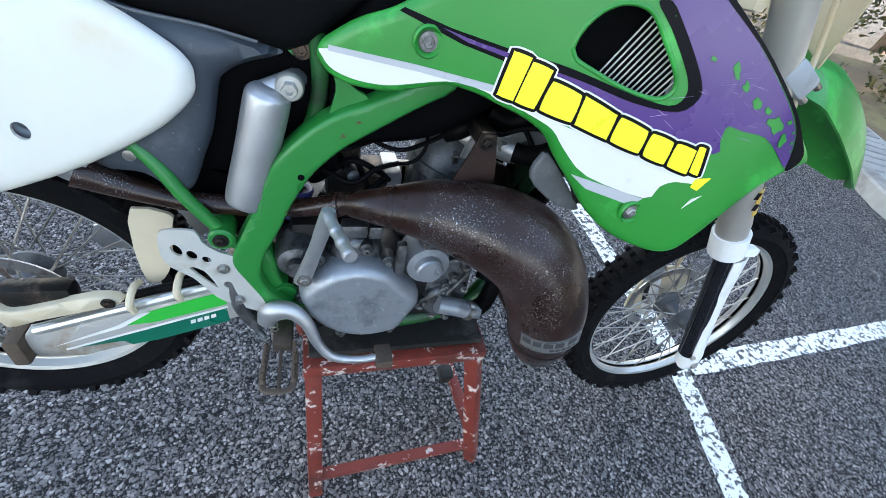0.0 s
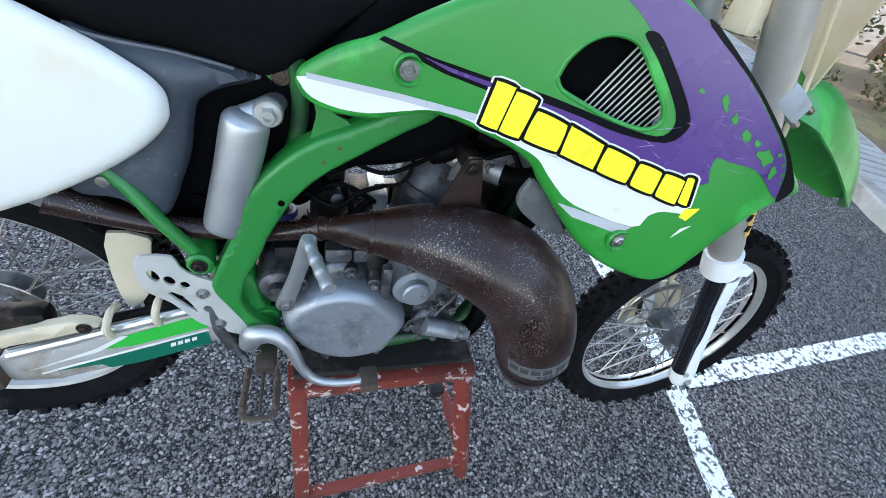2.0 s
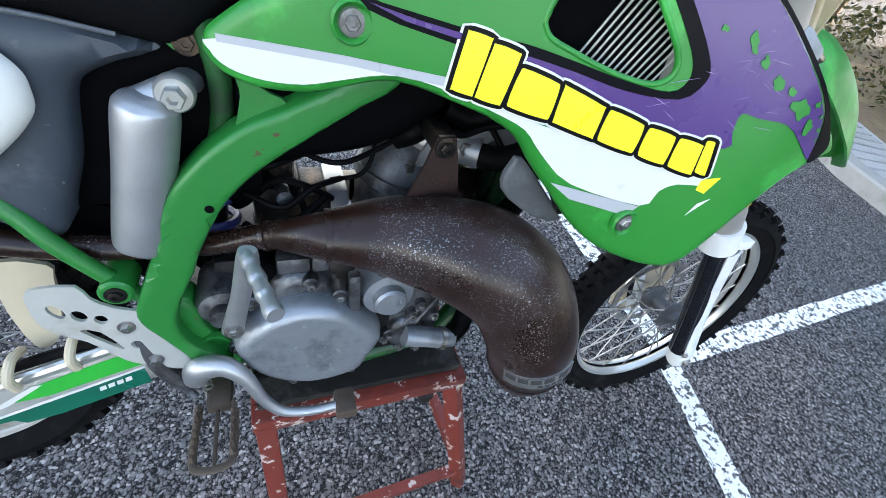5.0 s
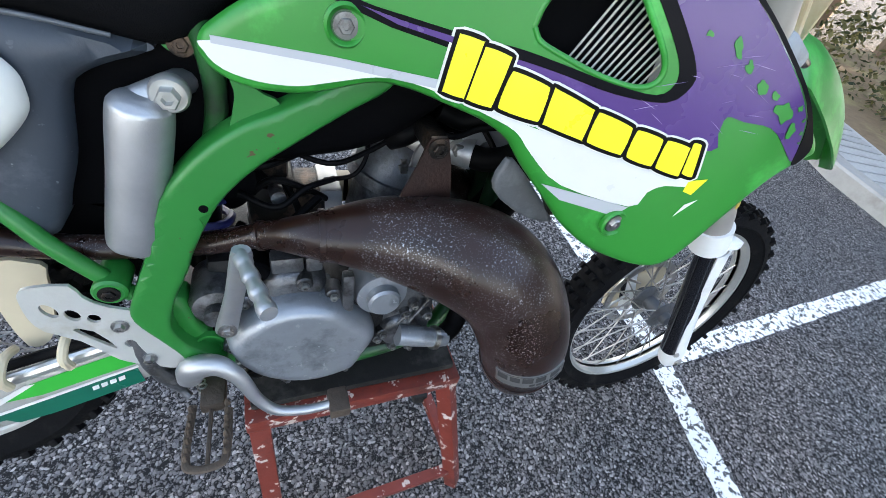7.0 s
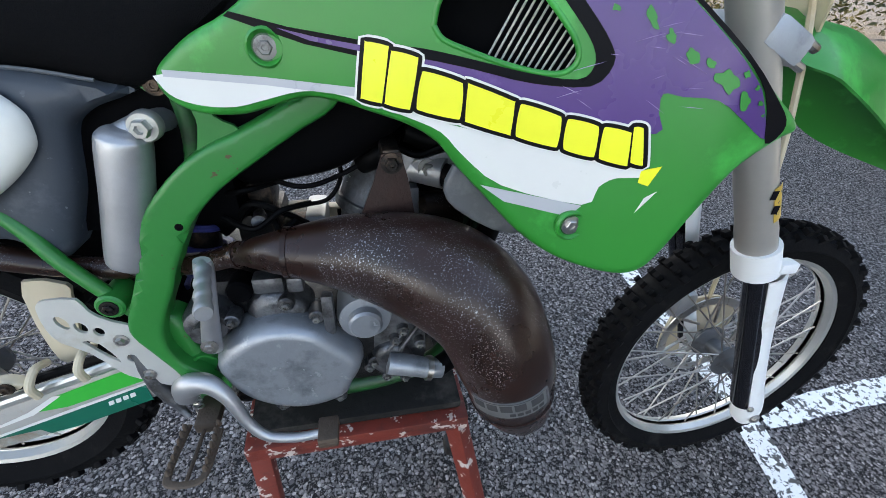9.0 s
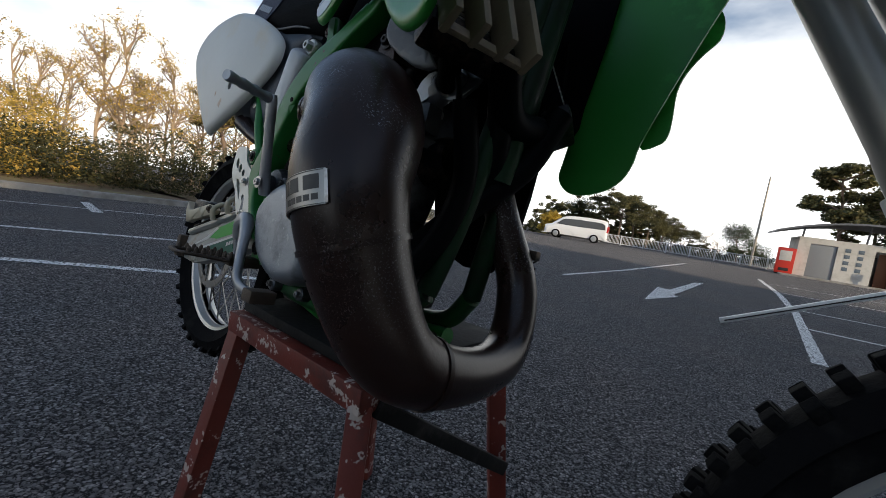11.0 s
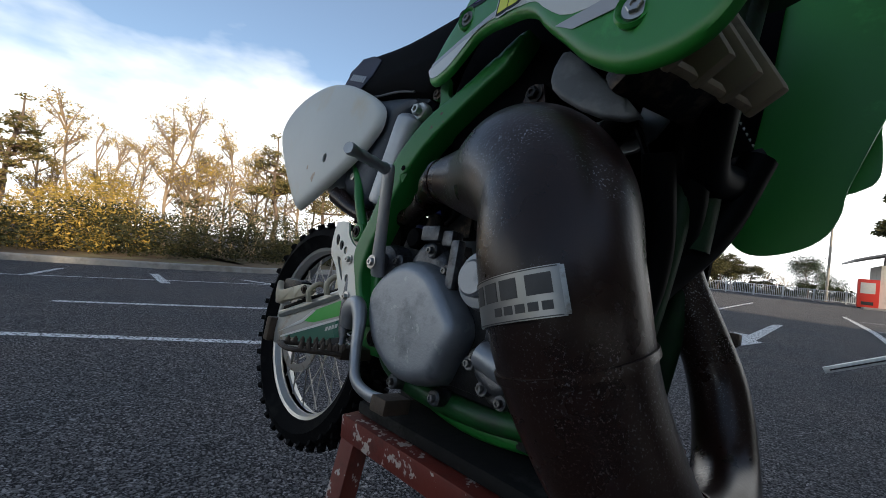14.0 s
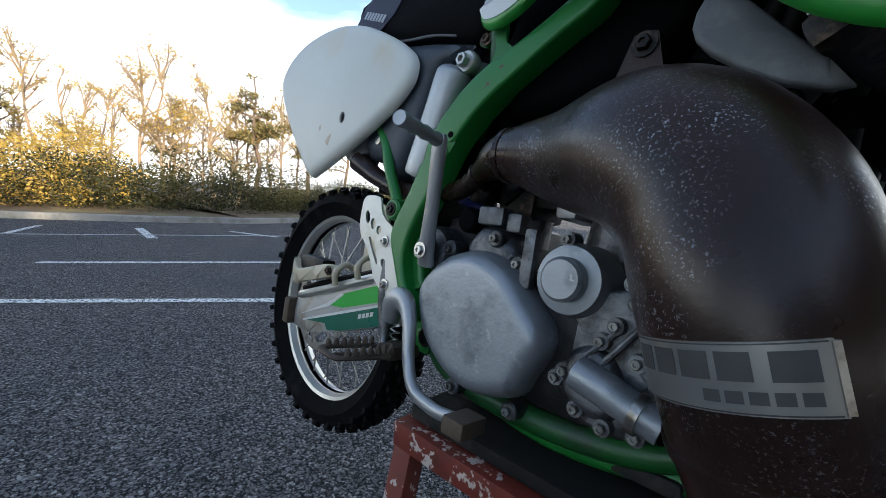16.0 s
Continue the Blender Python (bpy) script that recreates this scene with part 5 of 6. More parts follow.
# front fender: a ridge down the middle and drooping sides
bm = bmesh.new()
rows = []
ridge = smooth_path([(0.79, 0.462), (0.85, 0.460), (0.912, 0.446), (1.000, 0.428), (1.089, 0.382), (1.174, 0.314), (1.262, 0.206)], 4)
side_edge = smooth_path([(0.79, 0.420), (0.83, 0.400), (0.870, 0.386), (0.960, 0.340), (1.040, 0.292), (1.120, 0.244), (1.245, 0.196)], 4)
for i, ((x, z), (xs, zs)) in enumerate(zip(ridge, side_edge)):
    t = i / (len(ridge) - 1)
    w = (0.055 + 0.045 * min(1, t * 3.0)) * (1.0 if t < 0.7 else math.sqrt(max(0.03, 1 - ((t - 0.7) / 0.3) ** 2)))
    rows.append([bm.verts.new((x + (xs - x) * abs(u) ** 1.6, u * w, z + 0.008 * max(0.0, 1 - 5 * abs(u)) - (z - zs) * abs(u) ** 2.2)) for u in np.linspace(-1, 1, 15)])
for a, b in zip(rows, rows[1:]):
    for k in range(14):
        bm.faces.new((a[k], a[k + 1], b[k + 1], b[k]))
bmesh.ops.recalc_face_normals(bm, faces=bm.faces)
bmesh.ops.solidify(bm, geom=bm.faces[:], thickness=0.004)
part("front_fender", bm, M_GREEN, bike, "green plastic front fender with a central ridge")

# front brake on the far side
disc = lathe([(0.118, -0.0015), (0.118, 0.0015), (0.098, 0.0015), (0.098, -0.0015), (0.118, -0.0015)], segs=60)
part("brake_disc", disc, M_STEEL, front_wheel, "thin steel brake disc").location = (0, 0.055, 0)
disc = lathe([(0.105, -0.0015), (0.105, 0.0015), (0.086, 0.0015), (0.086, -0.0015), (0.105, -0.0015)], segs=60)
part("brake_disc", disc, M_STEEL, rear_wheel, "thin steel brake disc").location = (0, -0.055, 0)
for w, r0, sy in ((front_wheel, 0.098, 0.055), (rear_wheel, 0.086, -0.055)):
    for k in range(6):
        a = 2 * math.pi * k / 6
        part("disc_arm", tube([(0.045 * math.cos(a), sy, 0.045 * math.sin(a)), ((r0 + 0.006) * math.cos(a + 0.4), sy, (r0 + 0.006) * math.sin(a + 0.4))], 0.004, segs=6, smooth=False), M_STEEL, w)
part("front_caliper", boxes(((0.955, 0.055, -0.17), (1.005, 0.11, -0.10)), bevel=0.012), M_ALU, bike)
part("disc_cover", sheet([(0.98, -0.30), (1.07, -0.33), (1.15, -0.28), (1.17, -0.20), (1.10, -0.14), (1.0, -0.16)], flat_y(0.088), 0.006, smooth=3), M_CREAM, bike, "cream plastic disc cover")

# the front end stands a little lower
SHIFT = {"fork_outer_tube": (-0.022, 0, -0.010), "fork_leg": (-0.004, 0, -0.020), "fork_guard": (-0.004, 0, -0.020), "axle_clamp": (0.004, 0, -0.022), "lower_clamp": (-0.022, 0, -0.004),
         "steering_stem": (-0.022, 0, 0), "front_hose": (-0.010, 0, -0.01), "number_plate": (-0.01, 0, 0), "plate_stay": (-0.02, 0, 0), "front_fender": (0.022, 0, 0),
         "front_caliper": (-0.01, 0, -0.01), "disc_cover": (-0.01, 0, -0.01)}
for ob in bike.children:
    ob.location += Vector(SHIFT.get(ob.name.split(".")[0], (0, 0, 0)))

# kick starter
ka = part("kick_arm", tube([(0.030, -0.142, 0.062, 0.013), (0.035, -0.150, 0.085, 0.0125), (0.050, -0.166, 0.145, 0.0105), (0.064, -0.182, 0.208, 0.011), (0.066, -0.185, 0.224, 0.009)], segs=14, flat=0.75), M_ALU, bike, "alloy kick-start arm")
ka.location = (-0.002, 0.009, -0.007)
part("kick_bolt", bolt(0.034, -0.160, 0.080, 0.007, 0.006), M_STEEL, ka)
part("kick_peg", tube([(0.064, -0.180, 0.216, 0.0085), (0.068, -0.196, 0.216, 0.0088), (0.070, -0.204, 0.216, 0.0072), (0.074, -0.219, 0.216, 0.0088), (0.076, -0.226, 0.216, 0.0072), (0.080, -0.241, 0.216, 0.0088), (0.082, -0.248, 0.216, 0.0072),
                       (0.086, -0.262, 0.216, 0.0090), (0.088, -0.268, 0.216, 0.0080)], segs=16, n=3), M_ALU, ka, "ribbed folding kick peg")
# brake pedal
pd = part("brake_pedal", tube([(-0.034, -0.132, -0.024, 0.015), (-0.024, -0.136, 0.002, 0.019), (0.004, -0.143, 0.010, 0.0165), (0.028, -0.152, -0.012, 0.0125), (0.046, -0.160, -0.058, 0.0100), (0.070, -0.167, -0.086, 0.0095), (0.110, -0.171, -0.094, 0.0090), (0.148, -0.172, -0.091, 0.0085)], segs=16, flat=0.8), M_ALU, bike, "polished bent alloy brake pedal")
pd.location = (0.005, 0.0, -0.010)
part("pedal_pad", boxes(((0.142, -0.192, -0.102), (0.172, -0.150, -0.082)), bevel=0.004), M_PEG, pd, "toothed rusty pedal tip")
part("pedal_spring", tube([(-0.024 + 0.006 * math.cos(k * 1.4), -0.128 + 0.006 * math.sin(k * 1.4), -0.03 - 0.0022 * k) for k in range(22)], 0.0013, segs=6, n=3), M_STEEL, pd)
# footpeg: an open toothed loop on a hanger
peg = part("footpeg", tube([(-0.030, -0.150, -0.072), (-0.032, -0.222, -0.068), (-0.024, -0.240, -0.068), (0.006, -0.240, -0.070), (0.014, -0.222, -0.070), (0.014, -0.162, -0.074)], 0.0032, segs=8, n=5, flat=1.6), M_PEG, bike, "rusty toothed steel footpeg")
part("peg_bar", tube([(-0.008, -0.14, -0.076), (-0.008, -0.240, -0.071)], 0.0028, segs=8, smooth=False), M_PEG, peg)
tooth = None
for sx in (-0.031, 0.013):
    for k in range(7):
        m = Matrix.Translation((sx, -0.158 - 0.0115 * k, -0.062))
        if tooth is None:
            tooth = part("peg_tooth", lathe([(0.0042, -0.006), (0.0034, 0.001), (0.0010, 0.005)], axis='Z', segs=6), M_PEG, peg)
            tooth.matrix_basis = m
        else:
            share(tooth, "peg_tooth", peg, m)
part("peg_hanger", boxes(((-0.022, -0.158, -0.084), (0.010, -0.098, -0.064)), bevel=0.006), M_PEG, peg)
part("case_guard", boxes(((-0.03, -0.105, -0.075), (0.03, -0.07, -0.03)), bevel=0.01), M_FRAME, bike)

# black inner parts behind the covers, added to fill the dark cavities
part("airbox", boxes(((-0.20, -0.068, 0.20), (0.085, 0.07, 0.415)), bevel=0.02), M_BLACK, bike, "black airbox block, enlarged to fill the dark behind the covers")
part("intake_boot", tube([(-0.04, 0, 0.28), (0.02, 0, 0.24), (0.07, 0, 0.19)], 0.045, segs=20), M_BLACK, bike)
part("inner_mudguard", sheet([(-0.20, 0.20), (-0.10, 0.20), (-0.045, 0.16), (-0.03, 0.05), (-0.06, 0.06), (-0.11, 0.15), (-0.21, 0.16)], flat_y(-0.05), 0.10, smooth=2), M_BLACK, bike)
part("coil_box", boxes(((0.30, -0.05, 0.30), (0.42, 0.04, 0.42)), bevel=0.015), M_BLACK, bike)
part("down_hose", tube([(0.43, -0.05, 0.26), (0.42, -0.02, 0.16), (0.36, 0.0, 0.06)], 0.018, segs=12), M_HOSE, bike)
part("exhaust_flange", tube([(0.29, -0.0, 0.165, 0.045), (0.335, 0.0, 0.170, 0.034)], segs=20, smooth=False), M_DARKSTEEL, bike)

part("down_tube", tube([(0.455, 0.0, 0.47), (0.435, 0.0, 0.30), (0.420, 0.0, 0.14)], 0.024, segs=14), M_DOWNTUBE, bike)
part("ignition_cover", lathe([(0.075, -0.02), (0.075, 0.02), (0.06, 0.035), (0.001, 0.04)], origin=(0.12, 0.095, 0.0), segs=28), M_CASE, bike)
# black sheet added where only dark shows behind the engine; hoses thicken it
part("splash_panel", sheet([(0.26, 0.40), (0.43, 0.40), (0.425, 0.22), (0.415, 0.08), (0.38, 0.01), (0.27, 0.03), (0.225, 0.12), (0.245, 0.22)], flat_y(0.095), 0.010, smooth=2), M_BLACK, bike, "black sheet added to fill the dark behind the engine")
part("lower_hose", tube([(0.47, 0.05, 0.26), (0.44, 0.03, 0.17), (0.40, -0.03, 0.09), (0.36, -0.09, 0.0)], 0.020, segs=12), M_HOSE, bike)
part("cross_hose", tube([(0.46, -0.10, 0.27), (0.44, -0.03, 0.22), (0.45, 0.05, 0.23)], 0.022, segs=12), M_HOSE, bike)

# far lobe added in black to close the gap under the tank
part("tank_lobe", sheet([(-0.03, 0.34), (0.0, 0.285), (0.06, 0.272), (0.14, 0.31), (0.16, 0.36), (0.06, 0.40)], flat_y(0.04), 0.07, edge=0.02, edge_width=0.03, smooth=3), M_BLACK, bike)

part("frame_gusset", sheet([(0.066, 0.382), (0.084, 0.384), (0.090, 0.352), (0.112, 0.337), (0.080, 0.316), (0.066, 0.312), (0.070, 0.330), (0.073, 0.349)], flat_y(-0.110), 0.006, smooth=3), M_FRAME, fr)

# bolts, seams and chips on the frame
part("frame_bolt", bolt(0.035, -0.088, 0.379, 0.007, 0.005), M_DARKSTEEL, fr)
part("frame_tab", sheet([(0.020, 0.376), (0.034, 0.368), (0.048, 0.374), (0.050, 0.388), (0.035, 0.393), (0.022, 0.388)], flat_y(-0.085), 0.006, smooth=3), M_FRAME, fr)
part("subframe_bolt", bolt(-0.077, -0.122, 0.126, 0.0068, 0.005), M_DARKSTEEL, fr)
part("subframe_lug", lathe([(0.017, 0.03), (0.017, -0.010), (0.014, -0.013), (0.001, -0.013)], origin=(-0.077, -0.109, 0.126), segs=20), M_FRAME, fr)
# black disc set on the spar for the dark of a small hole
part("frame_hole", lathe([(0.0045, 0.004), (0.0045, -0.0008), (0.001, -0.0008)], origin=(0.031, -0.126, 0.233), segs=12), M_BLACK, fr)
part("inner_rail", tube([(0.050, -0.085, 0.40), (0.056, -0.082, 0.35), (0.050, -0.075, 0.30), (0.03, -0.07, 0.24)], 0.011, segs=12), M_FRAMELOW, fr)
part("pivot_axle", lathe([(0.011, 0.05), (0.011, 0.006), (0.007, 0.002), (0.001, 0.002)], origin=(0.0, -0.105, 0.003), segs=16), M_DARKSTEEL, fr)
part("pivot_ring", lathe([(0.014, 0.0), (0.0145, -0.006), (0.0185, -0.006), (0.020, 0.002)], origin=(0.0, -0.104, 0.003), segs=24), M_FRAME, fr)
part("airbox_screw", bolt(-0.162, -0.104, 0.242, 0.0045, 0.002), M_STEEL, bike)

# rear fender and seat details
part("rear_fender", sheet([(-0.20, 0.455), (-0.30, 0.440), (-0.40, 0.415), (-0.47, 0.405), (-0.52, 0.425), (-0.45, 0.45), (-0.30, 0.475), (-0.18, 0.48)], flat_y(-0.085), 0.19, edge=0.01, edge_width=0.02, smooth=3), M_GREYPL, bike, "dark plastic rear fender")
part("far_side_panel", sheet(PANEL, lambda x, z: 0.13, 0.004, smooth=3, side=1.0), M_WHITE, bike, "white plastic side panel")
part("seat_base", tube([(-0.26, -0.100, 0.452), (-0.15, -0.106, 0.408), (-0.06, -0.107, 0.396), (-0.01, -0.104, 0.386)], 0.0020, segs=8), M_RADSIDE, bike)
part("seat_patch", sheet([(-0.290, 0.47), (-0.205, 0.434), (-0.165, 0.50), (-0.26, 0.535)], lambda x, z: seat_y(x, z) - 0.002, 0.002, smooth=2), material("navy_seat_vinyl", (0.02, 0.022, 0.05), 0.6, bump=0.8, bump_scale=900), bike, "navy vinyl panel on the seat side")
for k in range(7):
    x = -0.272 + 0.011 * k
    z = 0.480 - 0.0042 * k
    part("seat_mark", sheet([(x, z), (x + 0.007, z - 0.003), (x + 0.010, z + 0.012), (x + 0.003, z + 0.015)], lambda x, z: seat_y(x, z) - 0.0035, 0.001, smooth=1), M_DECALGREY, bike)
part("silencer", tube([(-0.22, -0.080, 0.21, 0.024), (-0.28, -0.075, 0.26, 0.036), (-0.36, -0.07, 0.31, 0.040), (-0.48, -0.07, 0.36, 0.040)], segs=20), M_ALU, bike, "alloy silencer behind the side panel")
for s in (-1, 1):
    part("skid_tube", tube([(0.02, s * 0.06, -0.085), (0.20, s * 0.065, -0.118), (0.36, s * 0.05, -0.105)], 0.014, segs=12), M_FRAME, bike)
part("skid_plate", boxes(((0.06, -0.072, -0.122), (0.35, 0.075, -0.104)), bevel=0.006), M_BLOCK, bike, "worn black skid plate")

# ---- stand ----
stand = new("motorcycle_stand")
tagged(stand, "chipped red steel motorcycle stand on asphalt", "stand")
SX0, SX1, SY0, SY1, SZ = 0.036, 0.404, -0.170, 0.19, 0.478
for nm, lo, hi in (("top_rail", (SX0, SY0, SZ - 0.035), (SX1, SY0 + 0.035, SZ)), ("top_rail", (SX0, SY1 - 0.035, SZ - 0.035), (SX1, SY1, SZ)),
                   ("end_rail", (SX0, SY0 + 0.035, SZ - 0.035), (SX0 + 0.035, SY1 - 0.035, SZ)), ("end_rail", (SX1 - 0.035, SY0 + 0.035, SZ - 0.035), (SX1, SY1 - 0.035, SZ))):
    part(nm, boxes((lo, hi), bevel=0.003), M_STAND, stand)
part("top_mat", boxes(((SX0 + 0.01, SY0 + 0.02, SZ + 0.001), (SX1 - 0.01, SY1 - 0.01, SZ + 0.02)), bevel=0.006), M_STANDTOP, stand, "worn black top mat")


def leg(a, b, w=0.032):
    a, b = Vector(a), Vector(b)
    bm = bmesh.new()
    ln = (b - a).length
    box(bm, (-w / 2, -w / 2, 0), (w / 2, w / 2, ln), bevel=0.003, m=Matrix.Translation(a) @ (b - a).to_track_quat('Z', 'Y').to_matrix().to_4x4())
    return bm


FEET = [((SX0 + 0.018, SY0 + 0.018), (0.058, -0.250)), ((SX1 - 0.018, SY0 + 0.018), (0.480, -0.236)), ((SX0 + 0.018, SY1 - 0.018), (0.030, 0.225)), ((SX1 - 0.018, SY1 - 0.018), (0.440, 0.225))]
for (x, y), (fx, fy) in FEET:
    part("leg", leg((fx, fy, 0.0), (x, y, SZ - 0.03)), M_STAND, stand)
part("stretcher", leg((0.070, -0.236, 0.075), (0.462, -0.222, 0.075), 0.024), M_STAND, stand, "red stretcher worn to pale primer")
part("stretcher", leg((0.468, -0.205, 0.085), (0.436, 0.205, 0.085), 0.026), M_STAND, stand)
part("end_brace", leg((0.400, -0.140, 0.448), (0.428, 0.185, 0.252), 0.024), M_STANDTOP, stand, "slanting black brace between the near and far legs")
part("oily_lump", boxes(((0.415, -0.045, 0.070), (0.455, 0.0, 0.112)), bevel=0.012), M_BLOCK, stand, "black oily lump on the stretcher")

# ---- surroundings ----
for a, b, w in (((1.10, -1.3), (1.385, 0.0), 0.088), ((1.385, 0.0), (1.36, 3.7), 0.09), ((1.08, 3.75), (0.98, 7.7), 0.10), ((0.98, 7.7), (0.72, 11.9), 0.11), ((0.72, 11.9), (0.03, 19.0), 0.12),
                ((1.42, -0.06), (5.0, 0.08), 0.082), ((-3.30, -0.95), (-2.05, 1.30), 0.09), ((-4.48, -0.34), (-3.65, 1.85), 0.09),
                ((-6.85, -0.9), (-6.05, 3.2), 0.06), ((-7.5, 0.95), (-6.1, 0.84), 0.12), ((-7.9, -0.15), (-6.85, -0.5), 0.08), ((-6.9, 2.1), (-6.0, 2.5), 0.10),
                ((1.0, 8.4), (5.4, 9.2), 0.10), ((0.6, 12.6), (5.2, 13.8), 0.10), ((0.4, 16.5), (5.0, 18.0), 0.10), ((1.08, 6.0), (4.6, 6.3), 0.10),
                ((-1.92, 5.9), (-2.08, 9.7), 0.07), ((-2.08, 9.7), (-3.0, 22.5), 0.10)):
    painted_line(a, b, w)

bm = bmesh.new()
head = [(-0.526, 5.19), (-0.36, 6.4), (-0.45, 6.5), (-0.60, 10.5), (-0.73, 10.1), (-0.64, 7.2), (-0.83, 7.23)]
bm.faces.new([bm.verts.new((x, y, 0.004)) for x, y in head])
bmesh.ops.triangulate(bm, faces=bm.faces)
bmesh.ops.recalc_face_normals(bm, faces=bm.faces)
for f in bm.faces:
    if f.normal.z < 0:
        f.normal_flip()
tagged(finish("road_arrow", bm, M_LINE, smooth=False), "worn white arrow painted on asphalt", "road marking", kind="structure")


def strip(name, pts, w0, w1, z0, z1, mat, label, category):
    """A long solid strip beside a line, from w0 to w1 on its left side and z0 to z1 in height."""
    p = [Vector((x, y, 0)) for x, y in pts]
    bm = bmesh.new()
    rows = []
    for i, c in enumerate(p):
        d = (p[min(i + 1, len(p) - 1)] - p[max(i - 1, 0)]).normalized()
        s = Vector((-d.y, d.x, 0))
        rows.append([bm.verts.new(c + s * w + Vector((0, 0, z))) for w, z in ((w0, z0), (w0, z1 - 0.015), (w0 + 0.015, z1), (w1, z1), (w1, z0))])
    for a, b in zip(rows, rows[1:]):
        for k in range(4):
            bm.faces.new((a[k], a[k + 1], b[k + 1], b[k]))
    bm.faces.new(rows[0])
    bm.faces.new(rows[-1][::-1])
    bmesh.ops.recalc_face_normals(bm, faces=bm.faces)
    return tagged(finish(name, bm, mat, smooth=False), label, category, kind="structure")


LEFT = [(-11.4, -12.0), (-10.2, -5.0), (-9.1, -0.5), (-8.6, 1.2), (-8.4, 3.0), (-9.2, 6.0), (-12.5, 12.0), (-17.0, 24.0)]
strip("kerb_west", LEFT, 0.0, 0.16, -0.02, 0.11, M_KERB, "long pale concrete kerb with dead leaves", "kerb")
strip("verge_west", LEFT, 0.16, 14.0, -0.02, 0.10, M_SOIL, "leaf-littered grass verge under trees", "verge")
RIGHT = [(5.2, 5.0), (4.75, 3.0), (4.25, 1.75), (3.86, 0.9), (3.66, -0.2), (3.6, -4.0), (3.6, -14.0)]
strip("kerb_east", RIGHT, 0.0, 0.14, -0.02, 0.12, M_KERB, "worn concrete kerb along the car park", "kerb")
pave = strip("pavement", RIGHT, 0.145, 0.74, -0.02, 0.105, M_PAVE, "pale concrete pavement behind the kerb", "pavement")
# square slabs on the stretch of pavement beside the motorcycle
slab_rng = random.Random(21)
slab = None
for i in range(72):
    y = 4.6 - 0.118 * i
    x0 = np.interp(y, [-4.0, -0.2, 0.9, 1.75, 3.0, 5.0], [3.6, 3.66, 3.86, 4.25, 4.75, 5.2])
    slope = np.interp(y, [-1.0, 0.3, 1.3, 2.4, 4.0], [1, 10, 24, 22, 13])
    m = Matrix.Translation((x0 + 0.445, y, 0.107 + slab_rng.uniform(-0.001, 0.002))) @ Matrix.Rotation(radians(-slope + slab_rng.uniform(-0.6, 0.6)), 4, 'Z')
    if slab is None:
        slab = part("paving_slab", boxes(((-0.270, -0.053, -0.01), (0.270, 0.053, 0.006)), bevel=0.004), M_PAVE, pave, smooth=False)
        slab.matrix_basis = m
    else:
        share(slab, "paving_slab", pave, m)
strip("verge_east", RIGHT, 0.74, 5.0, -0.02, 0.09, M_SOIL, "leaf-littered verge under evergreen trees", "verge")
strip("meadow_east", RIGHT, 5.0, 40.0, -0.02, 0.07, M_DRYGRASS, "pale dry grass in low sun behind the trees", "meadow")

M_BARK = material("bark", (0.17, 0.12, 0.085), 0.9, vary=0.4, grain=9, bump=1.0, bump_scale=25)
M_BAREBARK = material("pale_bare_bark", (0.34, 0.25, 0.16), 0.9, vary=0.3, grain=9, bump=0.8, bump_scale=25)


def leaf_material(name, a, b):
    m = bpy.data.materials.new(name)
    m.use_nodes = True
    nt = m.node_tree
    bs = nt.nodes["Principled BSDF"]
    g = nt.nodes.new("ShaderNodeNewGeometry")
    r = nt.nodes.new("ShaderNodeValToRGB")
    r.color_ramp.elements[0].color = (*a, 1)
    r.color_ramp.elements[1].color = (*b, 1)
    nt.links.new(g.outputs["Random Per Island"], r.inputs[0])
    nt.links.new(r.outputs[0], bs.inputs["Base Color"])
    bs.inputs["Roughness"].default_value = 0.6
    tr = nt.nodes.new("ShaderNodeBsdfTranslucent")
    nt.links.new(r.outputs[0], tr.inputs["Color"])
    mx = nt.nodes.new("ShaderNodeMixShader")
    mx.inputs[0].default_value = 0.35
    nt.links.new(bs.outputs[0], mx.inputs[1])
    nt.links.new(tr.outputs[0], mx.inputs[2])
    nt.links.new(mx.outputs[0], nt.nodes["Material Output"].inputs["Surface"])
    return m


# the golden end of the needle colour stands for low sun on it
M_PINE = leaf_material("pine_needles", (0.05, 0.06, 0.02), (0.42, 0.32, 0.11))
M_GOLD = leaf_material("golden_leaves", (0.22, 0.17, 0.03), (0.85, 0.56, 0.12))
M_FARPINE = leaf_material("dark_pine_needles", (0.03, 0.045, 0.018), (0.20, 0.17, 0.06))
M_DARKLEAF = leaf_material("evergreen_leaves", (0.015, 0.035, 0.012), (0.065, 0.085, 0.025))
M_HEDGE = leaf_material("shrub_leaves", (0.014, 0.026, 0.009), (0.12, 0.105, 0.034))
M_EASTLEAF = leaf_material("mixed_hedge_leaves", (0.012, 0.026, 0.008), (0.13, 0.115, 0.036))
M_YELLOWLEAF = leaf_material("yellow_leaves", (0.30, 0.19, 0.02), (0.55, 0.40, 0.06))


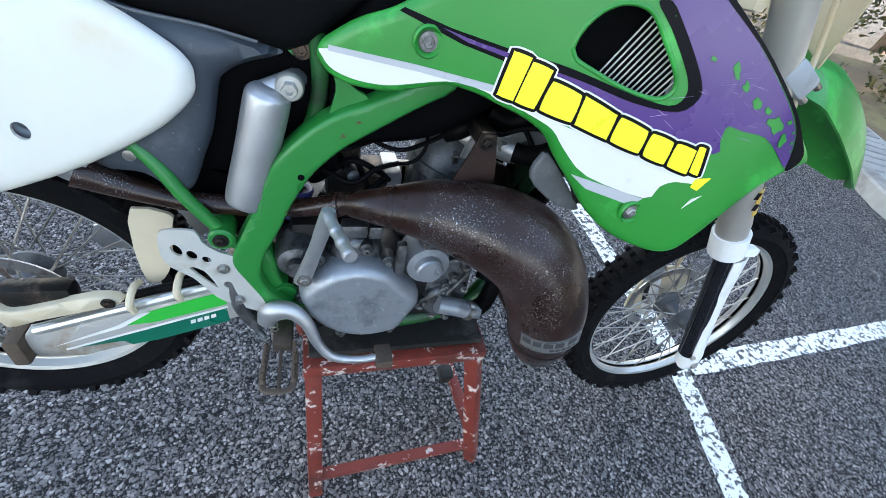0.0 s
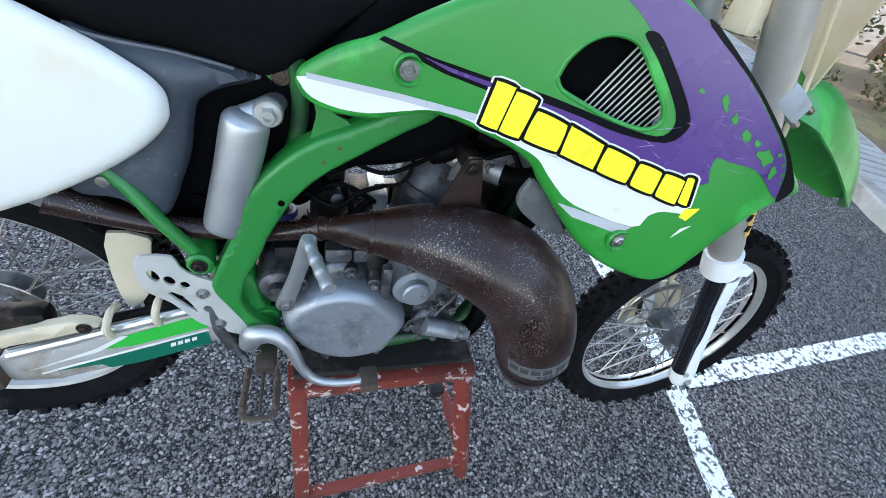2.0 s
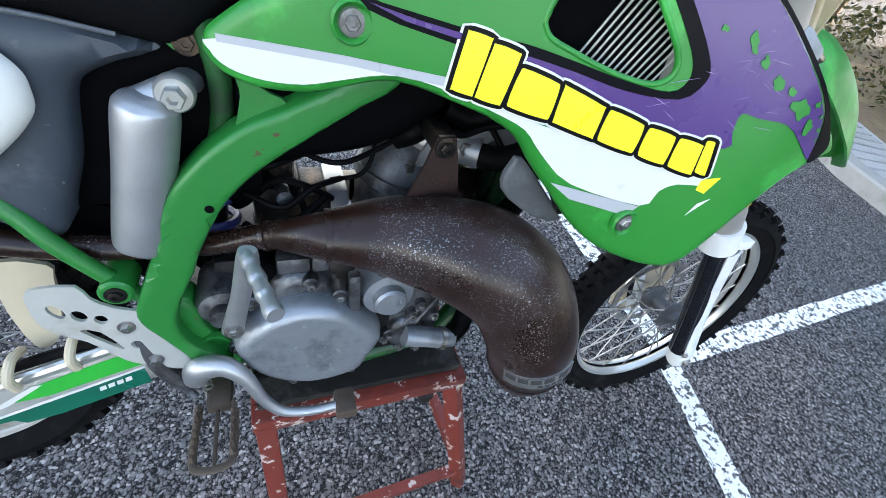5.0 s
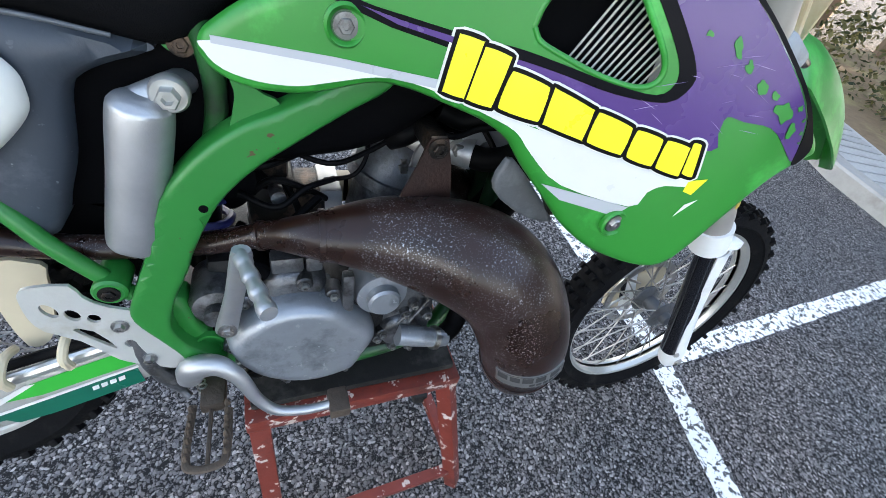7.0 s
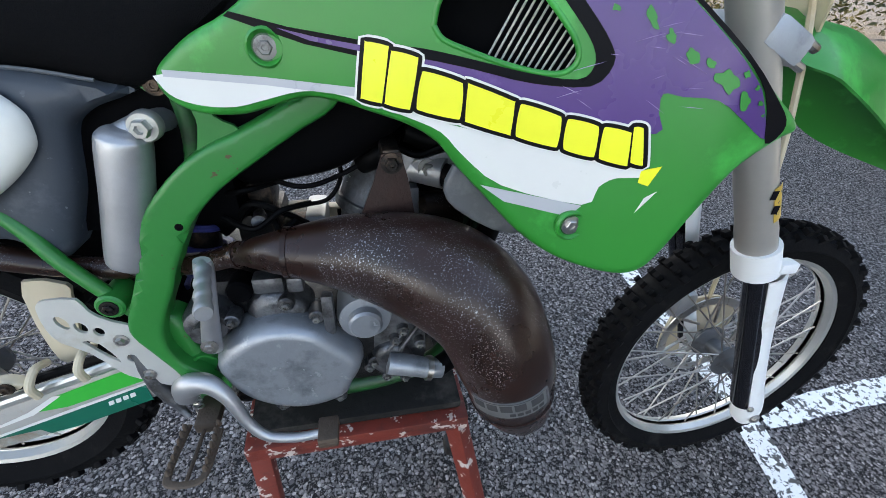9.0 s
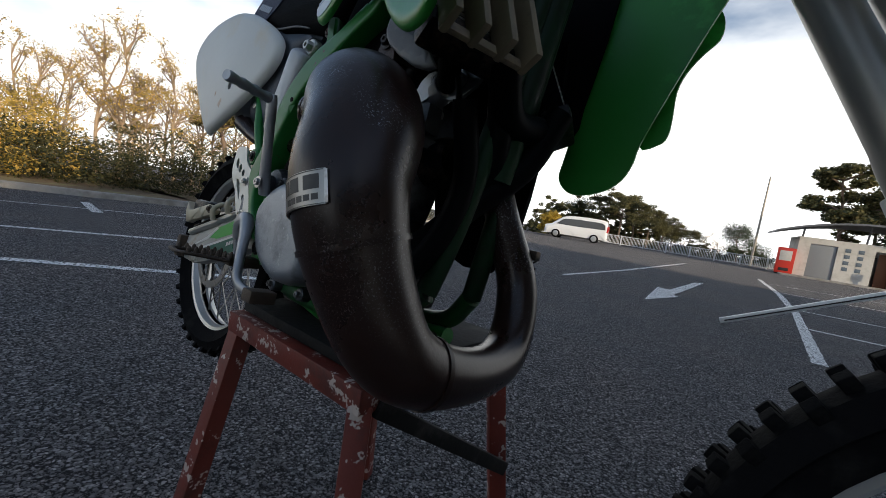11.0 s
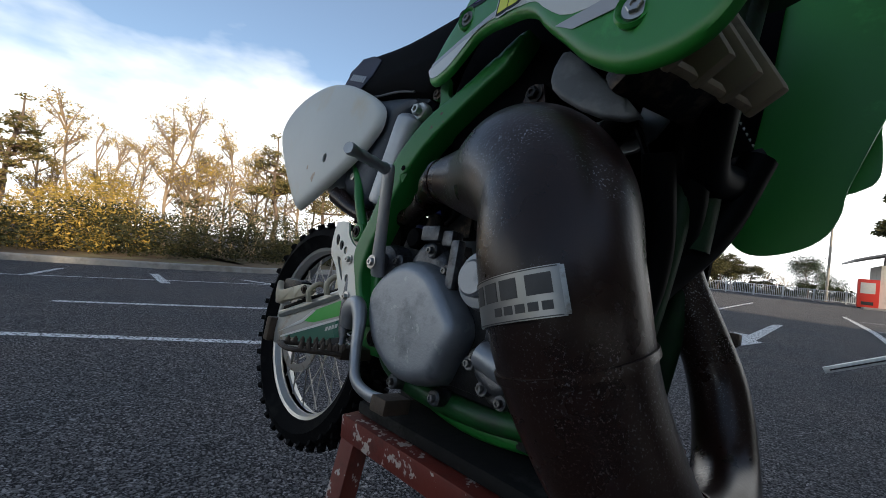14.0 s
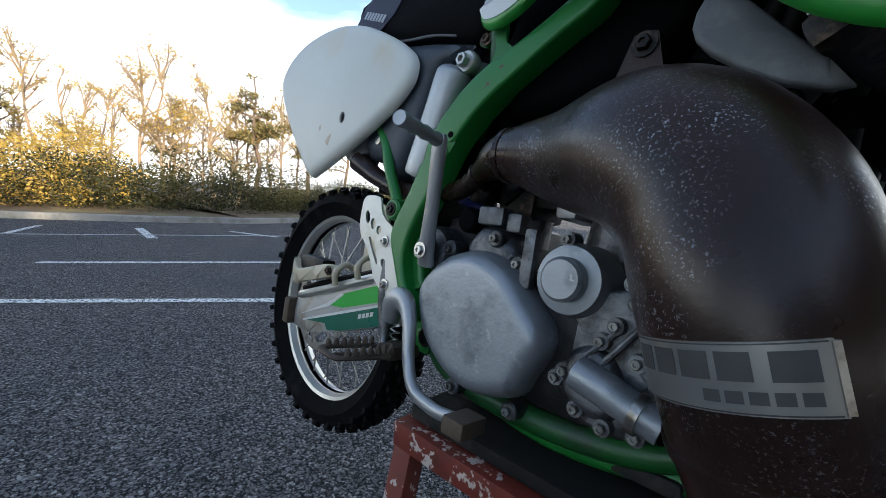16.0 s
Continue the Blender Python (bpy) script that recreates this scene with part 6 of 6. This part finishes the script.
def leaves(centres, radius, per, size, rng, stretch=(1, 1, 0.6)):
    """Clumps of small pointed leaves round the given centres."""
    g = np.random.RandomState(rng.randrange(1 << 30))
    n = len(centres) * per
    c = np.repeat(np.array(centres, float), per, axis=0)
    u = g.normal(size=(n, 3))
    u *= (radius * g.random_sample(n) ** 0.4 / (np.linalg.norm(u, axis=1) + 1e-6))[:, None]
    p = c + u * np.array(stretch)
    a = g.normal(size=(n, 3)) * (1, 1, 0.6)
    a /= np.linalg.norm(a, axis=1)[:, None] + 1e-6
    b = np.cross(a, g.normal(size=(n, 3)))
    b /= np.linalg.norm(b, axis=1)[:, None] + 1e-6
    s = (size * g.uniform(0.6, 1.4, n))[:, None]
    return np.stack([p - a * s, p + b * s * 0.45, p + a * s, p - b * s * 0.45], 1).reshape(-1, 3), n


def leaf_object(name, vf, mat, parent=None, kind=""):
    me = bpy.data.meshes.new(name)
    co, n = vf
    me.vertices.add(4 * n)
    me.vertices.foreach_set("co", co.astype(np.float32).ravel())
    me.loops.add(4 * n)
    me.loops.foreach_set("vertex_index", np.arange(4 * n, dtype=np.int32))
    me.polygons.add(n)
    me.polygons.foreach_set("loop_start", np.arange(0, 4 * n, 4, dtype=np.int32))
    me.update(calc_edges=True)
    me.materials.append(mat)
    ob = new(name, me)
    if parent:
        ob.parent = parent
    return ob


def tree(x, y, height, crown, style, seed, label, base=0.08, far=False):
    """A tapered trunk with limbs and twigs and a crown of many leaf clumps. style: pine, bare, dense."""
    rng = random.Random(seed)
    t = new("tree")
    t.location = (x, y, base)
    tagged(t, label, "tree")
    lean = np.array([rng.uniform(-0.12, 0.12), rng.uniform(-0.12, 0.12), 1.0])
    r0 = height * (0.021 if style != "bare" else 0.015)
    trunk = [np.array([0, 0, -0.1])]
    for i in range(1, 7):
        trunk.append(lean * height * 0.93 * i / 6 + np.array([rng.uniform(-1, 1), rng.uniform(-1, 1), 0]) * height * 0.02)
    bm = tube([(*p, r0 * (1 - 0.13 * i)) for i, p in enumerate(trunk)], segs=9, n=4)
    tips = []
    n = {"pine": 13, "bare": 16, "dense": 16}[style]
    for k in range(n):
        f = rng.uniform({"dense": 0.25, "pine": 0.38, "bare": 0.14}[style], 0.98)
        i = min(int(f * 6), 5)
        p0 = trunk[i] + (trunk[i + 1] - trunk[i]) * (f * 6 - i)
        a = k * 2.4 + rng.uniform(-0.4, 0.4)
        reach = crown * (1.15 - 0.6 * f) * rng.uniform(0.45 if style == "bare" else 0.7, 1.15)
        rise = height * (rng.uniform(0.10, 0.26) if style == "bare" else rng.uniform(0.0, 0.09))
        p2 = p0 + np.array([math.cos(a) * reach, math.sin(a) * reach, rise])
        p1 = (p0 + p2) / 2 + np.array([rng.uniform(-1, 1), rng.uniform(-1, 1), rng.uniform(-0.5, 1)]) * reach * 0.12
        tube([(*p0, r0 * 0.50), (*p1, r0 * 0.32), (*p2, r0 * 0.12)], segs=6, n=4, bm=bm)
        tips += [p2, (p1 + p2) / 2]
        for _ in range(9 if style == "bare" else 3):
            q0 = p0 + (p2 - p0) * rng.uniform(0.4, 0.95)
            q1 = q0 + np.array([rng.uniform(-1, 1), rng.uniform(-1, 1), rng.uniform(0.1, 1.0)]) * reach * 0.42
            tube([(*q0, r0 * 0.16), (*((q0 + q1) / 2 + reach * 0.04), r0 * 0.12), (*q1, r0 * 0.05)], segs=4, n=2, bm=bm)
            tips.append(q1)
    tips.append(trunk[-1])
    finish("trunk", bm, M_BAREBARK if style == "bare" else M_BARK, t)
    if style == "bare":
        vf = leaves([p for p in tips if rng.random() < 0.6], crown * 0.17, 15, height * 0.0085, rng)
        leaf_object("crown", vf, M_GOLD, t)
    elif style == "pine":
        vf = leaves(tips, crown * 0.26, 110 if far else 52, height * (0.018 if far else 0.0115), rng, (1, 1, 0.40))
        leaf_object("crown", vf, M_FARPINE if far else M_PINE, t)
    elif style == "dense":
        vf = leaves(tips, crown * 0.46, 150 if x > 0 else 95, height * 0.016, rng, (1, 1, 0.8))
        leaf_object("crown", vf, M_DARKLEAF, t)
    return t


EYE = Vector((0.72, -0.51, 0.70))


def polar(az, dist):
    az = 2.25 + 1.0464 * (az - 1.0)
    return EYE.x - dist * math.sin(radians(az)), EYE.y + dist * math.cos(radians(az))


# the row across the car park: heading to the left of +y, distance, top, crown, style
for i, (az, dist, top, crown, style) in enumerate((
        (87.5, 15.0, 3.9, 0.8, "pine"), (84.5, 17.0, 3.6, 0.9, "bare"), (82.0, 16.0, 3.8, 0.9, "bare"), (79.5, 16.0, 3.3, 0.8, "bare"),
        (77.0, 15.0, 3.0, 0.9, "bare"), (74.5, 15.5, 4.1, 1.1, "bare"), (73.0, 16.0, 4.2, 1.2, "bare"), (70.5, 18.0, 3.6, 0.9, "bare"),
        (68.0, 17.0, 4.1, 1.2, "bare"), (65.5, 18.5, 4.0, 1.2, "bare"), (63.5, 17.5, 4.9, 1.2, "pine"), (61.0, 19.0, 4.2, 1.2, "bare"),
        (58.0, 20.0, 4.8, 1.4, "pine"), (54.0, 22.0, 4.6, 1.4, "pine"), (90.5, 16.0, 3.8, 1.0, "bare"), (94.0, 16.5, 4.4, 1.2, "pine"), (98.0, 17.0, 4.2, 1.2, "bare"),
        (71.8, 21.0, 3.9, 1.0, "pine"), (83.2, 18.5, 3.3, 1.0, "bare"), (78.2, 18.5, 3.6, 1.1, "bare"), (72.2, 18.0, 3.8, 1.2, "bare"), (69.2, 19.5, 3.8, 1.2, "bare"), (64.6, 20.0, 4.0, 1.2, "bare"), (62.2, 20.0, 3.9, 1.2, "bare"), (59.5, 21.0, 4.3, 1.3, "bare"), (95.8, 18.0, 3.6, 1.0, "bare"), (80.5, 21.0, 4.3, 1.0, "bare"), (66.5, 22.0, 4.6, 1.2, "bare"))):
    x, y = polar(az, dist)
    tree(x, y, top, crown, style, 40 + i, {"pine": "tall pine with golden sunlit needles behind the hedge", "bare": "thin bare tree with few golden leaves"}[style])

# far trees behind the fence and the kiosk
for i, (az, dist, top, crown, style) in enumerate((
        (17.5, 50, 5.0, 2.2, "pine"), (15.2, 48, 5.4, 2.2, "pine"), (13.6, 52, 5.8, 2.4, "pine"), (12.0, 55, 4.6, 2.2, "pine"), (10.6, 57, 4.0, 2.0, "pine"), (9.4, 58, 3.5, 1.9, "pine"), (7.9, 60, 3.0, 1.8, "pine"), (19.8, 52, 4.6, 2.0, "dense"),
        (10.4, 62, 2.9, 1.8, "dense"), (3.2, 56, 3.9, 1.6, "dense"), (1.6, 60, 2.6, 1.4, "dense"), (-4.6, 44, 9.0, 2.6, "pine"), (-6.8, 46, 8.0, 2.8, "pine"),
        (-9.6, 44, 7.0, 2.6, "dense"), (8.6, 64, 2.6, 1.8, "bare"), (6.4, 64, 2.7, 1.8, "bare"), (5.0, 66, 2.4, 1.8, "bare"))):
    x, y = polar(az, dist)
    tree(x, y, top, crown, style, 80 + i, {"pine": "distant pine with a ragged crown", "bare": "distant tree with thin golden leaves", "dense": "distant dark evergreen tree"}[style], base=0.0, far=True)

# trees beyond the pavement, the row run on out of view to shade the car park from the low sun
for i in range(17):
    tree(8.6 + 0.9 * (i % 3), -19.0 + 1.75 * i, 5.3 + 0.3 * (i % 4), 2.0, "dense", 120 + i, "dense dark evergreen tree beside the pavement")


def hedge(name, line, depth, low, high, clumps, per, size, mat, label, seed):
    rng = random.Random(seed)
    cs = []
    p = np.array(line, float)
    seg = np.linalg.norm(np.diff(p, axis=0), axis=1)
    for _ in range(clumps):
        k = rng.choices(range(len(seg)), weights=seg)[0]
        c = p[k] + (p[k + 1] - p[k]) * rng.random()
        d = (p[k + 1] - p[k]) / seg[k]
        c = c + np.array([-d[1], d[0]]) * rng.uniform(0, depth)
        wave = 0.75 + 0.35 * noise.noise((c[0] * 0.6, c[1] * 0.6, seed)) + 0.5 * noise.noise((c[0] * 0.25, c[1] * 0.45, seed + 9.3))
        cs.append((c[0], c[1], rng.uniform(low, high) * wave + 0.05))
    vf = leaves(cs, 0.30, per, size, rng, (1, 1, 0.8))
    ob = leaf_object(name, vf, mat)
    return tagged(ob, label, "hedge", kind="stuff")


hedge("hedge_west", [(-11.4, -8.0), (-10.7, -3.0), (-9.9, 0.4), (-9.6, 2.4), (-10.4, 6.2), (-13.7, 12.0), (-17.0, 20.0)], 3.4, 0.05, 1.22, 2300, 50, 0.034, M_HEDGE, "ragged dark green and brown shrubs along the kerb", 3)
hedge("shrubs_gold", [(-11.2, -6.0), (-10.6, -2.2), (-10.0, 0.4), (-10.2, 1.6)], 3.0, 0.1, 1.7, 420, 46, 0.034, M_GOLD, "golden brown shrubs among the hedge", 4)
hedge("hedge_east", [(7.2, 12.0), (6.4, 5.0), (5.6, 2.0), (5.0, -1.0), (4.95, -15.0)], 1.9, 0.02, 1.15, 330, 60, 0.040, M_EASTLEAF, "ragged evergreen and golden shrubs beside the pavement", 5)
# unseen belt added to block the low sun from the car park
hedge("unseen_tree_belt_east", [(23.8, 0.5), (23.5, -8.0), (22.5, -34.0)], -3.0, 4.2, 9.3, 2400, 46, 0.18, M_DARKLEAF, "unseen belt of tall dark evergreens added to keep the low sun off the car park", 8)
hedge("shrubs_far", [polar(24, 44), polar(17, 52), polar(9, 58), polar(0, 60), polar(-12, 52)], 3.0, 0.1, 1.5, 700, 22, 0.16, M_HEDGE, "low dark shrubs behind the fence", 6)
hedge("trees_far", [polar(24, 48), polar(20, 50), polar(15, 54), polar(10.5, 58)], 4.0, 0.3, 4.0, 520, 46, 0.17, M_FARPINE, "far bank of dark pines and golden shrubs", 9)
hedge("shrubs_yellow", [polar(24.5, 38), polar(21.8, 38)], 1.5, 0.5, 2.1, 70, 40, 0.10, M_YELLOWLEAF, "bright yellow autumn shrub beside the van", 7)

# ---- fence ----
M_FENCE = material("white_fence_paint", (0.62, 0.63, 0.64), 0.5, vary=0.08)
fence = new("fence")
tagged(fence, "low white steel railing fence at the far side", "fence")
fa, fb = Vector((*polar(17.2, 45), 0)), Vector((*polar(-1.2, 47), 0))
fdir = (fb - fa).normalized()
fl = (fb - fa).length
frot = fdir.to_track_quat('X', 'Z').to_matrix().to_4x4()
fence.matrix_world = Matrix.Translation(fa) @ frot
for z in (0.12, 0.92):
    part("rail", boxes(((0, -0.02, z), (fl, 0.02, z + 0.05)), bevel=0.006), M_FENCE, fence)
post0 = slat0 = None
k = 0
while k * 2.0 <= fl:
    if post0 is None:
        post0 = part("post", boxes(((-0.04, -0.04, 0), (0.04, 0.04, 1.02)), bevel=0.006), M_FENCE, fence)
    else:
        share(post0, "post", fence, Matrix.Translation((k * 2.0, 0, 0)))
    k += 1
k = 0
while 0.2 + k * 0.125 <= fl - 0.1 and k < 120:
    if slat0 is None:
        slat0 = part("slat", boxes(((-0.018, -0.012, 0.16), (0.018, 0.012, 0.93))), M_FENCE, fence)
        slat0.location = (0.2, 0, 0)
    else:
        share(slat0, "slat", fence, Matrix.Translation((0.2 + k * 0.125, 0, 0)))
    k += 1

# ---- van ----
M_VANWHITE = material("white_car_paint", (0.72, 0.74, 0.76), 0.25, vary=0.02, coat=0.6)
M_GLASSDARK = material("tinted_car_glass", (0.02, 0.024, 0.028), 0.08, vary=0.1, coat=0.5)
M_DARKTRIM = material("dark_trim", (0.02, 0.02, 0.02), 0.5)
M_REDLAMP = material("red_lamp_glass", (0.45, 0.02, 0.02), 0.2, vary=0.1)


def van(at, turn):
    v = new("van")
    v.matrix_world = Matrix.Translation((*at, 0)) @ Matrix.Rotation(turn, 4, 'Z')
    tagged(v, "white minivan parked at the far side of the car park", "van")
    side = [(-2.45, 0.35), (-2.45, 0.80), (-2.36, 0.98), (-1.95, 1.10), (-1.25, 1.62), (-0.9, 1.80), (-0.3, 1.90), (1.2, 1.93), (2.1, 1.88), (2.36, 1.70), (2.45, 1.1), (2.45, 0.40), (2.3, 0.28), (-2.3, 0.28)]
    part("body", sheet(side, flat_y(-0.92), 1.84, edge=0.10, edge_width=0.35, smooth=2, step=0.15), M_VANWHITE, v)
    win = [(-1.55, 1.13), (-1.1, 1.52), (-0.85, 1.62), (0.2, 1.68), (1.9, 1.66), (2.2, 1.52), (2.26, 1.14), (0.0, 1.10)]
    for s in (-1, 1):
        part("side_window", sheet(win, flat_y(-0.932 if s < 0 else 0.932), 0.03, smooth=1, step=0.2), M_GLASSDARK, v, "dark tinted side glass")
    ws = part("windscreen", boxes(((-0.02, -0.70, -0.36), (0.02, 0.70, 0.36)), bevel=0.01), M_GLASSDARK, v)
    ws.location, ws.rotation_euler = (-1.62, 0, 1.38), (0, radians(52), 0)
    part("rear_window", boxes(((2.40, -0.7, 1.15), (2.45, 0.7, 1.65)), bevel=0.01), M_GLASSDARK, v)
    for s in (-1, 1):
        part("tail_lamp", boxes(((2.36, s * 0.84 - 0.06, 0.95), (2.47, s * 0.84 + 0.06, 1.45)), bevel=0.02), M_REDLAMP, v)
        part("headlight", boxes(((-2.46, s * 0.68 - 0.2, 0.78), (-2.30, s * 0.68 + 0.2, 0.92)), bevel=0.03), M_FENCE, v)
    for x in (-1.5, 1.5):
        for s in (-1, 1):
            w = part("wheel", lathe([(0.0, -0.11), (0.24, -0.11), (0.33, -0.09), (0.345, 0.0), (0.33, 0.09), (0.24, 0.11), (0.0, 0.11)], segs=28), M_RUBBER, v, "black car tyre")
            w.location = (x, s * 0.83, 0.345)
            part("hubcap", lathe([(0.0, -0.03), (0.10, -0.035), (0.22, -0.012), (0.22, 0.0)], segs=20), M_ALU, w).location = (0, s * 0.11, 0)
    part("sill", boxes(((-2.2, -0.90, 0.22), (2.2, 0.90, 0.32)), bevel=0.02), M_DARKTRIM, v)
    return v


van(polar(20.0, 36.5), radians(16))

# ---- kiosk ----
M_WALL = material("pale_concrete_wall", (0.50, 0.49, 0.46), 0.8, vary=0.08, grain=8, stain=(0.40, 0.39, 0.36), stain_scale=1.5)
M_ROOF = material("grey_roof_sheet", (0.14, 0.145, 0.155), 0.45, metal=0.4, vary=0.15)
M_DOORGREY = material("grey_steel_door", (0.20, 0.215, 0.23), 0.5, vary=0.1)
M_GLASSBLOCK = material("blue_grey_glass_block", (0.12, 0.15, 0.18), 0.15, vary=0.2)
M_WOODDOOR = material("brown_wood", (0.18, 0.07, 0.03), 0.6, vary=0.3)


def kiosk(at, turn):
    k = new("kiosk")
    k.matrix_world = Matrix.Translation((*at, 0)) @ Matrix.Rotation(turn, 4, 'Z') @ Matrix.Diagonal((1.4, 1.15, 1.12, 1.0))
    tagged(k, "small concrete restroom kiosk under a curved grey roof", "building")
    w, d, h, th = 4.9, 3.0, 2.45, 0.18
    front = [((0, 0, 0), (0.45, th, h)), ((0.45, 0, 2.1), (1.45, th, h)), ((1.45, 0, 0), (2.75, th, h)), ((2.75, 0, 2.1), (3.45, th, h)), ((3.45, 0, 0), (w, th, h))]
    part("front_wall", boxes(*front), M_WALL, k, smooth=False)
    part("side_wall", boxes(((0, th, 0), (th, d, h))), M_WALL, k, smooth=False)
    part("side_wall", boxes(((w - th, th, 0), (w, d, h))), M_WALL, k, smooth=False)
    part("back_wall", boxes(((th, d - th, 0), (w - th, d, h))), M_WALL, k, smooth=False)
    part("door", boxes(((0.46, 0.06, 0.02), (1.44, 0.11, 2.08)), bevel=0.008), M_DOORGREY, k, "grey steel door")
    part("inner_door", boxes(((3.0, 0.6, 0.02), (3.45, 0.66, 2.0)), bevel=0.008), M_WOODDOOR, k)
    blk = None
    for cx in (1.72, 2.18, 3.95, 4.25):
        for r in range(4 if cx < 3 else 2):
            m = Matrix.Translation((cx, 0, 0.75 + 0.36 * r + (0.55 if cx > 3 else 0)))
            if blk is None:
                blk = part("glass_block", boxes(((0, -0.015, 0), (0.2, 0.01, 0.22)), bevel=0.01), M_GLASSBLOCK, k)
                blk.matrix_basis = m
            else:
                share(blk, "glass_block", k, m)
    bm = bmesh.new()
    prev = None
    for i in range(17):
        t = i / 16
        x = -1.0 + 7.6 * t
        z = 2.55 + 0.95 * (1 - ((t - 0.5) / 0.5) ** 2) - 0.15 * t
        row = [bm.verts.new((x, yy, z + dz)) for yy, dz in ((-1.0, 0), (-1.0, 0.10), (d + 0.4, 0.10), (d + 0.4, 0))]
        if prev:
            for a in range(4):
                bm.faces.new((prev[a], prev[(a + 1) % 4], row[(a + 1) % 4], row[a]))
        else:
            bm.faces.new(row)
        prev = row
    bm.faces.new(prev[::-1])
    bmesh.ops.recalc_face_normals(bm, faces=bm.faces)
    part("roof", bm, M_ROOF, k, "curved grey metal roof")
    for x in (0.1, 2.4, 4.7):
        part("roof_prop", tube([(x, 0.1, h), (x, -0.1, 2.55 + 0.95 * (1 - (((x + 1) / 7.6 - 0.5) / 0.5) ** 2) - 0.1)], 0.04, smooth=False), M_ROOF, k)
    part("sign_post", boxes(((4.05, -0.9, 0), (4.11, -0.84, 0.9)), ((3.98, -0.92, 0.9), (4.18, -0.82, 1.3))), M_FENCE, k, "white notice on a post")
    part("plinth", boxes(((-0.6, -1.3, 0), (w + 1.0, -0.02, 0.10)), bevel=0.01), M_KERB, k, "pale concrete step")
    return k


kx, ky = polar(-1.6, 37.5)
kiosk((kx, ky), radians(8))
M_REDMACHINE = material("red_enamel", (0.50, 0.035, 0.02), 0.35, vary=0.06)
vm = new("vending_machine")
vm.matrix_world = Matrix.Translation((*polar(-0.85, 37.2), 0)) @ Matrix.Rotation(radians(4), 4, 'Z')
tagged(vm, "red vending machine beside the kiosk wall", "vending machine")
part("cabinet", boxes(((-0.48, -0.35, 0.08), (0.48, 0.35, 1.83)), bevel=0.03), M_REDMACHINE, vm)
part("display", boxes(((-0.36, -0.362, 0.95), (0.30, -0.352, 1.62)), bevel=0.004), M_WALL, vm, "pale display window")
part("hatch", boxes(((-0.30, -0.362, 0.25), (0.25, -0.352, 0.45)), bevel=0.004), M_DARKTRIM, vm)
part("foot", boxes(((-0.44, -0.30, 0.0), (0.44, 0.30, 0.08))), M_DARKTRIM, vm)

pole = part("lamp_post", tube([(0, 0, 0, 0.11), (0.05, 0, 4.0, 0.09), (0.10, 0, 8.6, 0.06)], segs=12), material("pole_concrete", (0.42, 0.38, 0.32), 0.7, vary=0.1), None)
pole.location = (*polar(1.9, 50), 0)
tagged(pole, "tall slim concrete utility pole behind the fence", "pole")

# the light alloy bar that lies propped on the asphalt
bar = new("barrier_bar")
tagged(bar, "pale alloy channel bar propped up from the asphalt", "bar")
M_BARM = material("pale_alloy_bar", (0.62, 0.63, 0.63), 0.4, metal=0.3, vary=0.08)
part("beam", leg((0.33, 4.70, 0.03), (2.77, 4.9, 1.22), 0.055), M_BARM, bar)
part("groove", leg((0.37, 4.672, 0.045), (2.77, 4.872, 1.217), 0.012), M_DARKTRIM, bar)
part("support_post", boxes(((2.71, 4.85, 0.0), (2.81, 4.95, 1.20)), bevel=0.01), M_BARM, bar)
